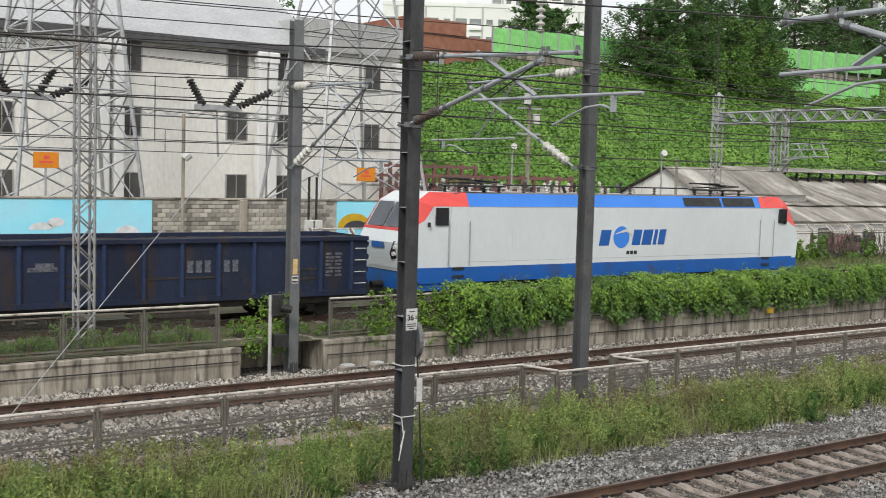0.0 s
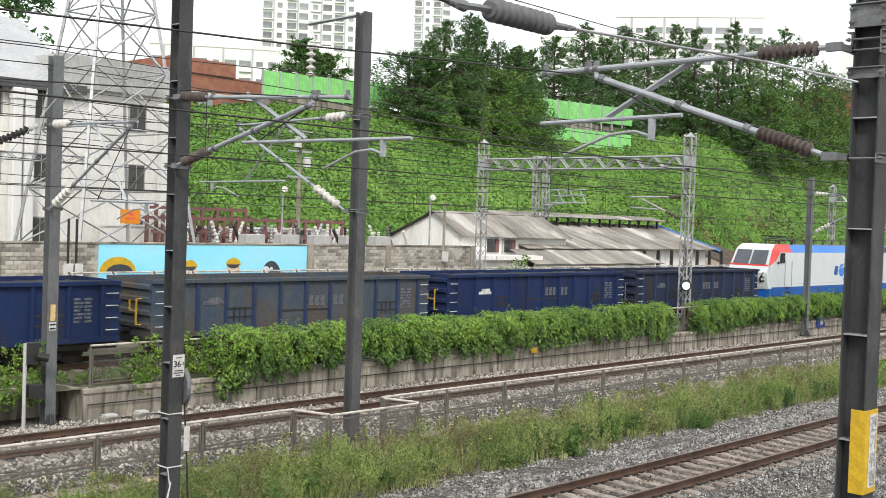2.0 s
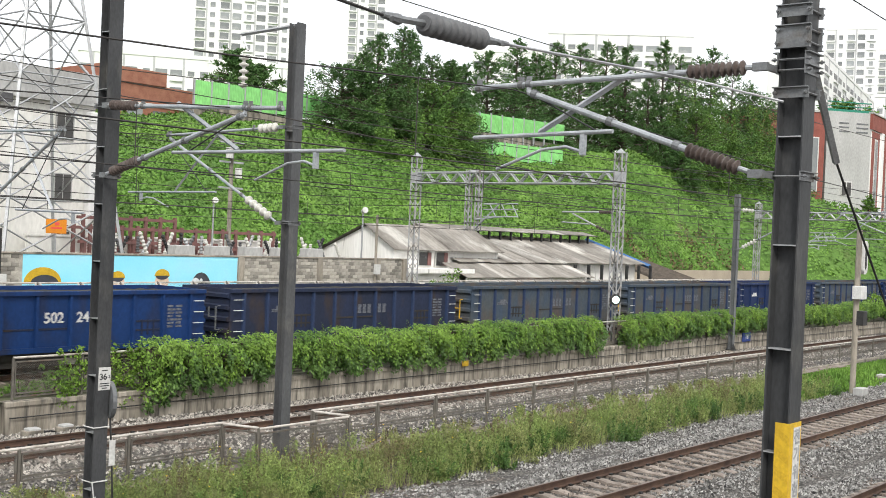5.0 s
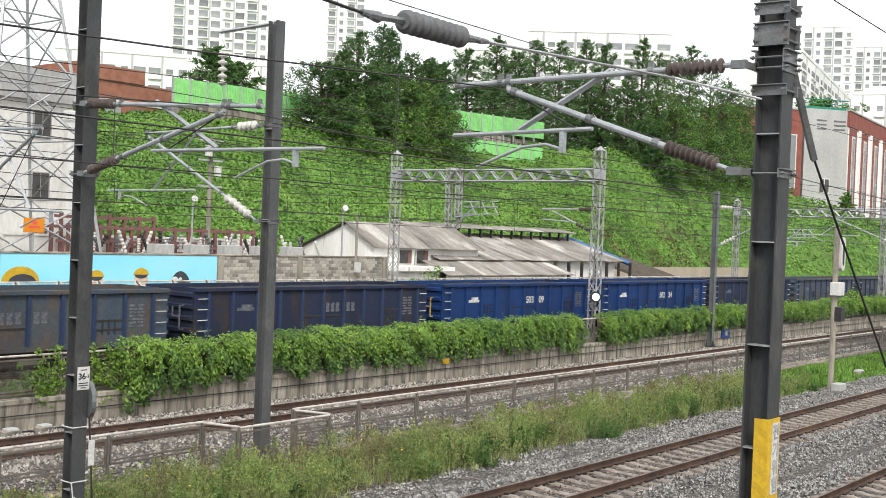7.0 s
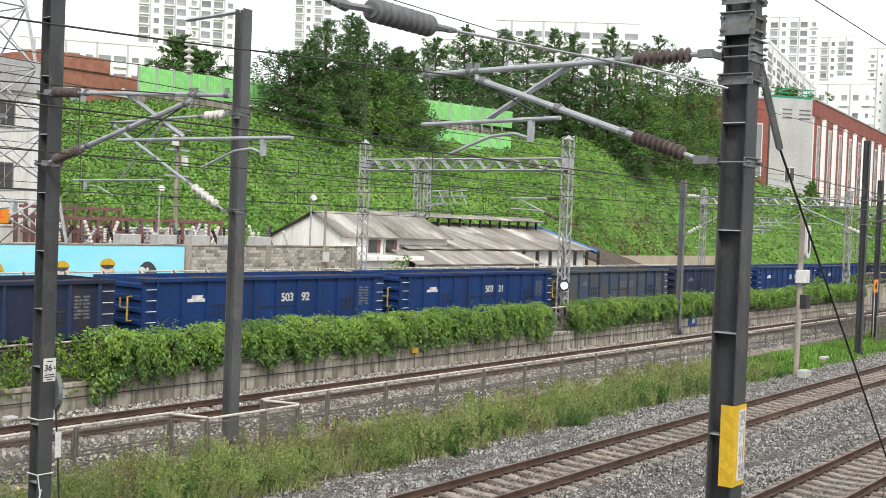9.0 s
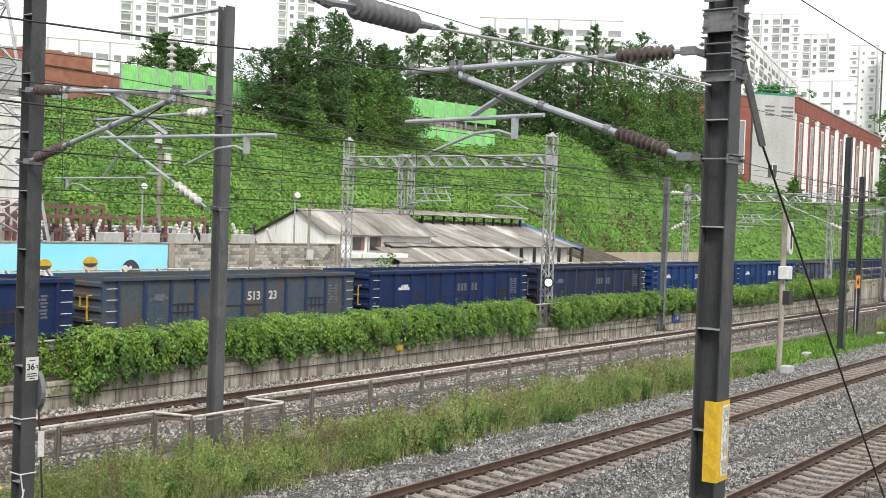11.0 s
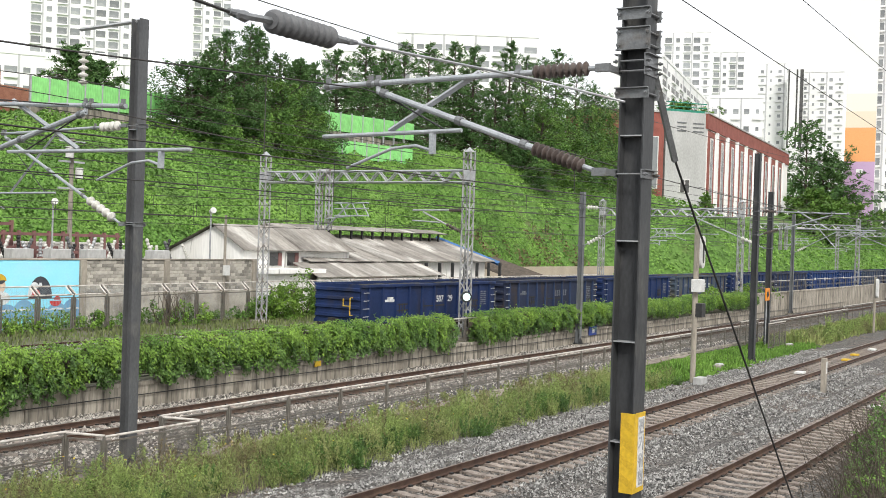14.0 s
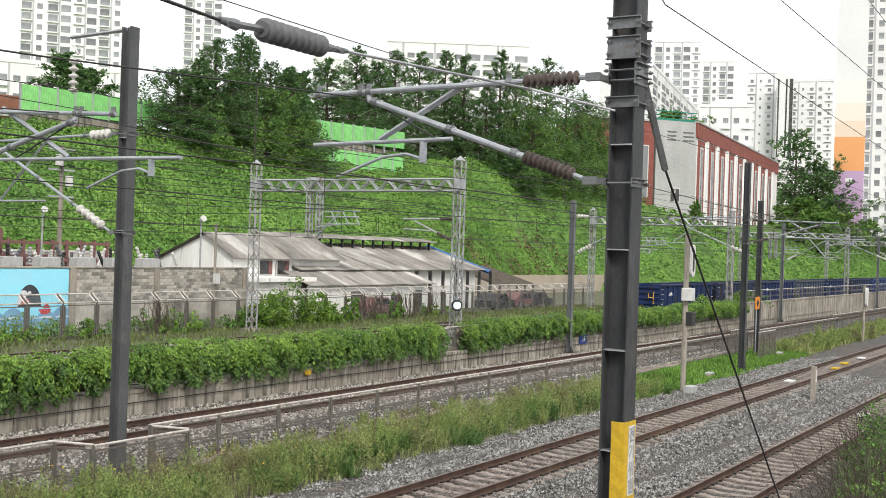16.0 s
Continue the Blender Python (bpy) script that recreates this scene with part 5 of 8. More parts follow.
part("clevis", Shape().tube([P[2], P[2] + (P[1] - P[2]) * 0.08], 0.028, 6).tube([P[2] + Vector((0.06, 0, 0.005)), P[2] + Vector((0.2, 0, 0.012))], [0.04, 0.026], 8).tube([P[2] + Vector((0.22, -0.05, 0.0)), P[2] + Vector((0.22, 0.05, 0.02))], 0.024, 8).tube([P[2] + Vector((0.2, 0, 0.012)), P[2] + Vector((0.36, 0, 0.02))], [0.03, 0.02], 8), M_CLAMP, ai)
part("anchor_rod", Shape().tube([P[2] + (P[1] - P[2]) * 0.08, P[1], P[0]], 0.014, 6), M_GALV, ai)
part("line_end", Shape().tube([P[4], P[5]], 0.012, 6), M_WIRE, ai)
guy = thing("guy_rod", "grey steel guy strut running from pole to ground", "guy rod")
part("turnbuckle_plate", Shape().bar((12.15, 4.85, 7.55), (12.95, 4.85, 6.55), 0.065), M_CLAMP, guy)
part("rod", Shape().tube([(12.9, 4.85, 6.6), (21.0, 4.85, -0.4)], 0.015, 8), M_DARKST, guy)

gw = wire([(14.75, 28.15, 8.4), (5.7, 24.2, -0.35)], 0.011, 0.05, "pale guy wire from a pole to the ground")
gw.data.materials[0] = M_GALV

# ---- small lineside things ----
sg = thing("trackside_signal", "small dark shunting signal on a pale post", "signal", at=pose(13.95, 27.95, -0.4))
part("post", Shape().tube([(0, 0, 0), (0, 0, 2.3)], 0.05, 10), M_PLASTER_G, sg, "pale grey post")
part("head", Shape().box(0.02, 0.34, -0.12, 0.1, 1.75, 2.32, 0.02), M_DARKST, sg)
part("hood", Shape().tube([(0.28, -0.1, 1.95), (0.55, -0.22, 1.9)], 0.11, 10), M_DARKST, sg)
part("relay_box", Shape().box(0.1, 0.5, -0.12, 0.12, 0.85, 1.2, 0.02), M_DARKST, sg)
rp = thing("signal_post", "pale post with relay boxes and an oval marker lamp", "signal", at=pose(47.5, 16.65, -0.4))
part("post", Shape().tube([(0, 0, 0), (0, 0, 6.9)], 0.12, 12), M_CONC, rp)
part("relay_box", Shape().box(-0.3, 0.35, -0.3, 0.1, 4.0, 4.55, 0.02), M_SIGNW, rp)
part("relay_box", Shape().box(-0.1, 0.4, -0.35, 0.0, 2.9, 3.5, 0.02), M_DARKST, rp)
s = Shape()
ring = [(0.26 * math.cos(q) , 5.75 + 0.26 * math.sin(q) + (0.45 if math.sin(q) > 0 else -0.45)) for q in (2 * math.pi * k / 20 for k in range(20))]
part("oval_lamp", s.prism([(u + 0.32, v) for u, v in ring], "y", -0.2, -0.05), M_SIGNW, rp, "white oval marker")
part("oval_face", Shape().prism([(u * 0.35 + 0.32, 5.75 + (v - 5.75) * 0.7) for u, v in ring], "y", -0.215, -0.2), M_DARKST, rp)
part("base_box", Shape().box(-0.5, 0.2, -0.6, -0.2, 0, 0.3, 0.02), M_PLASTER_G, rp)
ov = thing("signal_post", "distant post with a white oval marker lamp", "signal", at=pose(88.0, 17.0, -0.4))
part("post", Shape().tube([(0, 0, 0), (0, 0, 4.2)], 0.09, 10), M_CONC, ov)
part("oval_lamp", Shape().prism([(u, v - 2.4) for u, v in ring], "y", -0.25, -0.1), M_SIGNW, ov)
mk = thing("track_marker", "short concrete marker post between two tracks", "marker post", at=pose(48.1, 11.2, -0.45))
part("post", Shape().box(-0.14, 0.14, -0.1, 0.1, 0, 1.55, 0.02), M_CONC, mk)
part("plate", Shape().box(-0.1, 0.1, -0.11, -0.1, 0.9, 1.4), M_SIGNW, mk)
for x, y, w in ((16.2, 27.5, 0.26), (17.2, 27.5, 0.24), (54.0, 17.6, 0.4), (69.5, 18.3, 0.4)):
    pm = thing("cable_box", "small grey trackside cable box on the ballast", "cable box", "trackside boxes", at=pose(x, y, -0.35))
    part("case", Shape().box(-w, w, -0.16, 0.16, 0, 0.16, 0.02), M_CONC, pm)
    part("lid", Shape().box(-w * 0.7, w * 0.7, -0.14, 0.14, 0.16, 0.22, 0.02), M_PLASTER_G, pm)
    part("conduit", Shape().tube([(w, 0, 0.08), (w + 0.35, 0.05, 0.06), (w + 0.5, 0.05, 0.0)], 0.03, 6), M_DARKST, pm)
s18 = thing("wall_sign", "blue number sign fixed to the concrete wall", "sign", at=pose(62.6, WALL_Y - 0.08, 0.05))
part("board", Shape().box(-0.55, 0.55, -0.02, 0.02, -0.02, 0.52), M_SIGNB, s18)
words("18", 0.42, M_SIGNW, s18, pose(0, -0.03, 0.25, 90, 0, 0))
ys = thing("warning_sign", "yellow diamond-patterned warning sign on a pole", "sign", at=pose(67.6, 19.2, 2.5))
part("board", Shape().box(-0.4, 0.4, -0.02, 0.02, 0, 0.75), M_ORANGE, ys)
part("symbol", Shape().prism([(0, 0.12), (0.25, 0.37), (0, 0.62), (-0.25, 0.37)], "y", -0.028, -0.021), M_INK, ys)
part("post", Shape().tube([(0, 0.05, -2.9), (0, 0.05, 0.7)], 0.035, 8), M_GALV, ys)
yt = thing("wall_tag", "small yellow tag on the concrete wall", "sign", at=pose(35.9, WALL_Y - 0.06, 0.32))
part("tag", Shape().box(-0.2, 0.2, -0.01, 0.01, -0.1, 0.12), M_YEL, yt)
railing(66.0, 69.6, 18.6, -0.4, 1.6, 1.2, "grey steel cage fence round a pole", foot=0.1)
railing(66.0, 69.6, 20.3, -0.4, 1.6, 1.2, "grey steel cage fence round a pole", foot=0.1)
# Hazard stripes and the plate's faded characters on the near pole.
for k in range(4):
    z = 2.75 + k * 0.21
    part("stripe", Shape().add([(-0.168, -0.164, z), (-0.168, -0.002, z + 0.11), (-0.168, -0.002, z + 0.2), (-0.168, -0.164, z + 0.09)], [(0, 1, 2, 3)]), M_OCHRE, hz)
for k, ch in enumerate("전기위험"):
    words(ch, 0.185, M_GALV, near, pose(0.03, -0.174, 3.46 + 0.4 - k * 0.195, 90, 0, 0), "sign_character", "grey warning character")
hook = part("lashing", Shape().tube([(-0.16, -0.155, 2.9), (0.16, -0.155, 2.9), (0.16, 0.155, 2.9), (-0.16, 0.155, 2.9), (-0.16, -0.155, 2.9)], 0.01, 5), M_SIGNW, near, "pale tie wire")
for z in (1.35, 2.3):
    part("lashing", Shape().tube([(-0.15, -0.15, z), (0.15, -0.15, z), (0.15, 0.15, z), (-0.15, 0.15, z), (-0.15, -0.15, z)], 0.012, 5), M_SIGNW, p36, "pale tie wire")
part("hanging_cord", Shape().tube([(-0.15, -0.16, 1.35), (-0.1, -0.17, 1.0), (-0.16, -0.17, 0.8), (-0.08, -0.17, 1.1), (-0.2, -0.18, 0.55)], 0.012, 5), M_SIGNW, p36)
part("cable_reel", Shape().tube([(0.2, 0.0, 2.75), (0.27, -0.02, 2.75)], 0.33, 18), M_POLE_L, p36, "grey round disc on the pole")
part("cable", Shape().tube([(0.2, -0.1, 2.5), (0.26, -0.12, 1.6), (0.35, -0.14, 0.0)], 0.018, 5), M_DARKST, p36)
part("tag", Shape().box(0.18, 0.3, -0.15, -0.14, 1.6, 2.05), M_SIGNW, p36)

for x, y, w, m, lab in ((53.1, 13.45, 0.34, M_SIGNW, "white flat transponder box between the rails"), (69.4, 13.45, 0.34, M_SIGNW, "white flat transponder box between the rails"),
                        (61.5, 13.2, 0.3, M_OCHRE, "worn yellow transponder plate between the rails"), (65.0, 13.5, 0.3, M_OCHRE, "worn yellow transponder plate between the rails"), (43.5, 8.3, 0.3, M_SIGNW, "white flat transponder box between the rails")):
    t = thing("transponder", lab, "transponder", "track transponders", at=pose(x, y, -0.17))
    part("case", Shape().box(-w, w, -0.2, 0.2, 0, 0.09, 0.02), m, t)
    part("bracket", Shape().box(-w - 0.08, w + 0.08, -0.05, 0.05, -0.02, 0.012), M_DARKST, t)
# ---- tall mesh fence and the mural wall beyond the raised tracks ----
tf = thing("security_fence", "tall steel mesh fence with cranked tops beside the terrace", "fence", kind="structure", at=pose(0, 44.4, TERRACE))
post = Shape().prism([(-0.035, -0.1), (0.035, -0.1), (0.035, 1.85), (0.52, 2.22), (0.47, 2.27), (-0.035, 1.88)], "x", -0.035, 0.035).mesh("post", M_FENCE)
n_bay, BAY = 36, 2.1
for k in range(n_bay + 1):
    part("post", post, None, tf, at=pose(24.3 + k * BAY, 0, 0))
lo, up_, net = Shape(), Shape(), Shape()
for z in (0.15, 1.68):
    lo.box(0.1, BAY - 0.1, -0.025, 0.025, z - 0.025, z + 0.025)
for q in (0.12, BAY - 0.12):
    lo.box(q - 0.035, q + 0.035, -0.024, 0.024, 0.13, 1.7)
    up_.bar((q, 0.0, 1.84), (q, 0.45, 2.2), 0.06)
up_.tube([(0.04, 0.0, 1.82), (BAY - 0.04, 0.0, 1.82)], 0.042, 6).tube([(0.04, 0.47, 2.22), (BAY - 0.04, 0.47, 2.22)], 0.042, 6)
for k in range(22):
    q = 0.16 + k * (BAY - 0.32) / 21
    net.tube([(q, 0, 0.15), (q, 0, 1.68)], 0.0055, 3, False).tube([(q, 0, 1.82), (q, 0.47, 2.22)], 0.005, 3, False)
lo, up_, net = lo.mesh("panel_frame", M_FENCE), up_.mesh("cranked_top", M_RAILC), net.mesh("wire_mesh", M_GALV)
for k in range(n_bay):
    f = part("panel_frame", lo, None, tf, at=pose(24.3 + k * BAY, 0, 0))
    part("cranked_top", up_, None, f)
    part("wire_mesh", net, None, f)

MURAL_Y, MURAL_TOP = 47.0, 3.9
mw = thing("wall_mural", "block wall with light blue painted stretches", "wall", kind="structure")
part("wall_core", Shape().box(-30, 53.2, MURAL_Y + 0.02, MURAL_Y + 0.22, 0.2, MURAL_TOP - 0.02), M_BLOCK, mw, "grey mortared core")
part("coping", Shape().box(-30, 53.3, MURAL_Y - 0.06, MURAL_Y + 0.28, MURAL_TOP - 0.02, MURAL_TOP + 0.06, 0.015), M_CONC, mw)
for x0, x1 in ((-30, 17.7), (26.9, 39.35)):
    part("painted_render", Shape().box(x0, x1, MURAL_Y - 0.02, MURAL_Y + 0.02, 0.35, MURAL_TOP - 0.04), M_MURAL, mw, "light blue mural ground")
for x in (22.0, 39.6, 45.5, 50.4, 52.9):
    part("pier", Shape().box(x - 0.2, x + 0.2, MURAL_Y - 0.1, MURAL_Y + 0.02, 0.2, MURAL_TOP - 0.03, 0.02), M_CONC, mw)
mp_dark, mp_white, mp_skin, mp_blue, mp_red = mat("mural_dark_grey", (0.06, 0.065, 0.08), bump=0), mat("mural_white", (0.75, 0.78, 0.8), bump=0), mat("mural_beige", (0.72, 0.55, 0.42), bump=0), mat("mural_mid_blue", (0.14, 0.30, 0.52), (0.2, 0.42, 0.62), 1, bump=0), mat("mural_red", (0.62, 0.06, 0.06), bump=0)


def blob(x, z, rx, rz, m, depth, lo=0.0, hi=1.0, name="painted_shape"):
    q = [2 * math.pi * (lo + (hi - lo) * k / 18) for k in range(19 if hi - lo < 1 else 18)]
    y = MURAL_Y - 0.02 - 0.004 * depth
    part(name, Shape().prism([(x + rx * math.cos(a), z + rz * math.sin(a)) for a in q], "y", y - 0.003, y), m, mw)


for x, z, rx, rz, m, d, lo, hi in (
        (27.9, 2.55, 0.95, 0.72, M_YEL, 1, 0, 0.5), (28.0, 2.5, 0.72, 0.42, mp_dark, 2, 0, 0.5),
        (31.9, 2.55, 0.4, 0.4, mp_skin, 1, 0, 1), (31.9, 2.75, 0.42, 0.35, M_YEL, 2, 0, 0.5), (31.9, 2.78, 0.36, 0.2, mp_dark, 3, 0.5, 1.0), (31.9, 2.0, 0.55, 0.35, mp_white, 2, 0, 1),
        (34.5, 2.6, 0.42, 0.42, mp_skin, 1, 0, 1), (34.5, 2.85, 0.46, 0.36, M_YEL, 2, 0, 0.5), (34.5, 2.88, 0.4, 0.2, mp_dark, 3, 0.5, 1.0), (34.6, 2.0, 0.6, 0.35, mp_white, 2, 0, 1),
        (36.95, 1.95, 0.72, 1.1, mp_dark, 1, 0.0, 0.5), (36.6, 2.15, 0.38, 0.62, mp_white, 2, 0.12, 0.55), (36.95, 2.62, 0.1, 0.12, mp_white, 3, 0, 1), (36.7, 2.0, 0.28, 0.4, mp_red, 3, 0.05, 0.5),
        (37.9, 1.8, 0.36, 0.28, mp_red, 4, 0.5, 1.0), (38.0, 1.85, 0.2, 0.2, mp_red, 4, 0.0, 0.5), (5.0, 2.2, 0.5, 0.45, mp_skin, 1, 0, 1), (13.0, 2.6, 0.5, 0.3, mp_white, 1, 0, 0.5), (16.6, 2.3, 0.6, 0.45, mp_white, 1, 0, 0.5), (13.6, 2.9, 0.35, 0.2, mp_white, 1, 0, 1), (10.2, 2.6, 0.4, 0.35, M_YEL, 1, 0, 0.5), (10.2, 2.35, 0.4, 0.35, mp_dark, 2, 0, 1)):
    blob(x, z, rx, rz, m, d, lo, hi)
for k in range(9):
    blob(31.0 + k * 1.0, 0.95, 0.75, 0.55 + 0.2 * (k % 3), mp_blue, 1 + k % 2, 0, 0.5)
    blob(31.0 + k * 1.0, 1.2, 0.6, 0.25, mp_white, 3, 0.1, 0.4)

# ---- substation building ----
sb = thing("substation_building", "large aged white plaster building with grey roof", "building", at=pose(0, 60.0, 0))
part("wall", Shape().box(-14, 38.7, 0, 16, 0, 12.4), M_PLASTER, sb)
part("roof", Shape().add([(-14.5, -0.5, 12.45), (33, -0.5, 12.45), (33, 8, 17.2), (-14.5, 8, 17.2), (33, 16, 12.45), (-14.5, 16, 12.45)], [(0, 1, 2, 3), (3, 2, 4, 5), (0, 3, 5), (1, 4, 2), (0, 5, 4, 1)]), M_ROOFG, sb, "grey pitched metal roof")
part("eave", Shape().box(-14.5, 33.0, -0.62, -0.4, 12.0, 12.5), mat("dark_eave", (0.10, 0.10, 0.105), bump=0.05), sb)
part("parapet", Shape().box(31.5, 39.0, -0.25, 10, 12.75, 14.3).box(31.2, 39.2, -0.45, 10.2, 12.4, 12.75), M_PLASTER_G, sb, "beige concrete parapet")
part("bay", Shape().box(31.5, 38.9, -0.12, 0.0, 0, 11.6), M_PLASTER, sb)
for x in (19.7, 20.5, 28.9, 29.6, 38.3):
    part("downpipe", Shape().box(x - 0.28, x + 0.28, -0.72, -0.14, 0.5, 11.6, 0.06).box(x - 0.34, x + 0.34, -0.8, -0.1, 11.4, 12.0, 0.06), M_TOWER, sb, "broad white duct")


def pane_window(parent, x, y, z, w, h, m=None):
    f = part("window", Shape().box(x - w / 2 - 0.06, x + w / 2 + 0.06, y - 0.05, y + 0.02, z - h / 2 - 0.06, z + h / 2 + 0.06), M_PLASTER_G, parent)
    for q in (-1, 1):
        part("pane", Shape().box(x + q * w / 4 - w / 4 + 0.03, x + q * w / 4 + w / 4 - 0.03, y - 0.07, y - 0.051, z - h / 2, z + h / 2), m or M_WINDARK, f)


for x, zs, w in ((21.3, (11.2, 7.7, 4.1), 1.2), (27.6, (11.3, 7.7, 4.1), 1.25), (30.6, (11.3, 7.7, 4.1), 0.95), (36.6, (11.0, 7.4, 4.0), 1.1), (14.6, (7.6, 4.1), 1.1), (8.0, (7.6, 4.1), 1.1)):
    for z in zs:
        pane_window(sb, x, -0.13 if x > 31.5 else 0.0, z, w, 1.55)

# ---- pylons and yard gear ----
def pylon(x, y, wb, wt, z0, z1, label):
    p = thing("pylon", label, "pylon", "lattice pylons", at=pose(x, y, 0))
    br = Shape()
    n = 7
    for i in range(4):
        sx, sy = ((-1, -1), (1, -1), (1, 1), (-1, 1))[i]
        tx, ty = ((-1, -1), (1, -1), (1, 1), (-1, 1))[(i + 1) % 4]
        at = lambda u, a, b: Vector((a * (wb + (wt - wb) * u) / 2, b * (wb + (wt - wb) * u) / 2, z0 + (z1 - z0) * u))
        part("leg", Shape().tube([at(0, sx, sy), at(1, sx, sy)], 0.10, 4), M_GALV, p)
        for k in range(n):
            u, v = k / n, (k + 1) / n
            br.tube([at(u, sx, sy), at(v, tx, ty)], 0.05, 4, False)
            br.tube([at(u, tx, ty), at(v, sx, sy)], 0.05, 4, False)
            br.tube([at(v, sx, sy), at(v, tx, ty)], 0.045, 4, False)
    part("bracing", br, M_GALV, p)["kind"] = "stuff"
    return p


pylon(31.0, 53.5, 7.6, 1.6, 0.3, 22.0, "tall pale lattice pylon before a white building")
pylon(15.8, 53.5, 6.4, 2.4, 0.3, 20.0, "pale lattice pylon before a white building")
beam = thing("yard_beam", "slender lattice beam between two pylons", "beam", at=pose(0, 52, 7.9))
s = Shape()
lattice(s, (17.5, 0, 0), (29.0, 0, 0), 0.35, 0.6, 0.035, 0.02)
part("truss", s, M_GALV, beam)
for x0 in (22.7, 13.6):
    t = thing("bushing_insulator", "three dark ribbed bushings with white caps on a bracket", "insulator", "bushing insulators", at=pose(x0, 51.7, 8.25))
    part("bracket", Shape().box(-1.1, 1.3, -0.15, 0.15, -0.12, 0.12).bar((0, 0, -0.1), (0.2, 0.2, -2.4), 0.08), M_GALV, t)
    for dx, tx in ((-0.7, -1.5), (0.5, 1.2), (1.1, 2.9)):
        q = Vector((tx, -0.2, 1.25 if tx < 2 else 0.95))
        part("bushing", insulator((dx, 0, 0.05), q, 0.2, 9, 0.6), M_DARKST, t)
        part("cap", insulator(q, q + (q - Vector((dx, 0, 0.05))) * 0.22, 0.16, 2, 0.7), M_INSW, t)
for x, z, y in ((14.2, 5.45, 50.6), (30.2, 5.15, 49.8)):
    t = thing("danger_board", "orange danger board on a pylon leg", "sign", "danger boards", at=pose(x, y, z))
    part("board", Shape().box(-0.55, 0.55, -0.02, 0.02, -0.35, 0.35), M_ORANGE, t)
    part("faded_text", Shape().box(-0.3, 0.3, -0.028, -0.021, -0.12, -0.04).box(-0.1, 0.15, -0.028, -0.021, 0.05, 0.2), M_RED, t)
    part("post", Shape().tube([(0, 0.06, -5.0), (0, 0.06, 0.3)], 0.05, 6), M_GALV, t)
for k in range(34):
    x = 37.0 + k * 0.52
    t = thing("yard_insulator", "grey post insulator on a steel stand in the yard", "insulator", "yard insulators", at=pose(x, 54.0 + 1.2 * (k % 3), 0.4))
    part("stand", Shape().box(-0.06, 0.06, -0.06, 0.06, 0, 3.3), M_GALV, t)
    part("post_insulator", insulator((0, 0, 3.3), (0.55 * ((k * 5) % 3 - 1), 0, 4.15 + 0.3 * ((k * 5) % 4) / 2), 0.12, 6, 0.7), (M_INSG, M_INSW, M_DARKST, M_GALV, M_INSW)[(k * 7) % 5], t)
    part("terminal", Shape().box(-0.16, 0.16, -0.1, 0.1, 3.18, 3.34), (M_DARKST, M_REDEQ, M_PLASTER_G)[(k * 5) % 3], t)
for k, (x0, x1, z) in enumerate(((36, 46, 4.2), (40, 53, 3.9), (36, 52, 5.0), (37, 44, 5.6))):
    t = thing("yard_rack", "red-brown steel rack in the substation yard", "rack", "yard racks", at=pose(0, 57 + k * 0.6, 0))
    part("beam", Shape().box(x0, x1, -0.1, 0.1, z, z + 0.18), M_REDEQ, t)
    pm = Shape().box(-0.09, 0.09, -0.09, 0.09, 0.3, z + 0.3).mesh("leg", M_REDEQ)
    for q in np.arange(x0 + 0.4, x1, 1.1):
        part("leg", pm, None, t, at=pose(q, 0, 0))
yw = thing("wall_yard", "pale plastered wall behind the substation yard", "wall", kind="structure")
part("wall_panel", Shape().box(34.0, 53.0, 59.0, 59.25, 0.2, 4.5).box(33.9, 53.1, 58.92, 59.33, 4.5, 4.62), M_PLASTER, yw)
for k in range(5):
    t = thing("transformer_box", "pale grey equipment cabinet in the yard", "cabinet", "yard cabinets", at=pose(40.5 + 2.6 * k, 53.4, 0.4))
    part("case", Shape().box(-0.7, 0.7, -0.4, 0.4, 2.4, 3.9, 0.03).box(-0.6, 0.6, -0.3, 0.3, 0, 2.4), M_PLASTER_G, t)


def lamp_post(x, y, h, label):
    t = thing("lamp_post", label, "lamp post", "lamp posts", at=pose(x, y, 0.4))
    part("pole", Shape().tube([(0, 0, 0), (0, 0, h)], [0.07, 0.05], 8), M_GALV, t)
    part("lamp_head", Shape().tube([(0, 0, h), (-0.1, -0.3, h + 0.1)], [0.14, 0.2], 10), M_SIGNW, t)


lamp_post(44.0, 55.0, 6.6, "slim grey yard floodlight post")
lamp_post(50.4, 48.4, 6.4, "slim grey floodlight post beside the shed")
up = thing("utility_pole", "grey utility pole with transformers and crossarms", "utility pole", at=pose(47.9, 58.2, 0.4))
part("pole", Shape().tube([(0, 0, 0), (0, 0, 10.9)], [0.17, 0.13], 10), M_CONC, up)
for z in (10.6, 9.3, 7.6):
    part("crossarm", Shape().box(-1.0, 1.0, -0.06, 0.06, z, z + 0.12), M_GALV, up)
for z, dx in ((9.6, -0.35), (8.3, 0.45)):
    part("transformer", Shape().tube([(dx, -0.2, z), (dx, -0.2, z + 0.7)], 0.25, 10), M_SIGNW, up)
sp = thing("utility_pole", "thin grey pole with small boxes by the block wall", "utility pole", at=pose(49.8, 46.6, 0.4))
part("pole", Shape().tube([(0, 0, 0), (0, 0, 6.2)], 0.08, 8), M_CONC, sp)
part("box", Shape().box(-0.2, 0.2, -0.25, -0.05, 2.6, 3.2), M_SIGNW, sp)
sp = thing("utility_pole", "thin grey pole with meter boxes before the block wall", "utility pole", at=pose(18.9, 46.5, 0.4))
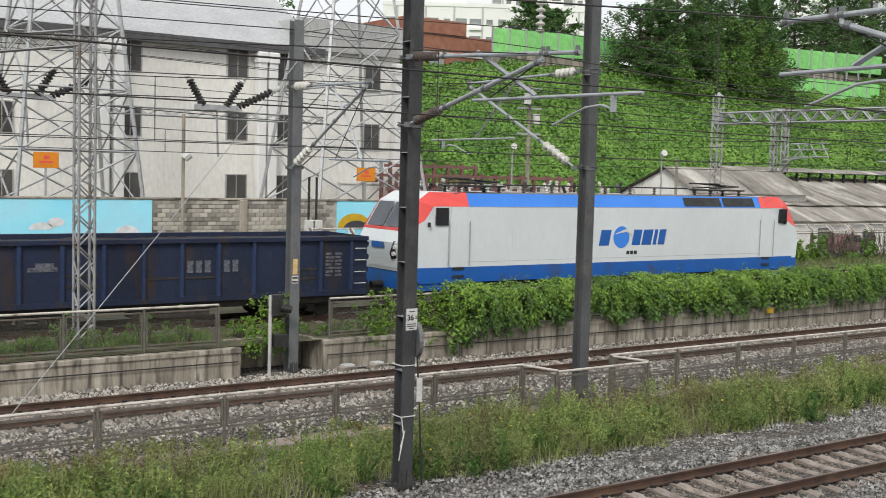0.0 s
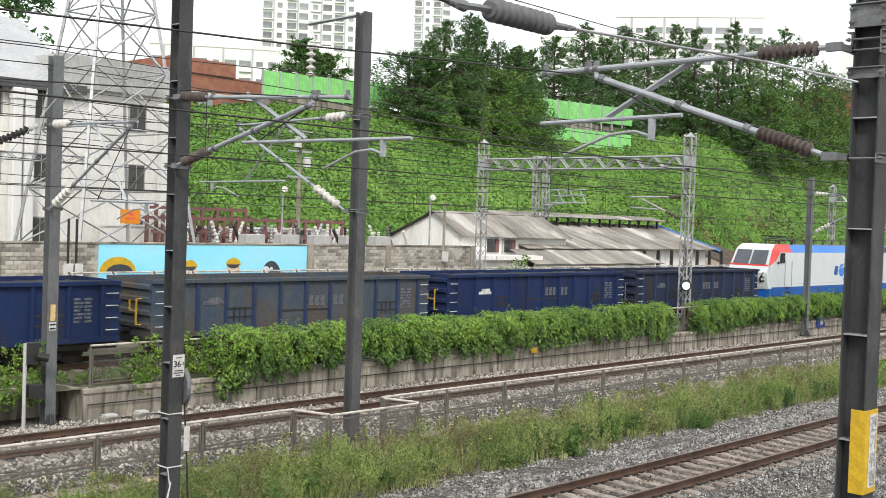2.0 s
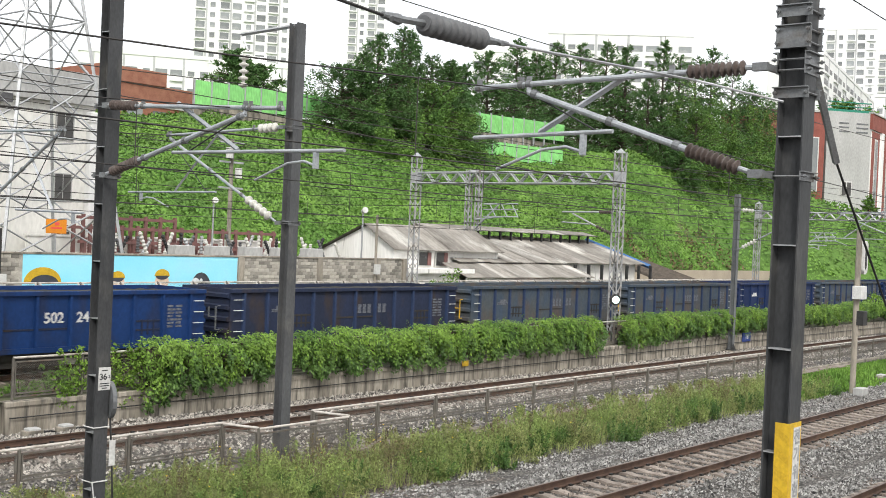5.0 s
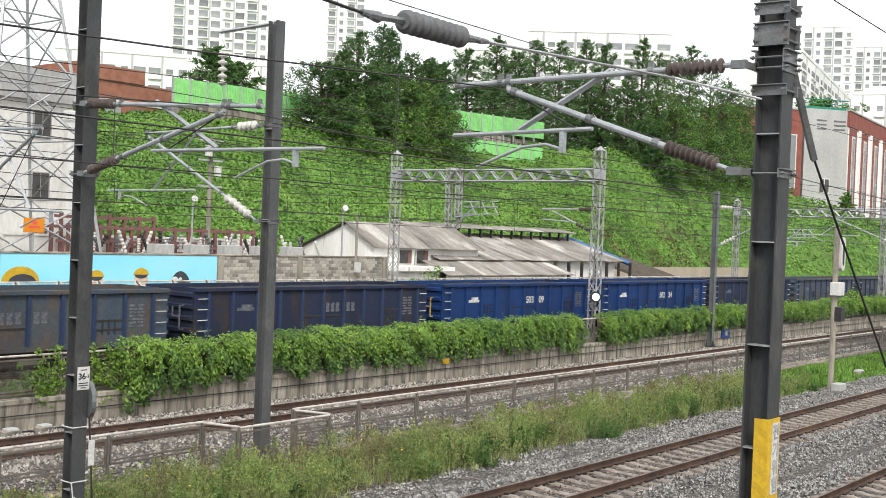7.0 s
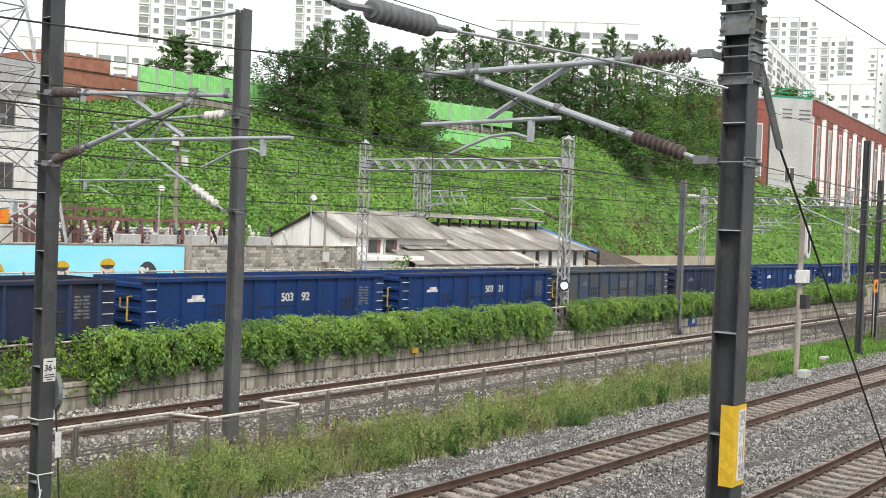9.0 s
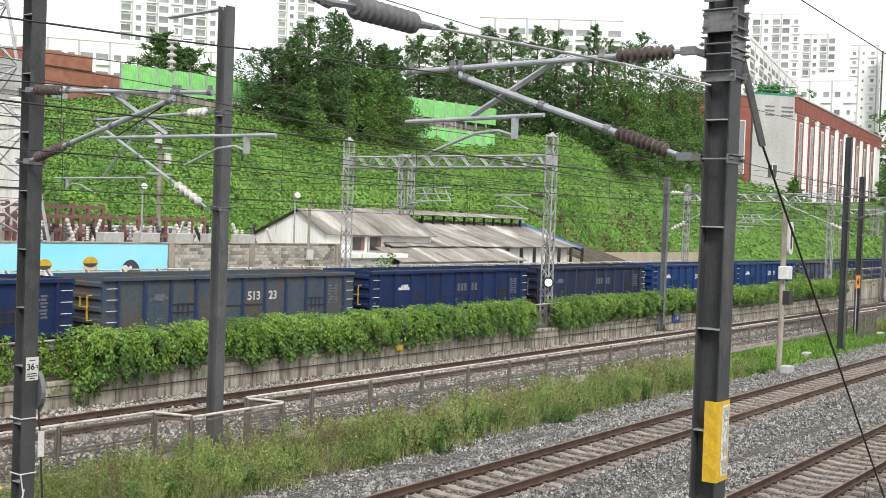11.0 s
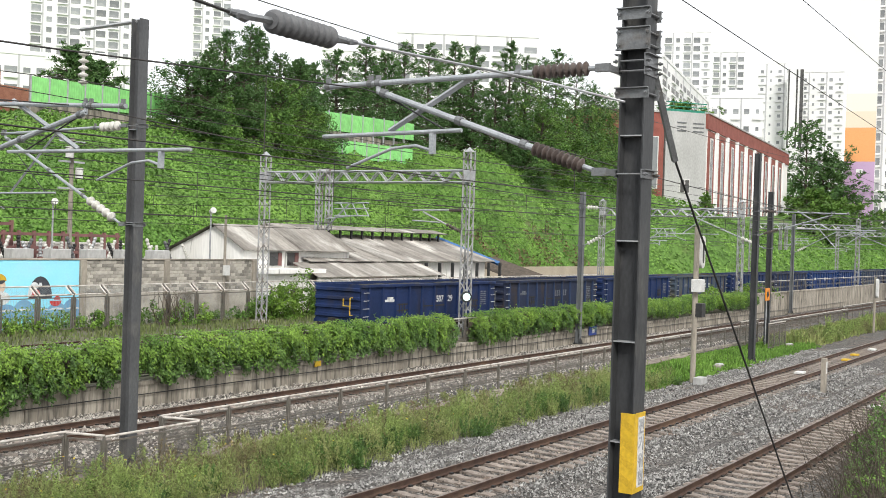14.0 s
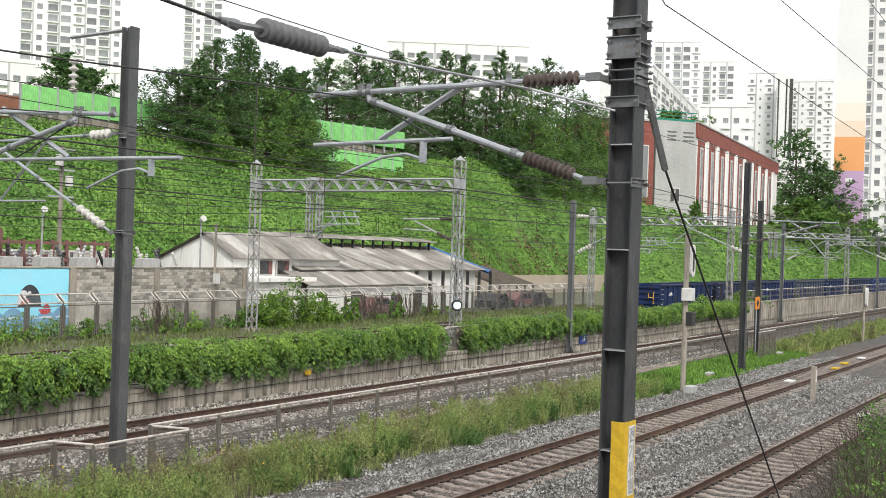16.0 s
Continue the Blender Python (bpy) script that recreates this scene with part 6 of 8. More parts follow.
part("pole", Shape().tube([(0, 0, 0), (0, 0, 7.2)], 0.08, 8), M_CONC, sp)
part("lamp", Shape().tube([(0, -0.1, 5.3), (0.2, -0.2, 5.5)], 0.2, 8), M_SIGNW, sp)
for x in (25.0, 25.4):
    sp = thing("meter_cabinet", "white meter box on a slim post", "meter box", at=pose(x, 46.3, 0.4))
    part("post", Shape().tube([(0, 0, 0), (0, 0, 4.6)], 0.06, 8), M_DARKST, sp)
    part("case", Shape().box(-0.25, 0.25, -0.2, 0.0, 1.9, 2.6, 0.02), M_SIGNW, sp)

# ---- the old shed ----
shed = thing("shed", "old white shed with stained walls and grey sheet roofs", "shed", at=pose(0, 0, 0.4))
part("wall", Shape().add([(54.6, 49.5, 0), (54.6, 56.1, 0), (54.6, 56.1, 3.9), (54.6, 52.0, 5.6), (54.6, 49.5, 4.1), (54.9, 49.5, 0), (54.9, 56.1, 0), (54.9, 56.1, 3.9), (54.9, 52.0, 5.6), (54.9, 49.5, 4.1)],
                         [(0, 1, 2, 3, 4), (9, 8, 7, 6, 5), (0, 5, 6, 1), (1, 6, 7, 2), (2, 7, 8, 3), (3, 8, 9, 4), (4, 9, 5, 0)]), M_SHEDW, shed, "white stained gable wall")
part("wall", Shape().box(54.9, 66, 49.5, 49.75, 0, 4.05).box(66, 86, 49.5, 49.75, 0, 3.55), M_SHEDW, shed, "white stained side wall")
part("wall", Shape().box(66.0, 86, 60.5, 60.75, 0, 3.6), M_SHEDW, shed)


def roof_sheets(x0, x1, y0, z0, y1, z1, wide, parent, wave=0.03, m=None):
    """A pitched roof of corrugated sheets lapped side by side."""
    x = x0
    k = 0
    while x < x1 - 0.05:
        b = min(x + wide, x1)
        n = 10
        vs, fs = [], []
        lift = 0.02 * (k % 2) + 0.03 * RNG.random()
        slip, tilt = 0.22 * RNG.random() ** 2 * (1 if y1 > y0 else -1), 0.05 * RNG.normal()
        for i in range(n + 1):
            q = x + (b + 0.06 - x) * i / n
            zz = wave * (i % 2) + lift
            ya = y0 - slip + tilt * (i / n - 0.5) + 0.03 * RNG.normal()
            vs += [(q, ya, z0 + zz), (q, y1, z1 + zz), (q, y1, z1 + zz - 0.04), (q, ya, z0 + zz - 0.04)]
        for i in range(n):
            o = 4 * i
            fs += [(o, o + 4, o + 5, o + 1), (o + 3, o + 2, o + 6, o + 7), (o, o + 3, o + 7, o + 4), (o + 1, o + 5, o + 6, o + 2)]
        part("roof_sheet", Shape().add(vs, fs), m or M_ROOF, parent)
        x, k = b, k + 1


roof_sheets(54.3, 66.0, 49.1, 4.05, 52.0, 5.7, 1.9, shed)
roof_sheets(54.3, 66.0, 56.5, 3.8, 52.0, 5.7, 1.9, shed)
roof_sheets(60.5, 86.5, 48.9, 3.35, 55.0, 5.25, 1.9, shed)
roof_sheets(60.5, 86.5, 61.0, 3.35, 55.0, 5.25, 1.9, shed)
roof_sheets(63.0, 86.0, 53.7, 5.65, 55.0, 5.95, 2.6, shed)
roof_sheets(63.0, 86.0, 56.3, 5.65, 55.0, 5.95, 2.6, shed)
roof_sheets(59.0, 74.5, 46.6, 2.35, 49.0, 3.25, 1.9, shed)
for k in range(16):
    part("clerestory_post", Shape().box(63.4 + k * 1.45, 63.55 + k * 1.45, 53.9, 54.05, 4.8, 5.66), M_DARKST, shed)
part("verge_board", Shape().bar((86.5, 55.0, 5.3), (86.8, 48.5, 3.2), 0.28), mat("blue_verge_paint", (0.06, 0.16, 0.36), bump=0.02), shed, "blue painted verge board")
part("lean_to_wall", Shape().box(59.3, 74.0, 46.9, 47.1, 0, 2.35).box(53.3, 59.3, 47.6, 47.8, 0, 2.6), M_SHEDW, shed, "white lean-to wall")
part("canopy", Shape().box(53.4, 60.4, 47.2, 49.5, 2.62, 2.9), M_SHEDW, shed, "pale concrete canopy")
for x0, x1 in ((57.1, 58.3), (58.9, 60.05)):
    w = part("window", Shape().box(x0 - 0.07, x1 + 0.07, 49.42, 49.5, 2.98, 4.0), M_SIGNW, shed, "old white framed window")
    part("pane", Shape().box(x0, x1 - 0.4, 49.38, 49.415, 3.05, 3.93), M_WINDARK, w)
    part("shutter", Shape().box(x1 - 0.36, x1, 49.36, 49.415, 3.05, 3.93), M_REDEQ, w, "faded red-brown shutter")
for x0, x1, z0, z1 in ((64.0, 65.4, 0.0, 1.9), (69.0, 70.0, 0.6, 1.6), (72.0, 73.2, 0.0, 1.9), (56.0, 57.0, 0.8, 1.8)):
    part("doorway", Shape().box(x0, x1, 46.84 if x0 > 59 else 47.54, 46.9 if x0 > 59 else 47.6, z0, z1), M_WINDARK, shed, "dark opening in the lean-to wall")
for k in range(7):
    part("open_bay_post", Shape().box(74.5 + 2 * k, 74.7 + 2 * k, 48.2, 48.4, 0, 3.3), M_DARKST, shed)
roof_sheets(86.8, 94.0, 47.5, 2.0, 53.0, 3.6, 1.9, shed, 0.06, M_BARK)
for k in range(5):
    part("lean_to_post", Shape().box(87.2 + 1.6 * k, 87.35 + 1.6 * k, 47.6, 47.75, 0, 2.05), M_DARKST, shed)
part("low_wall", Shape().box(86.0, 150.0, 62.0, 62.3, 0, 2.3), mat("beige_wall", (0.42, 0.36, 0.28), (0.36, 0.31, 0.24), 0.5), shed, "beige yard wall")
for k, (x, m) in enumerate(((66.5, M_REDEQ), (84.5, M_DARKST), (88.8, M_REDEQ), (92.0, M_DARKST))):
    c = thing("parked_car", "parked car behind the mesh fence", "car", "parked cars", at=pose(x, 46.6, 0.45))
    part("body", Shape().prism([(-2.1, 0.3), (2.1, 0.3), (2.15, 0.75), (1.2, 0.9), (0.6, 1.42), (-1.1, 1.42), (-1.7, 0.92), (-2.15, 0.85)], "y", -0.8, 0.8), m, c)
    part("side_glass", Shape().prism([(-1.05, 0.95), (0.95, 0.95), (0.5, 1.34), (-0.95, 1.34)], "y", -0.815, -0.801), M_GLASS, c)
    for q in (-1.3, 1.3):
        part("wheel", Shape().tube([(q, -0.84, 0.32), (q, -0.6, 0.32)], 0.32, 14), M_BLACK, c)

# ---- barrier along the top of the slope ----
bar = thing("noise_barrier", "light green ribbed noise barrier on top of the slope", "noise barrier", kind="structure")
pan = Shape()
for k in range(10):
    pan.box(k * 0.2, k * 0.2 + 0.13, -0.05, 0.02, 0, 1).box(k * 0.2 + 0.13, k * 0.2 + 0.2, -0.02, 0.02, 0, 1)
pan = pan.mesh("barrier_panel", M_BARRIER)
bp = Shape().box(-0.08, 0.08, -0.1, 0.1, -0.6, 1).mesh("barrier_post", M_GALV)


def barrier(p, q, z0a, z0b, h, step=2.04):
    p, q = Vector((*p, 0)), Vector((*q, 0))
    n = max(1, round((q - p).length / step))
    yaw = math.degrees(math.atan2(q.y - p.y, q.x - p.x))
    for k in range(n):
        a = p.lerp(q, k / n)
        z = z0a + (z0b - z0a) * k / n
        for nm, me, hh in (("barrier_panel", pan, h), ("barrier_post", bp, h + 0.15)):
            ob = part(nm, me, None, bar, at=pose(a.x, a.y, z, 0, 0, yaw) @ Matrix.Diagonal(((q - p).length / n / 2.0 if nm == "barrier_panel" else 1.0, 1, hh, 1)))


barrier((69.0, 90.0), (112.0, 87.5), 17.4, 18.2, 2.45)
barrier((104.0, 85.2), (125.0, 83.6), 18.5, 18.8, 2.2)
barrier((104.0, 81.4), (118.0, 79.0), 15.0, 14.9, 2.0)
part("barrier_base", Shape().box(69.0, 112, 89.0, 91.5, 16.0, 17.35), M_CONC, bar, "grey concrete base")
part("barrier_base", Shape().box(104, 125, 84.4, 86.4, 15.0, 18.4), M_CONC, bar, "grey concrete base")

# ---- buildings behind ----
def block(name, x, y, w, z0, z1, yaw, cols, floors, label, depth=14.0, wall=None, win=None, wide=0.55, high=0.45, roof=True, side=False):
    """A block of flats: walls, floor bands, roof house and single windows."""
    t = thing(name, label, "building", "distant buildings", at=pose(x, y, 0, 0, 0, yaw))
    part("wall", Shape().box(-w / 2, w / 2, 0, depth, 0, z1), wall or M_TOWER, t)
    cw, fh = w / cols, (z1 - z0 - 1.2) / floors
    big = Shape().box(-cw * wide / 2, cw * wide / 2, -0.06, 0.04, -fh * high / 2, fh * high / 2).mesh("window", win or M_WINDOW)
    slim = Shape().box(-cw * wide * 0.28, cw * wide * 0.28, -0.06, 0.04, -fh * high * 0.4, fh * high * 0.4).mesh("window", win or M_WINDOW)
    sl = Shape().box(-cw * 0.42, cw * 0.42, -0.5, -0.02, -fh * 0.48, -fh * 0.36).mesh("balcony_slab", wall or M_TOWER)
    for i in range(cols):
        if w > 10 and i % 2:
            x = -w / 2 + cw * i
            part("pilaster", Shape().box(x - cw * 0.07, x + cw * 0.07, -0.12, 0.0, z0 - 6, z1), M_STRIP, t, "grey painted strip")
        for k in range(floors):
            at = pose(-w / 2 + cw * (i + 0.5), 0, z0 + fh * (k + 0.5))
            part("window", slim if i % 3 == 1 else big, None, t, at=at)
            if i % 2 == 0 and w > 10:
                part("balcony_slab", sl, None, t, at=at)
    if roof:
        part("roof_house", Shape().box(-w * 0.2, w * 0.15, 3, 9, z1, z1 + 2.5), wall or M_TOWER, t)
        part("parapet", Shape().box(-w / 2 - 0.1, w / 2 + 0.1, -0.15, 0.15, z1, z1 + 0.8), wall or M_TOWER, t)
    return t


TALL = "white high-rise apartment block far behind the slope"
block("apartment_tower", 210.9, 253.8, 27.5, 30, 95, -39.7, 8, 22, TALL, wide=0.74, high=0.62)
block("apartment_tower", 301.8, 292.1, 14.0, 45, 125, -45.9, 4, 26, TALL, wide=0.7, high=0.6)
SLAB = "white low apartment block above the green barrier"
block("apartment_block", 132.4, 188.1, 26.0, 27, 38.6, -35.1, 9, 3, SLAB, wide=0.8, high=0.35)
block("apartment_block", 148.7, 175.2, 17.5, 27, 38.0, -39.6, 6, 3, SLAB, wide=0.7, high=0.35)
block("apartment_block", 209.4, 154.2, 20.0, 38, 48.5, -53.6, 6, 3, SLAB, wide=0.8, high=0.4)
block("apartment_block", 222.5, 134.5, 33.0, 38, 53.2, -56.0, 9, 4, SLAB, wide=0.8, high=0.4)
block("apartment_block", 338.3, 121.3, 122.0, 30, 55.5, 12.0, 16, 7, "white long apartment block receding beside the trees", wide=0.7, high=0.42, win=M_WINDARK)
block("apartment_tower", 394.4, 144.4, 17.0, 40, 84.4, -69.9, 5, 14, TALL, wide=0.7, high=0.62)
block("apartment_tower", 437.3, 142.7, 12.5, 40, 83.9, -71.9, 4, 14, TALL, wide=0.7, high=0.6)
block("apartment_tower", 385.2, 107.7, 14.5, 32, 69.6, -74.4, 5, 12, TALL, wide=0.35, high=0.35)
block("apartment_tower", 388.7, 94.3, 14.0, 32, 66.5, -76.4, 5, 12, TALL, wide=0.4, high=0.4)
block("apartment_block", 285.9, 91.0, 13.5, 30, 44.8, -72.3, 5, 3, SLAB, wide=0.5, high=0.3)
block("apartment_tower", 306.0, 55.3, 13.0, 12, 96, -79.7, 4, 26, "white high-rise block with many windows", wide=0.72, high=0.6)
ob = thing("painted_tower", "high-rise gable painted peach orange and lilac", "building", at=pose(296.0, 61.95, 0, 0, 0, -77.9))
part("wall", Shape().box(-3.7, 3.7, 0, 14, 0, 94), M_TOWER, ob)
for z0, z1, m, nm in ((12.0, 28.8, M_PURPLE, "lilac band"), (28.8, 37.4, M_ORANGEP, "orange band"), (37.4, 41.5, M_PEACH, "peach band"), (41.5, 46.0, M_PEACH_L, "pale peach band"), (46.0, 52.0, M_CREAM, "cream band")):
    part("painted_band", Shape().box(-3.7, 3.6, -0.06, -0.005, z0, z1), m, ob, nm)
part("faded_mark", Shape().box(-0.8, 0.8, -0.12, -0.065, 26.0, 26.9), M_TOWER, ob)
for x, z, w, d in ((378.5, 100.5, 1.6, 68.3),):
    t = thing("stair_tower", "dark glazed stair tower of an apartment block", "building", "distant buildings", at=pose(x, z, 0, 0, 0, -75))
    part("wall", Shape().box(-2.7, 2.7, 0, 4, 0, d), M_TOWER, t)
    for q, e in ((-2.4, -1.9), (0.2, 0.7), (1.4, 2.5)):
        part("window_strip", Shape().box(q, e, -0.1, -0.01, 40, d - 2.0), M_WINDARK, t)

rb = thing("red_white_building", "long white building with dark red brick strips", "building", at=pose(189.4, 65.3, 0, 0, 0, 6.0))
part("wall", Shape().box(0, 86, 0, 22, 0, 26.4), M_TOWER_B, rb)
part("parapet", Shape().box(-0.2, 86.2, -0.25, 22, 26.4, 29.0), M_BRICKD, rb, "dark red parapet")
part("parapet_cap", Shape().box(-0.3, 86.3, -0.4, 22, 29.0, 29.25), M_PLASTER_G, rb)
for k in range(9):
    x = 1.4 + k * 8.9
    st = part("brick_strip", Shape().box(x - 0.6, x + 4.8, -0.06, 0, 8.5, 26.2), M_BRICKD, rb, "dark red brick strip")
    part("window_strip", Shape().box(x + 1.2, x + 3.4, -0.14, -0.06, 10.5, 25.0), M_SIGNW, st, "white framed window strip")
    part("window_strip", Shape().box(x + 1.5, x + 2.2, -0.18, -0.14, 10.8, 24.7).box(x + 2.4, x + 3.1, -0.18, -0.14, 10.8, 24.7), M_WINDOW, st)
    part("fin", Shape().box(x + 5.6, x + 7.0, -0.35, 0, 6, 26.4), M_TOWER, rb)
for k in range(5):
    part("plinth_panel", Shape().box(2 + k * 8.9, 7.5 + k * 8.9, -0.1, 0, 4.5, 7.8), M_BRICKD, rb)
gb = thing("grey_wing", "grey rendered stair wing with small white windows", "building", at=pose(189.4, 65.3, 0, 0, 0, 142.8))
part("wall", Shape().box(0.0, 8.2, -12, 0.0, 0, 29.0), M_PLASTER_G, gb)
part("guard_rail", Shape().tube([(0, -0.2, 30.6), (8.2, -0.2, 30.6)], 0.1, 6).tube([(0, -0.2, 29.9), (8.2, -0.2, 29.9)], 0.08, 6).box(0, 8.2, -0.3, -0.1, 29.0, 29.4), M_GREENR, gb, "green roof railing")
for k in range(3):
    part("dark_line", Shape().box(0.6, 2.8, 0.0, 0.05, 25.6 + 0.7 * k, 25.85 + 0.7 * k).box(4.2, 6.0, 0.0, 0.05, 25.6 + 0.7 * k, 25.85 + 0.7 * k), M_POLE_L, gb)
for z in (8.0, 16.2):
    f = part("window", Shape().box(3.2, 5.2, 0.0, 0.1, z - 1.3, z + 1.3), M_SIGNW, gb, "white framed window")
    for q in (3.35, 4.3):
        part("pane", Shape().box(q, q + 0.75, 0.1, 0.14, z - 1.1, z + 1.1), M_WINDARK, f)
rw = thing("brick_wing", "dark red brick wing behind the trees", "building", at=pose(182.6, 70.5, 0, 0, 0, 139))
part("wall", Shape().box(0.0, 14, -10, 0, 0, 28.6), M_BRICKD, rw)
part("parapet_cap", Shape().box(-0.1, 14.1, -10, 0.15, 28.6, 28.9), M_PLASTER_G, rw)
for z0, z1 in ((8.0, 10.2), (15.5, 24.5)):
    f = part("window", Shape().box(1.0, 2.6, 0.0, 0.08, z0, z1), M_SIGNW, rw, "tall white framed window")
    part("pane", Shape().box(1.2, 2.4, 0.08, 0.12, z0 + 0.2, z1 - 0.2), M_WINDOW, f)
bk = thing("brick_house", "low red brick house beside the green barrier", "house", at=pose(0, 94, 0))
part("wall", Shape().box(57.5, 73.5, 0, 8, 14, 19.2).box(61, 68.5, -0.2, 8, 19.2, 20.6), M_BRICK, bk)
part("band", Shape().box(57.5, 73.5, -0.1, 0, 17.1, 17.4), M_SIGNW, bk)
for x in (59, 62, 65, 68, 71):
    part("window", Shape().box(x - 0.9, x + 0.9, -0.06, 0.02, 15.3, 16.7), M_WINDOW, bk)

# ---- greenery ----
def vine_surface(x, y):
    """Height of the vine cover: the slope with mounds of growth on it."""
    h = hill(x, y)
    return np.maximum(h + 0.25 + 0.65 * np.clip(fbm(x, y, 0.42, 3), -0.4, 1) + 0.3 * fbm(x, y, 1.1, 5) + 0.34 * fbm(x, y, 1.7, 1) + 0.13 * fbm(x, y, 4.1, 2), h + 0.1 + 0.12 * fbm(x, y, 2.4, 1) ** 2)


def hill_leaves(name, x0, x1, n, size, material, label, power=1.0):
    x = x0 + (x1 - x0) * RNG.random(n) ** power
    foot, edge = hill_foot(x) + 0.5, hill_edge(x)
    y = foot + (edge + 2 - foot) * RNG.random(n)
    keep = fbm(x, y, 0.35, 1.0) + 0.6 * RNG.random(n) > -0.6
    x, y = x[keep], y[keep]
    d = 0.12
    z = vine_surface(x, y)
    nx, ny = (vine_surface(x + d, y) - z) / d, (vine_surface(x, y + d) - z) / d
    nrm = np.stack([-nx, -ny, np.ones(len(x))], 1)
    z = z + 0.12 + 0.18 * RNG.random(len(x)) ** 2
    return stuff(name, leaf_mesh(name, np.stack([x, y, z], 1), size, material, up=0.62, normal=nrm), label, "vines")


hill_leaves("slope_vines", 30, 130, 190000, 0.265, M_LEAF2, "bright green vines covering the steep slope")
hill_leaves("slope_vines", 130, 420, 62000, 0.42, M_LEAF2, "bright green vines covering the far slope")
n = 5000
x, y = 96 + 44 * RNG.random(n), RNG.random(n)
y = hill_foot(x) + 0.3 + 5.0 * y
keep = fbm(x, y, 0.4, 7) + 0.5 * RNG.random(n) > 0.0 + 0.12 * (y - hill_foot(x))
x, y = x[keep], y[keep]
stuff("dry_growth", leaf_mesh("dry_growth", np.stack([x, y, vine_surface(x, y) + 0.35], 1), 0.3, M_DRYLEAF, up=0.5), "withered brown growth at the foot of the slope", "dry plants")


def clumps(cx, cy, cz, radius, per, spread=1.0):
    n = len(cx)
    d = RNG.normal(size=(n, per, 3))
    d /= np.linalg.norm(d, axis=2)[:, :, None]
    d *= (RNG.random((n, per, 1)) ** 0.5) * np.asarray(radius).reshape(-1, 1, 1)
    d[:, :, 2] *= spread
    return (np.stack([cx, cy, cz], 1)[:, None] + d).reshape(-1, 3)


def puffs(cx, cy, cz, radius, per, squash=1.0):
    """Leaves on the outer shell of clumps, with the way that each one faces."""
    n = len(cx)
    d = RNG.normal(size=(n, per, 3))
    d[:, :, 1] -= 0.35
    d[:, :, 2] += 0.35
    d /= np.linalg.norm(d, axis=2)[:, :, None]
    r = np.asarray(radius).reshape(-1, 1, 1) * (0.55 + 0.5 * RNG.random((n, per, 1)))
    off = d * r
    off[:, :, 2] *= squash
    return (np.stack([cx, cy, cz], 1)[:, None] + off).reshape(-1, 3), d.reshape(-1, 3)


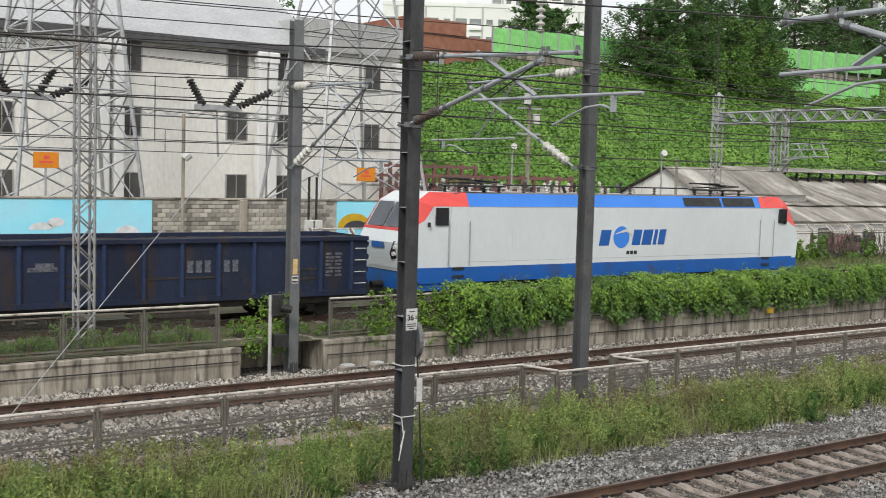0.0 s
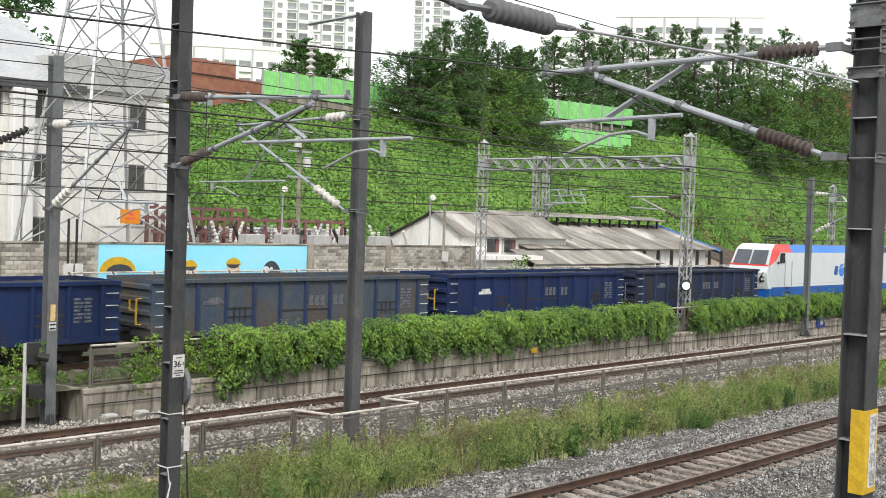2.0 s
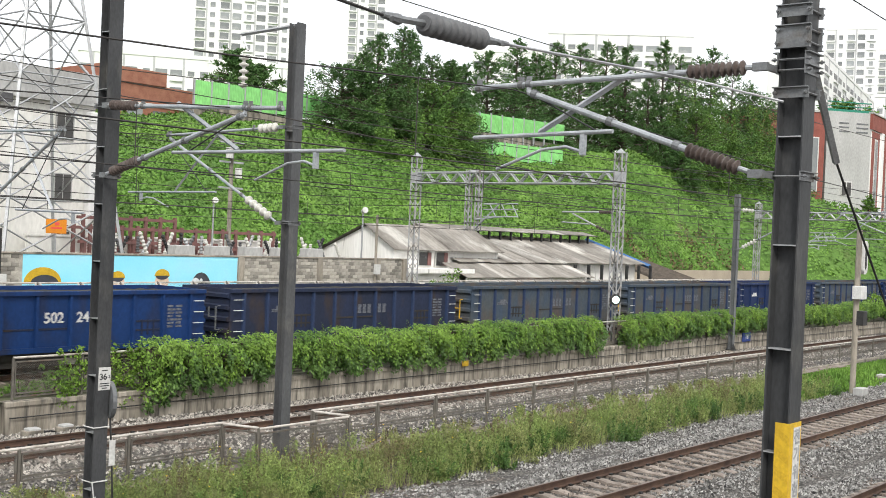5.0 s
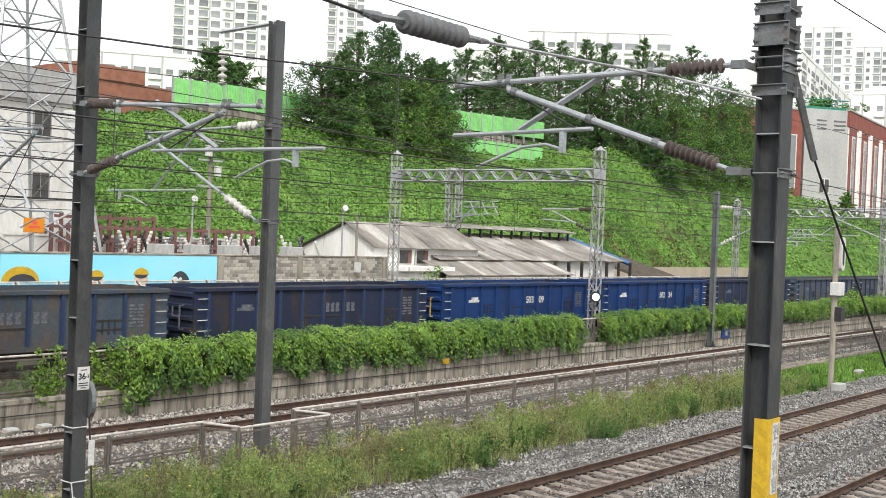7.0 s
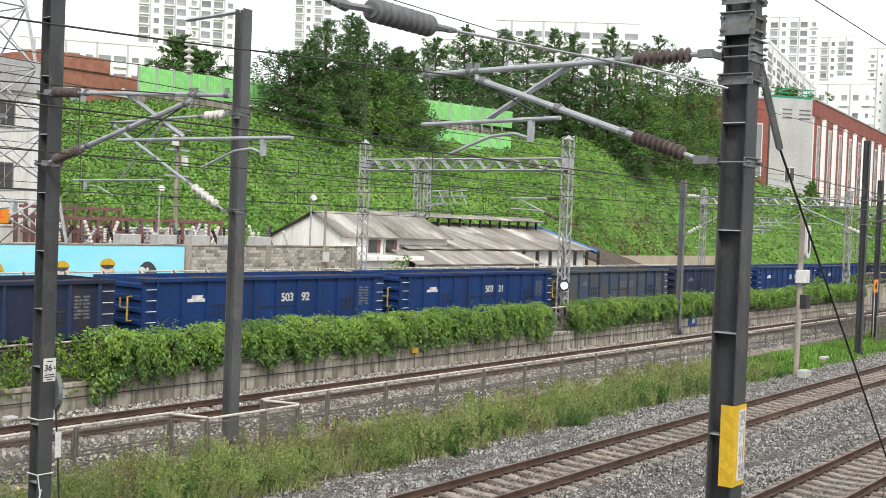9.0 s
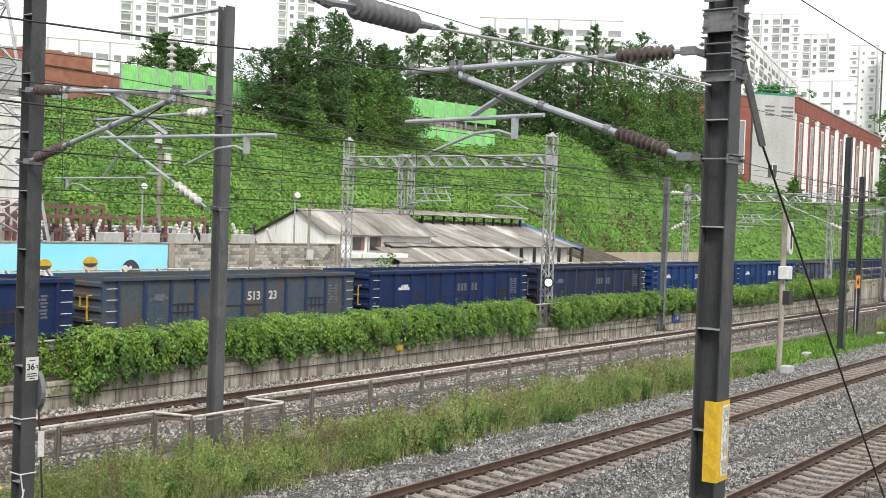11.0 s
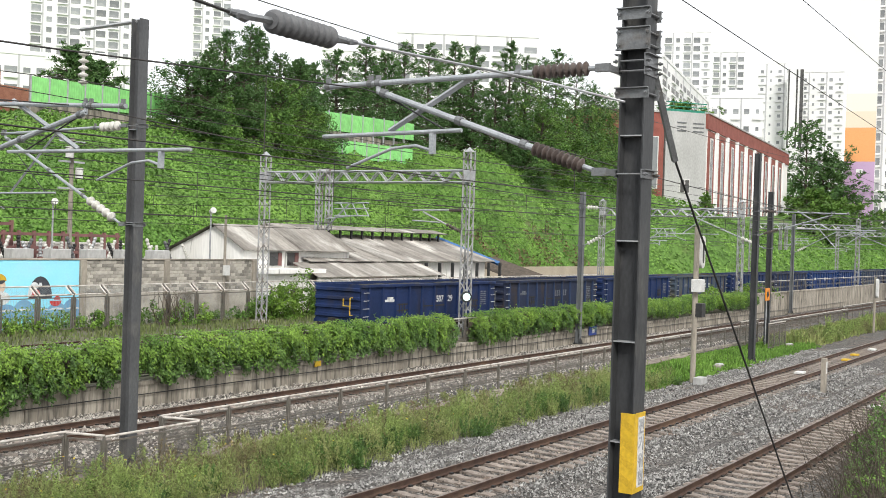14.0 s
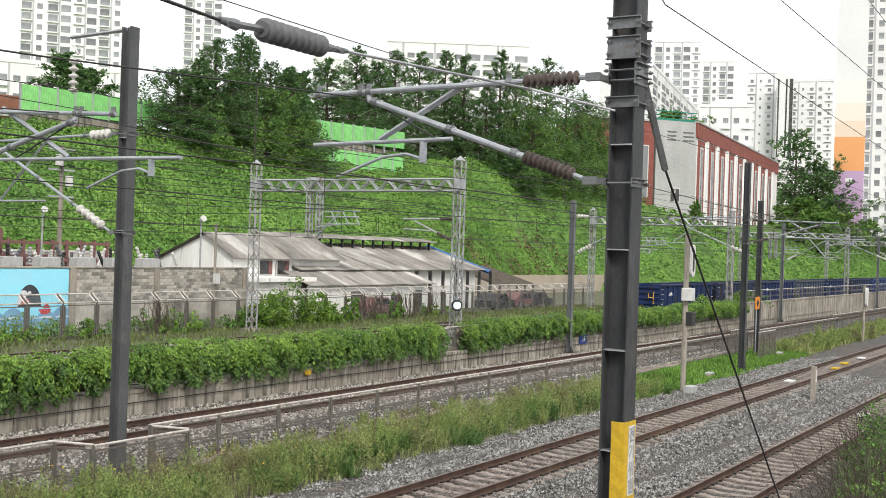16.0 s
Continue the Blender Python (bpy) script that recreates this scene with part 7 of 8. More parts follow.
def vine_hedge(name, x0, x1, n, label, low=0.0):
    """Vines hanging over a railing: a mounded top and tongues of leaves that arch out and droop, with dark hollows between."""
    per = 46
    x = x0 + (x1 - x0) * RNG.random(n)
    top = 1.82 + 0.14 * fbm(x, x * 0.3, 1.1) + 0.10 * fbm(x, x, 3.1)
    bot = 0.42 + low + 0.22 * fbm(x, x * 0.7, 0.8, 4) + 0.38 * fbm(x, x, 2.2, 1) - 0.45 * np.clip((24.0 - x) / 3.5, 0, 1) + 0.36 * np.clip((x - 50) / 10, 0, 1)
    start = top - (top - bot - 0.25) * RNG.random(n) ** 1.5
    drop = np.minimum(start - bot, 0.30 + 0.55 * RNG.random(n))
    u = RNG.random((n, per)) ** 0.85
    out = np.clip(0.20 + 0.25 * RNG.random((n, 1)) + 0.42 * fbm(x, start * 2.6, 3.4, 2)[:, None] + 0.12 * (start[:, None] - bot[:, None]), 0.03, 0.8)
    wide = 0.07 + 0.10 * RNG.random((n, 1))
    px = x[:, None] + RNG.normal(size=(n, per)) * wide * (1.15 - 0.7 * u) + 0.12 * RNG.normal(size=(n, 1)) * u
    py = 28.52 - out * np.sin(np.minimum(u * 2.2, 1.75)) + 0.05 * RNG.normal(size=(n, per))
    pz = start[:, None] + 0.10 * np.sin(u * 3.1) - drop[:, None] * u ** 1.5 + 0.05 * RNG.normal(size=(n, per))
    p = np.stack([px, py, pz], 2).reshape(-1, 3)
    nrm = np.stack([0.35 * RNG.normal(size=(n, per)), -0.45 - 0.5 * u, 1.05 - 0.65 * u], 2).reshape(-1, 3)
    way = np.stack([0.5 * RNG.normal(size=(n, per)), -0.6 + 0.35 * u, -0.25 - 0.8 * u], 2).reshape(-1, 3)
    m = int((x1 - x0) * 150)
    cx = x0 + (x1 - x0) * RNG.random(m)
    cap = np.stack([cx, 28.42 + 0.5 * RNG.random(m), 1.80 + 0.14 * fbm(cx, cx * 0.3, 1.1) + 0.10 * fbm(cx, cx, 3.1) + 0.16 * RNG.random(m) ** 2], 1)
    # Light on top, shade on the face: leaf colour is picked by height, plus chance.
    sunlit = np.repeat(0.55 * RNG.random(n) + 0.35 * fbm(x, start * 2.0, 2.0, 6) + 0.75 * ((start - bot) / (top - bot)) ** 2 > 0.62, per)
    stuff(name, leaf_mesh(name, p[~sunlit], 0.125, M_LEAF_D, up=0.68, normal=nrm[~sunlit], aspect=0.52, along=way[~sunlit]), label, "vine hedge")
    p, nrm = np.concatenate([p[sunlit], cap]), np.concatenate([nrm[sunlit], np.tile((0.0, -0.25, 1.0), (m, 1))])
    way = np.concatenate([way[sunlit], RNG.normal(size=(m, 3)) * 0.6 + np.array((0, -0.3, 0.3))])
    stuff("young_vines", leaf_mesh("young_vines", p, 0.115, M_LEAF, up=0.68, normal=nrm, aspect=0.52, along=way), "light green leaves coloured for the vine hedge's lit top", "vine hedge")
    # Shoots that stand up over the top.
    k = int((x1 - x0) * 0.9)
    sx = x0 + (x1 - x0) * RNG.random(k)
    st, lv = Shape(), []
    for q in sx:
        foot = Vector((q, 28.5 + 0.2 * RNG.random(), 1.8))
        tip = foot + Vector((0.22 * RNG.normal(), 0.1 * RNG.normal(), 0.18 + 0.26 * RNG.random()))
        st.tube([foot, tip], [0.008, 0.004], 4, False)
        lv += [foot.lerp(tip, w) + Vector((0.05 * RNG.normal(), 0.04 * RNG.normal(), 0.02)) for w in (0.3, 0.5, 0.65, 0.8, 0.9, 1.0)]
    stuff("vine_shoots", leaf_mesh("vine_shoots", np.array([tuple(q) for q in lv]), 0.085, M_LEAF, up=0.5, aspect=0.5), "young shoots above the vine hedge", "vine hedge")
    stuff("vine_shoot_stems", st.mesh("vine_shoot_stems", M_BARK), "thin brown shoots above the vine hedge", "vine hedge")
    # Dark sheet behind the leaves: stands in for the shade in the hedge's gaps.
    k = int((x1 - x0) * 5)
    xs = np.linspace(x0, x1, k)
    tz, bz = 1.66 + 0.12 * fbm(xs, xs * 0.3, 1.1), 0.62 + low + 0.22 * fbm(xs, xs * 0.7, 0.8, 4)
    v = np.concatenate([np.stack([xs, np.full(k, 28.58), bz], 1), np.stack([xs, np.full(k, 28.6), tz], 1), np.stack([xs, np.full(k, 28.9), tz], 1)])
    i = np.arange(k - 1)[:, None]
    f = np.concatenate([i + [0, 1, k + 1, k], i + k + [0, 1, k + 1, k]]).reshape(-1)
    stuff("vine_stems", raw_mesh("vine_stems", v, f, 4, M_BARK), "dark backing sheet as the shade inside the vine hedge", "vine hedge")


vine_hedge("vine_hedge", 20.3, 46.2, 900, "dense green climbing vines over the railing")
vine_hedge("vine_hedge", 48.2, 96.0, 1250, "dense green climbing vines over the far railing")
for x0, x1, n, lw in ((13.5, 15.2, 70, 0.0), (17.4, 18.4, 45, -0.1), (19.2, 20.4, 70, 0.0)):
    x = x0 + (x1 - x0) * RNG.random(n)
    z = 0.1 + 1.7 * RNG.random(n)
    p, d = puffs(x, 28.45 + 0.2 * RNG.random(n), z, 0.1 + 0.12 * RNG.random(n), 22, 1.2)
    stuff("climbing_vine", leaf_mesh("climbing_vine", p, 0.10, M_LEAF, up=0.5, normal=d + np.array([0, 0, 0.3]), aspect=0.55), "thin climbing vine on the railing", "vine")


def weeds(name, x0, x1, y0, y1, z, h, n, material, label, width=0.016, power=1.4, lean=0.45, clump=0.9):
    x = x0 + (x1 - x0) * RNG.random(n) ** power
    y = y0 + (y1 - y0) * RNG.random(n)
    g = fbm(x, y, 0.9, 2.0)
    keep = (g + 1.2 * RNG.random(n) > 0.05) & ~((np.abs(x - 11.1) < 0.7) & (y < 17.6))
    keep &= y > y0 + 0.35 + 0.35 * fbm(x, x, 1.7, 2)
    x, y, g = x[keep], y[keep], g[keep]
    edge = np.clip(np.minimum(y - y0, y1 - y) / 0.9, 0.35, 1)
    hh = h * (1 + clump * 0.45 * g) * edge
    return stuff(name, blades(name, x, y, np.full(len(x), z), hh, width, material, lean), label, "weeds")


weeds("grass", 3, 47, 16.6, 19.9, -0.42, 0.36, 22000, M_GRASS, "tall olive green weeds beside the track", 0.008, clump=1.6, lean=0.9)
weeds("grass", 73, 130, 16.9, 21.2, -0.42, 0.5, 12000, M_GRASS, "tall olive green weeds along the fence", 0.03)
weeds("grass", 44, 72, 16.6, 21.0, -0.42, 0.22, 20000, M_GRASS_B, "short bright green grass beside the track", 0.03)
weeds("grass", 0, 13, 28.9, 30.6, TERRACE - 0.05, 0.5, 5000, M_TREE_L, "weeds behind the railing", 0.016, 1.0)
weeds("grass", 20, 100, 39.6, 46.5, TERRACE - 0.05, 0.30, 13000, M_GRASS_T, "weeds along the overgrown track", 0.03, 1.0)
n = 1700
x, y = 3 + 44 * RNG.random(n) ** 1.4, 16.8 + 3.6 * RNG.random(n)
keep = (fbm(x, y, 0.7, 5) > -0.35) & ~((np.abs(x - 11.1) < 0.9) & (y < 17.7)) & (y > 17.1 + 0.35 * fbm(x, x, 1.7, 2)) & (y < 19.5)
x, y = x[keep], y[keep]
p, d = puffs(x, y, -0.32 + (0.38 + 0.28 * fbm(x, y, 1.6, 3)) * RNG.random(len(x)) ** 0.6, 0.10 + 0.14 * RNG.random(len(x)), 40, 1.5)
stuff("weed_leaves", leaf_mesh("weed_leaves", p, 0.048, M_WEED, up=0.45, normal=d + np.array([0, 0, 0.3]), aspect=0.35), "broad-leaved weeds among the grass", "weeds")
# Upright feathery plants in clumps: narrow leaves all the way up each stem, thinning towards the tip.
def feathery(name, clumps_n, x0, x1, y0, y1, tall, material, label, seed, leaf=0.08, per=32, stems=12, power=1.25):
    cx, cy = x0 + (x1 - x0) * RNG.random(clumps_n) ** power, y0 + (y1 - y0) * RNG.random(clumps_n)
    keep = (fbm(cx, cy, 0.55, seed) + 0.7 * RNG.random(clumps_n) > 0.0) & ~((np.abs(cx - 11.1) < 0.9) & (cy < 17.8)) & (cy > 16.95 + 0.3 * fbm(cx, cx, 1.3, 2))
    cx, cy = cx[keep], cy[keep]
    ch = tall * (0.55 + 0.75 * RNG.random(len(cx))) * np.clip((20.6 - cy) / 1.6, 0.38, 1) * np.clip((cy - 16.3) / 0.8, 0.5, 1)
    cr = 0.12 + 0.16 * RNG.random(len(cx))
    x, y = (np.repeat(v, stems) for v in (cx, cy))
    r, a = np.repeat(cr, stems) * RNG.random(len(x)) ** 0.6, RNG.random(len(x)) * 6.283
    dx, dy = r * np.cos(a), r * np.sin(a)
    hh = np.repeat(ch, stems) * (0.7 + 0.4 * RNG.random(len(x))) * (1 - 0.9 * (r / 0.4) ** 2)
    u = RNG.random((len(x), per)) ** 0.8
    b = RNG.random((len(x), per)) * 6.283
    rad = (0.075 * (1.1 - u) + 0.012) * (0.5 + 0.7 * RNG.random((len(x), per)))
    sx, sy = (x + dx)[:, None] + dx[:, None] * 0.9 * u * u, (y + dy)[:, None] + dy[:, None] * 0.9 * u * u
    p = np.stack([sx + rad * np.cos(b), sy + rad * np.sin(b), -0.42 + hh[:, None] * (0.03 + 0.97 * u)], 2).reshape(-1, 3)
    d = np.stack([np.cos(b), np.sin(b), 0.7 + 0 * b], 2).reshape(-1, 3)
    w = np.stack([0.8 * np.cos(b), 0.8 * np.sin(b), 0.35 + 0.9 * u], 2).reshape(-1, 3)
    stuff(name, leaf_mesh(name, p, leaf, material, up=0.5, normal=d, aspect=0.2, along=w), label, "weeds")
    return x + dx * 1.9, y + dy * 1.9, -0.42 + hh


feathery("weed_clumps", 330, 4, 47, 16.8, 19.9, 0.98, M_WEED, "fresh green feathery weeds beside the track", 2.0)
feathery("weed_clumps", 230, 3, 47, 16.9, 20.3, 0.92, M_GRASS, "olive green feathery weeds beside the track", 5.5)
feathery("weed_clumps", 150, 6, 47, 16.7, 18.3, 0.62, M_LEAF_D, "dark leafy weeds along the edge of the ballast", 8.0, 0.10, 30, 12)
feathery("weed_clumps", 260, 72, 135, 17.0, 20.8, 1.15, M_WEED, "green feathery weeds along the far fence", 1.2, 0.15, 22, 10, 1.0)
feathery("weed_clumps", 150, 3, 48, 20.0, 21.9, 1.05, M_GRASS, "low olive weeds at the foot of the fence", 6.1, 0.07, 26, 9)
tx, ty, tz = feathery("dry_weed_clumps", 170, 2, 47, 18.0, 21.3, 0.95, M_DRYLEAF, "half-dry brownish weeds near the fence", 3.3, 0.06, 22, 9)
p = np.repeat(np.stack([tx, ty, tz], 1), 8, 0) + RNG.normal(size=(len(tx) * 8, 3)) * np.array((0.03, 0.03, 0.06))
stuff("seed_heads", leaf_mesh("seed_heads", p, 0.035, M_DRYLEAF, up=0.3), "greyish brown seed heads on dry stalks", "weeds")
x, y = 5 + 25 * RNG.random(120), 17.0 + 3.5 * RNG.random(120)
stuff("flowers", leaf_mesh("flowers", np.stack([x, y, 0.1 + 0.35 * RNG.random(120)], 1), 0.045, M_FLOWER, up=0.6), "small yellow flowers on the weeds", "flowers")


def bush(x, y, z, rx, h, n, material, label, leaf=0.16, name="bush"):
    k = n // 30
    a, r = RNG.random(k) * 6.283, RNG.random(k) ** 0.5
    p, d = puffs(x + rx * r * np.cos(a), y + rx * 0.6 * r * np.sin(a), z + h * RNG.random(k) * (1 - 0.6 * r * r) * (0.7 + 0.5 * RNG.random(k)), rx * (0.10 + 0.16 * RNG.random(k)), 30, 0.9)
    t = thing(name, label, "bush", "bushes")
    part("foliage", leaf_mesh("foliage", p, leaf, material, up=0.5, normal=d + np.array([0, 0, 0.3]), aspect=0.6), None, t)
    for q in range(5):
        part("stem", Shape().tube([(x, y, z - 0.2), (x + rx * 0.5 * math.cos(q * 1.3), y + rx * 0.3 * math.sin(q * 1.3), z + h * 0.7)], [0.03, 0.012], 5), M_BARK, t)


for bx, br, bh in ((50.8, 1.5, 1.8), (52.3, 1.5, 2.5), (54.2, 1.8, 2.7), (56.2, 1.5, 2.2), (57.8, 1.0, 1.5)):
    bush(bx, 44.0, TERRACE, br, bh, 2400, M_LEAF, "leafy green climber over the mesh fence", 0.15)
bush(60.5, 44.3, TERRACE, 0.9, 1.8, 900, M_TREE_L, "straggly vine on the mesh fence")
bush(66.0, 44.3, TERRACE, 0.9, 1.8, 900, M_TREE_L, "straggly vine on the mesh fence")
bush(46.0, 46.0, TERRACE, 2.0, 1.0, 1800, M_LEAF, "low green bush before the block wall")
bush(36.0, 46.0, TERRACE, 3.0, 0.8, 2200, M_LEAF, "low green bush before the painted wall")
for bx in (28.5, 30.8, 33.2, 35.0, 38.4, 40.6, 42.5, 44.8, 47.5, 49.2, 59.5, 63.8, 70.5, 74.0):
    bush(bx, 44.9 - 0.8 * RNG.random(), TERRACE, 0.9 + 0.5 * RNG.random(), 0.6 + 0.7 * RNG.random(), 640, M_LEAF if RNG.random() < 0.5 else M_TREE_L, "small leafy weed bush at the foot of the fence", 0.15)
for k in range(11):
    bush(1.2 + 1.08 * k, 29.2 + 0.4 * (k % 2), TERRACE, 0.55 + 0.2 * RNG.random(), 0.55 + 0.5 * RNG.random(), 660, M_TREE_L if k % 3 else M_LEAF, "leafy green weeds behind the railing", 0.075)
for bx, by, bh in ((15.6, 29.9, 0.7), (16.8, 29.3, 0.6), (17.6, 29.0, 0.9), (18.6, 29.4, 0.7), (19.4, 29.1, 1.0), (20.2, 29.4, 0.8), (14.0, 30.0, 0.6)):
    bush(bx, by, TERRACE, 0.6, bh, 600, M_TREE_L, "leafy weeds on the terrace behind the railing", 0.075)
bush(86.0, 28.9, 1.0, 2.0, 1.5, 1800, M_LEAF, "green bush on the far wall")
bush(102.0, 30.0, 1.2, 3.0, 1.6, 1500, M_LEAF, "green bush beside the far track")
for bx, by, br, bh in ((23.5, 4.5, 1.0, 0.9), (25.5, 4.9, 1.2, 1.3), (27.5, 5.1, 1.3, 1.6), (29.8, 5.4, 1.4, 1.8), (32.0, 5.7, 1.4, 1.9), (34.5, 5.9, 1.5, 1.9)):
    bush(bx, by, -0.4, br, bh, 2700, M_TREE_L, "scrubby half-dry bush beside the near track", 0.085)
tw = Shape()
for k in range(520):
    u = RNG.random()
    b = Vector((22.0 + 13 * u, 4.2 + 1.7 * u + 0.5 * RNG.normal(), -0.4))
    d = Vector((-0.5 + RNG.normal() * 0.7, 0.25 + RNG.normal() * 0.35, 0.7 + 1.3 * RNG.random()))
    tw.tube([b, b + d * 0.55 + Vector((0, 0, 0.15)), b + d * 0.9 + Vector((RNG.normal() * 0.3, RNG.normal() * 0.2, 0.15)), b + d * 1.15 + Vector((RNG.normal() * 0.4 - 0.2, 0.15, -0.05))], [0.010, 0.008, 0.006, 0.003], 4)
stuff("dry_twigs", tw.mesh("dry_twigs", M_BARK), "bare dry twigs beside the near track", "twigs")


def tree(x, y, z, h, r, n, label, material, leaf=0.42, cone=1.0, trunk=0.32):
    """A tapered trunk, long limbs with side twigs, and leaf sprays along them that hang and leave gaps."""
    t = thing("tree", label, "tree", "trees on the slope", at=pose(x, y, z))
    s = Shape()
    s.tube([(0, 0, -1.0), (0.15, 0.1, h * 0.4), (0.0, 0.1, h * 0.75), (0.05, 0, h)], [trunk, trunk * 0.7, trunk * 0.35, 0.03], 8)
    pts, ways = [], []
    limbs = 84
    for k in range(limbs):
        u = 0.10 + 0.90 * (k + RNG.random()) / limbs
        a = k * 2.4 + RNG.normal() * 0.4
        taper = (1 - u) ** (0.7 if cone < 0.8 else 0.78) * cone + (1 - cone) * math.sin(min(1, (1.04 - u) * 1.25) * math.pi * 0.62)
        ln = r * taper * (0.45 + 0.85 * RNG.random()) + 0.3
        rise = (0.5 if u > 0.7 else 0.05) + 0.22 * RNG.normal()
        p0 = np.array((0, 0, h * u * 0.97))
        tip = p0 + np.array((math.cos(a) * ln, math.sin(a) * ln, ln * rise))
        mid = (p0 + tip) / 2 + np.array((0, 0, 0.12 * ln))
        s.tube([p0, mid, tip], [0.09 * (1.1 - u) + 0.02, 0.05 * (1.1 - u) + 0.015, 0.012], 5, False)
        m = max(9, int(n / limbs * (0.25 + 1.5 * ln / r)))
        sprays = 4
        for j in range(sprays):
            w = 0.25 + 0.8 * (j + RNG.random()) / sprays
            c = p0 + (tip - p0) * w
            side = np.array((-math.sin(a), math.cos(a), 0.0)) * (1 if j % 2 else -1) * ln * 0.32 * (1.15 - w)
            e = RNG.random((m // sprays, 1)) ** 0.8
            q = c + side * e + np.array((math.cos(a), math.sin(a), 0.0)) * e * ln * 0.2
            q[:, 2] -= (e[:, 0] ** 2) * 0.28 * ln * RNG.random() + 0.1 * RNG.random(len(q))
            ways.append(np.tile((tip - p0) / ln - np.array((0, 0, 0.35)), (len(q), 1)))
            pts.append(q + RNG.normal(size=q.shape) * (0.09 + 0.028 * ln))
    part("trunk", s, M_BARK, t)
    part("crown", leaf_mesh("crown", np.concatenate(pts), leaf, material, up=0.5, aspect=0.42, along=np.concatenate(ways)), None, t)
    return t


DARK, LIGHT = "dark green conifer-like tree on the slope's edge", "vine-draped green tree on the slope's edge"
for x, y, z, h, r, lab, m, cone in (
        (86, 86.5, 15.6, 8.0, 4.2, DARK, M_TREE, 0.6), (90, 85, 15.5, 11.5, 4.0, DARK, M_TREE, 0.9), (94.5, 85.5, 15.5, 13.0, 4.4, DARK, M_TREE, 0.95), (99, 85, 15.0, 11.5, 4.6, DARK, M_TREE, 0.7),
        (101.5, 84, 14.6, 11.5, 3.6, LIGHT, M_TREE, 0.6), (103.5, 86, 14.6, 11.5, 3.2, DARK, M_TREE, 0.95), (92, 84, 14.6, 9.5, 3.6, DARK, M_TREE, 0.9), (87.5, 85, 14.6, 10.0, 3.2, DARK, M_TREE, 0.95), (97, 86.5, 15.4, 13.0, 3.2, DARK, M_TREE, 0.98), (97, 83, 13.8, 9.0, 4.2, LIGHT, M_TREE_L, 0.3), (101.5, 82.5, 13.4, 7.0, 3.0, DARK, M_TREE, 0.3),
        (122, 94.5, 17.6, 13.0, 5.2, DARK, M_TREE, 0.95), (128, 94, 17.6, 15.5, 5.4, DARK, M_TREE, 0.98), (132, 93.5, 17.6, 14.0, 5.0, DARK, M_TREE, 0.98), (137, 93.5, 17.6, 16.5, 5.4, DARK, M_TREE, 0.98), (142, 92.5, 17.6, 17.0, 5.4, DARK, M_TREE, 0.98), (117, 95, 17.6, 10.5, 3.4, DARK, M_TREE, 0.9), (147, 91, 17.6, 18.0, 5.4, DARK, M_TREE, 0.98), (125, 92.5, 17.4, 9.0, 5.0, DARK, M_TREE, 0.4), (134, 92, 17.4, 10.0, 5.4, DARK, M_TREE, 0.4), (144, 88, 17.4, 12.0, 5.2, DARK, M_TREE, 0.4),
        (141, 84, 17.0, 16.5, 4.2, DARK, M_TREE, 0.95), (139, 79, 14.5, 15.0, 3.2, LIGHT, M_TREE, 0.8), (142, 78.5, 14.5, 19.5, 4.2, DARK, M_TREE, 0.95), (145, 77.5, 14.5, 18.5, 5.6, LIGHT, M_TREE, 0.6),
        (149, 77, 14.0, 19.5, 6.0, DARK, M_TREE, 0.6), (154, 77, 14.0, 20.5, 6.0, DARK, M_TREE, 0.85), (159, 76.0, 13.0, 19.5, 6.0, LIGHT, M_TREE, 0.3), (163, 74.5, 12.5, 17.5, 6.0, DARK, M_TREE, 0.3),
        (143, 73.5, 12.5, 12.0, 4.6, LIGHT, M_TREE_L, 0.3), (151, 72.5, 12.0, 10.0, 4.6, LIGHT, M_TREE_L, 0.3), (158, 71.5, 11.0, 8.5, 4.4, LIGHT, M_TREE_L, 0.2), (141, 75.5, 12.5, 9.5, 3.0, LIGHT, M_TREE, 0.3),
        (166, 70.5, 9.0, 9.0, 4.6, LIGHT, M_TREE, 0.2), (165, 76, 13.5, 18.0, 4.4, DARK, M_TREE, 0.8), (171, 75.5, 12.5, 17.0, 4.4, DARK, M_TREE, 0.4), (168, 73, 10.0, 13.0, 4.4, LIGHT, M_TREE, 0.3),
        (140, 74.5, 11.6, 8.5, 3.6, LIGHT, M_TREE, 0.2), (144.5, 73.5, 11.2, 9.0, 4.0, LIGHT, M_TREE, 0.2), (148.5, 72.0, 10.2, 8.0, 3.8, LIGHT, M_TREE_L, 0.2), (153, 71.5, 9.8, 9.5, 4.2, LIGHT, M_TREE, 0.2), (157, 70.5, 9.0, 7.5, 3.8, LIGHT, M_TREE_L, 0.2), (161.5, 69.5, 8.2, 9.5, 4.2, LIGHT, M_TREE, 0.2)):
    tree(x, y, z, h * (1.06 if cone > 0.8 else 1.0), r * 1.2, 7200 if x > 120 else 7400, lab, m, 0.40 if (cone > 0.8 and x > 115) else 0.31, cone)
# Curtains of vine hanging over the trees and the slope's edge.
n = 95
x = np.concatenate([139 + 31 * RNG.random(n), 84 + 20 * RNG.random(26)])
y = np.where(x > 120, 79.0 - 0.22 * (x - 138), 83.0) - 3.2 + 1.5 * RNG.random(len(x))
top = np.where(x > 120, 29.5 - 0.10 * np.abs(x - 148), 20.5) * (0.66 + 0.34 * RNG.random(len(x)))
low = np.where(x > 120, 14.5 - 0.18 * np.clip(x - 150, 0, 30), 14.5)
q = RNG.random((len(x), 9)) ** 1.2
cz = (top[:, None] - (top - low)[:, None] * q).reshape(-1)
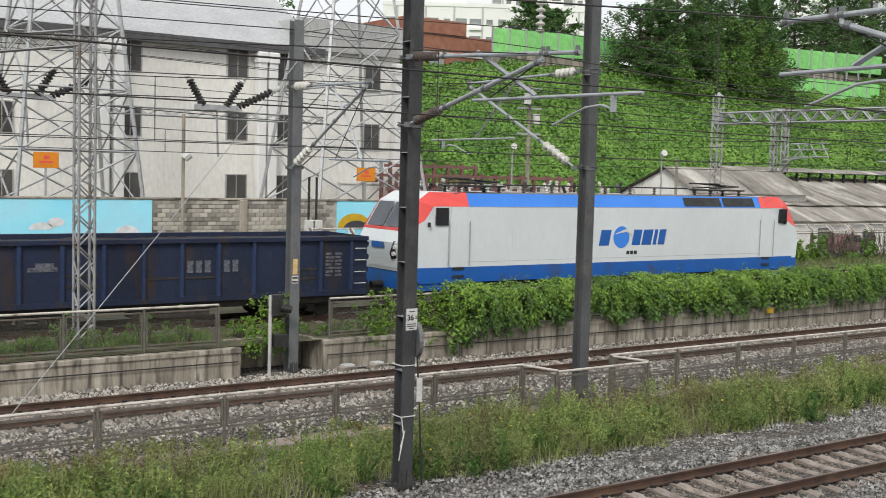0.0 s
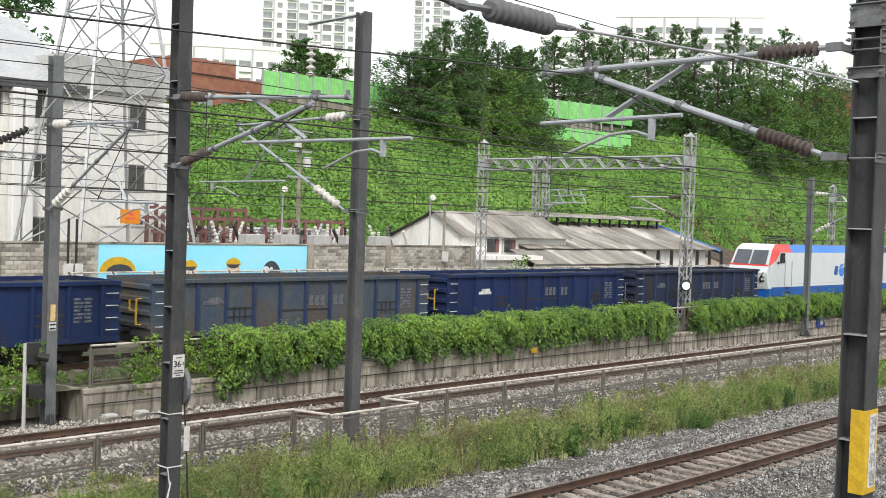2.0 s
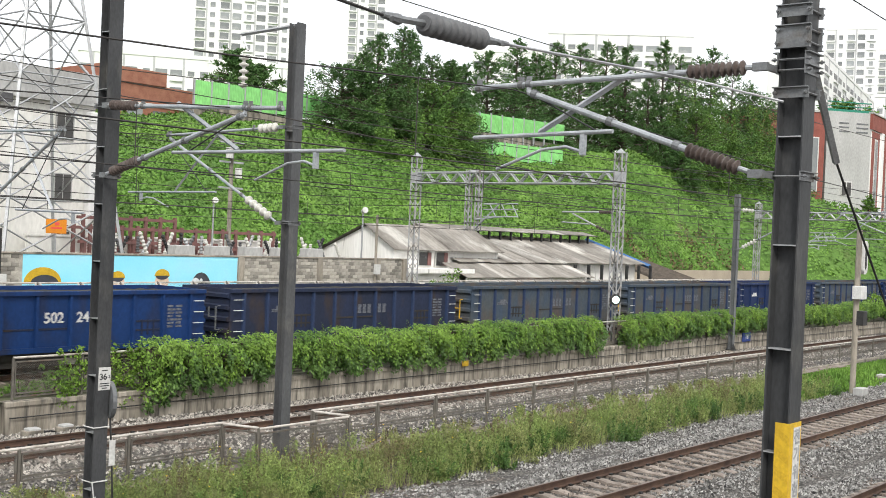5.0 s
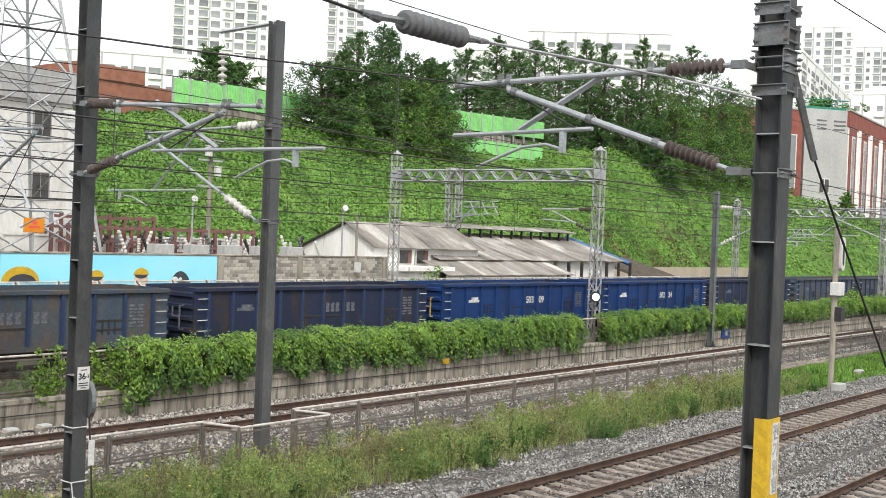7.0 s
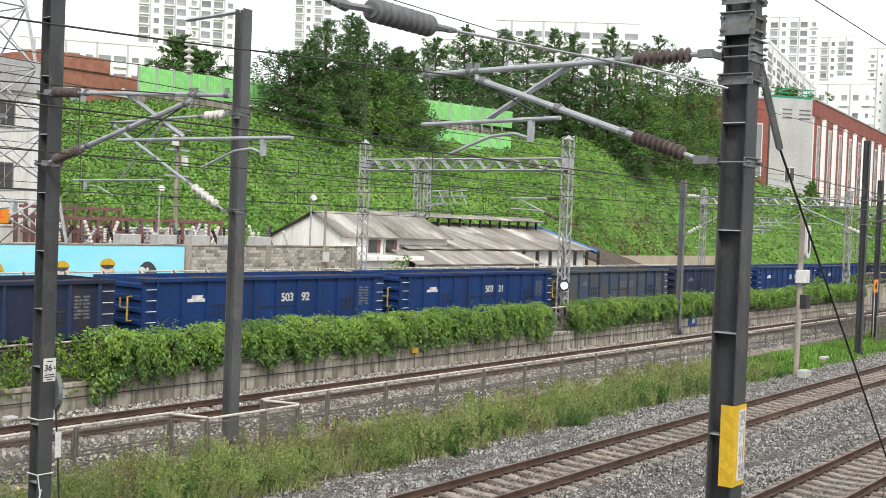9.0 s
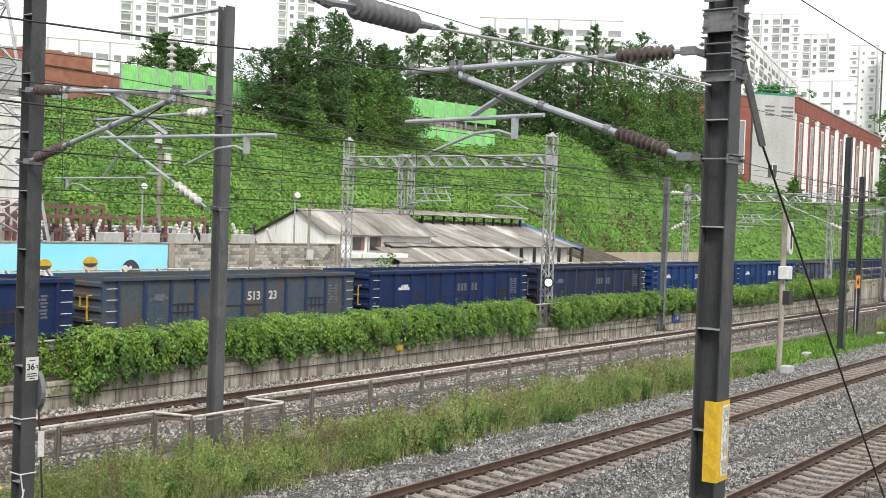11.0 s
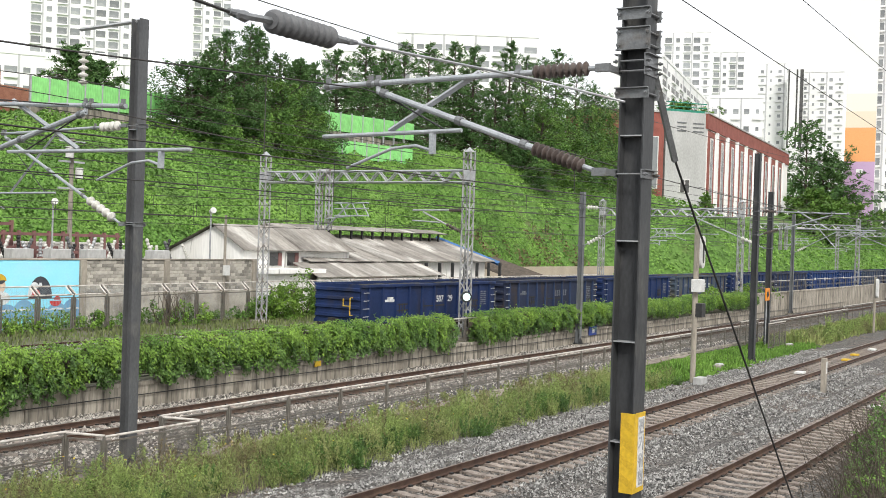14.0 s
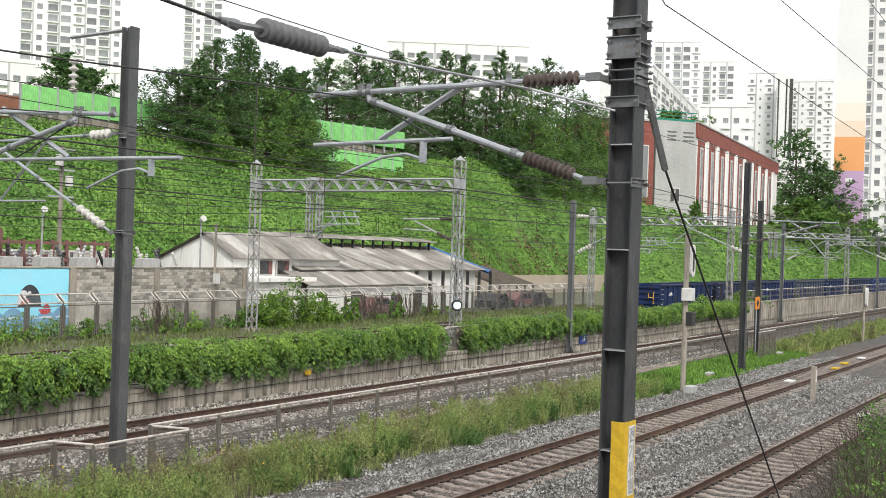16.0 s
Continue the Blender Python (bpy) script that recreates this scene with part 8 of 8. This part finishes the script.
cx, cy = np.repeat(x, 9) + 0.4 * RNG.normal(size=len(cz)), np.repeat(y, 9) - 0.5 * q.reshape(-1)
p, d = puffs(cx, cy, cz, 0.3 + 0.5 * RNG.random(len(cz)), 36, 1.7)
stuff("hanging_vines", leaf_mesh("hanging_vines", p, 0.26, M_TREE_L, up=0.5, normal=d + np.array([0, 0, 0.4]), aspect=0.6), "light green vines draped over the slope's trees", "vines")
dc = Shape()
for k in range(150):
    bx = (61.8, 63.4, 66.5, 68.2, 71.0, 43.2)[k % 6] + 0.5 * RNG.normal()
    pts = [(bx, 44.3, TERRACE)]
    for j in range(5):
        pts.append((pts[-1][0] + 0.16 * RNG.normal(), 44.28 + 0.04 * RNG.normal(), pts[-1][2] + 0.28 + 0.16 * RNG.random()))
    dc.tube(pts, [0.03, 0.026, 0.022, 0.018, 0.014, 0.008], 4, False)
stuff("dead_climbers", dc.mesh("dead_climbers", M_BARK), "dead brown climbers on the tall mesh fence", "vines")
for x, y, z, h, r, m in ((287, 72.8, 9, 30, 9, M_TREE), (293, 70, 9, 22, 9, M_TREE), (296, 68, 9, 20, 9, M_TREE), (268, 66, 8.5, 12, 6, M_TREE_L), (280, 63, 8.0, 10, 7, M_TREE_L), (310, 66, 9, 17, 9, M_TREE), (330, 64, 9, 15, 10, M_TREE),
                         (350, 66, 9, 14, 10, M_TREE), (262, 62, 8, 8, 5, M_TREE_L), (235, 58, 6, 5, 4, M_TREE_L), (300, 60, 7.5, 8, 7, M_TREE_L), (320, 58, 7, 6, 7, M_TREE_L), (250, 92, 24, 15, 8, M_TREE_L), (380, 70, 9, 14, 11, M_TREE)):
    tree(x, y, z, h, r * 1.1, 4200, "round green broadleaf tree beyond the white building", m, 0.95, 0.1, 0.5)
for x, y, z, h, r in ((36, 92, 14, 17, 5), (41, 90, 14, 16, 5), (78, 95, 17, 7.5, 3.5), (82, 96, 17, 6.5, 3.5)):
    tree(x, y, z, h, r, 3600, "green tree behind the buildings", M_TREE, 0.55, 0.5)
for x, y, z in ((184.0, 63.2, 7.5),):
    tree(x, y, z, 7.5, 1.6, 1500, "slim green climber-covered tree by the building", M_TREE_L, 0.6, 0.6)

# ---- blocks of the far wall, the last and smallest pieces ----
BLK = [Shape().box(0.01, 0.38, -0.016, 0.02, 0.01, 0.18, 0.006).mesh("concrete_block", M_BLOCK)]
for x0, x1 in ((39.9, 52.7), (17.75, 26.85)):
    for r in range(9):
        z = MURAL_TOP - 0.04 - 0.19 * (r + 1)
        k = 0
        x = x0 + (0.195 if r % 2 else 0.0)
        while x + 0.39 < x1:
            part("concrete_block", BLK[0], None, mw, at=pose(x, MURAL_Y + 0.004 * ((k * 7 + r * 3) % 3), z))
            x += 0.39
            k += 1


# ---- the train rolls ----
def motions():
    """The train rolls away along +x, slowing very slightly."""
    times = [k * 2.0 for k in range(9)]
    run = lambda t: 20.836 * t - 0.01474 * t * t
    walk(loco, [(t, pose(31.05 + run(t), 32.85, 0)) for t in times])
    for i, w in enumerate(cars):
        walk(w, [(t, pose(19.2 - WL / 2 - 14.008 * i + run(t), 32.85, 0)) for t in times])


motions()
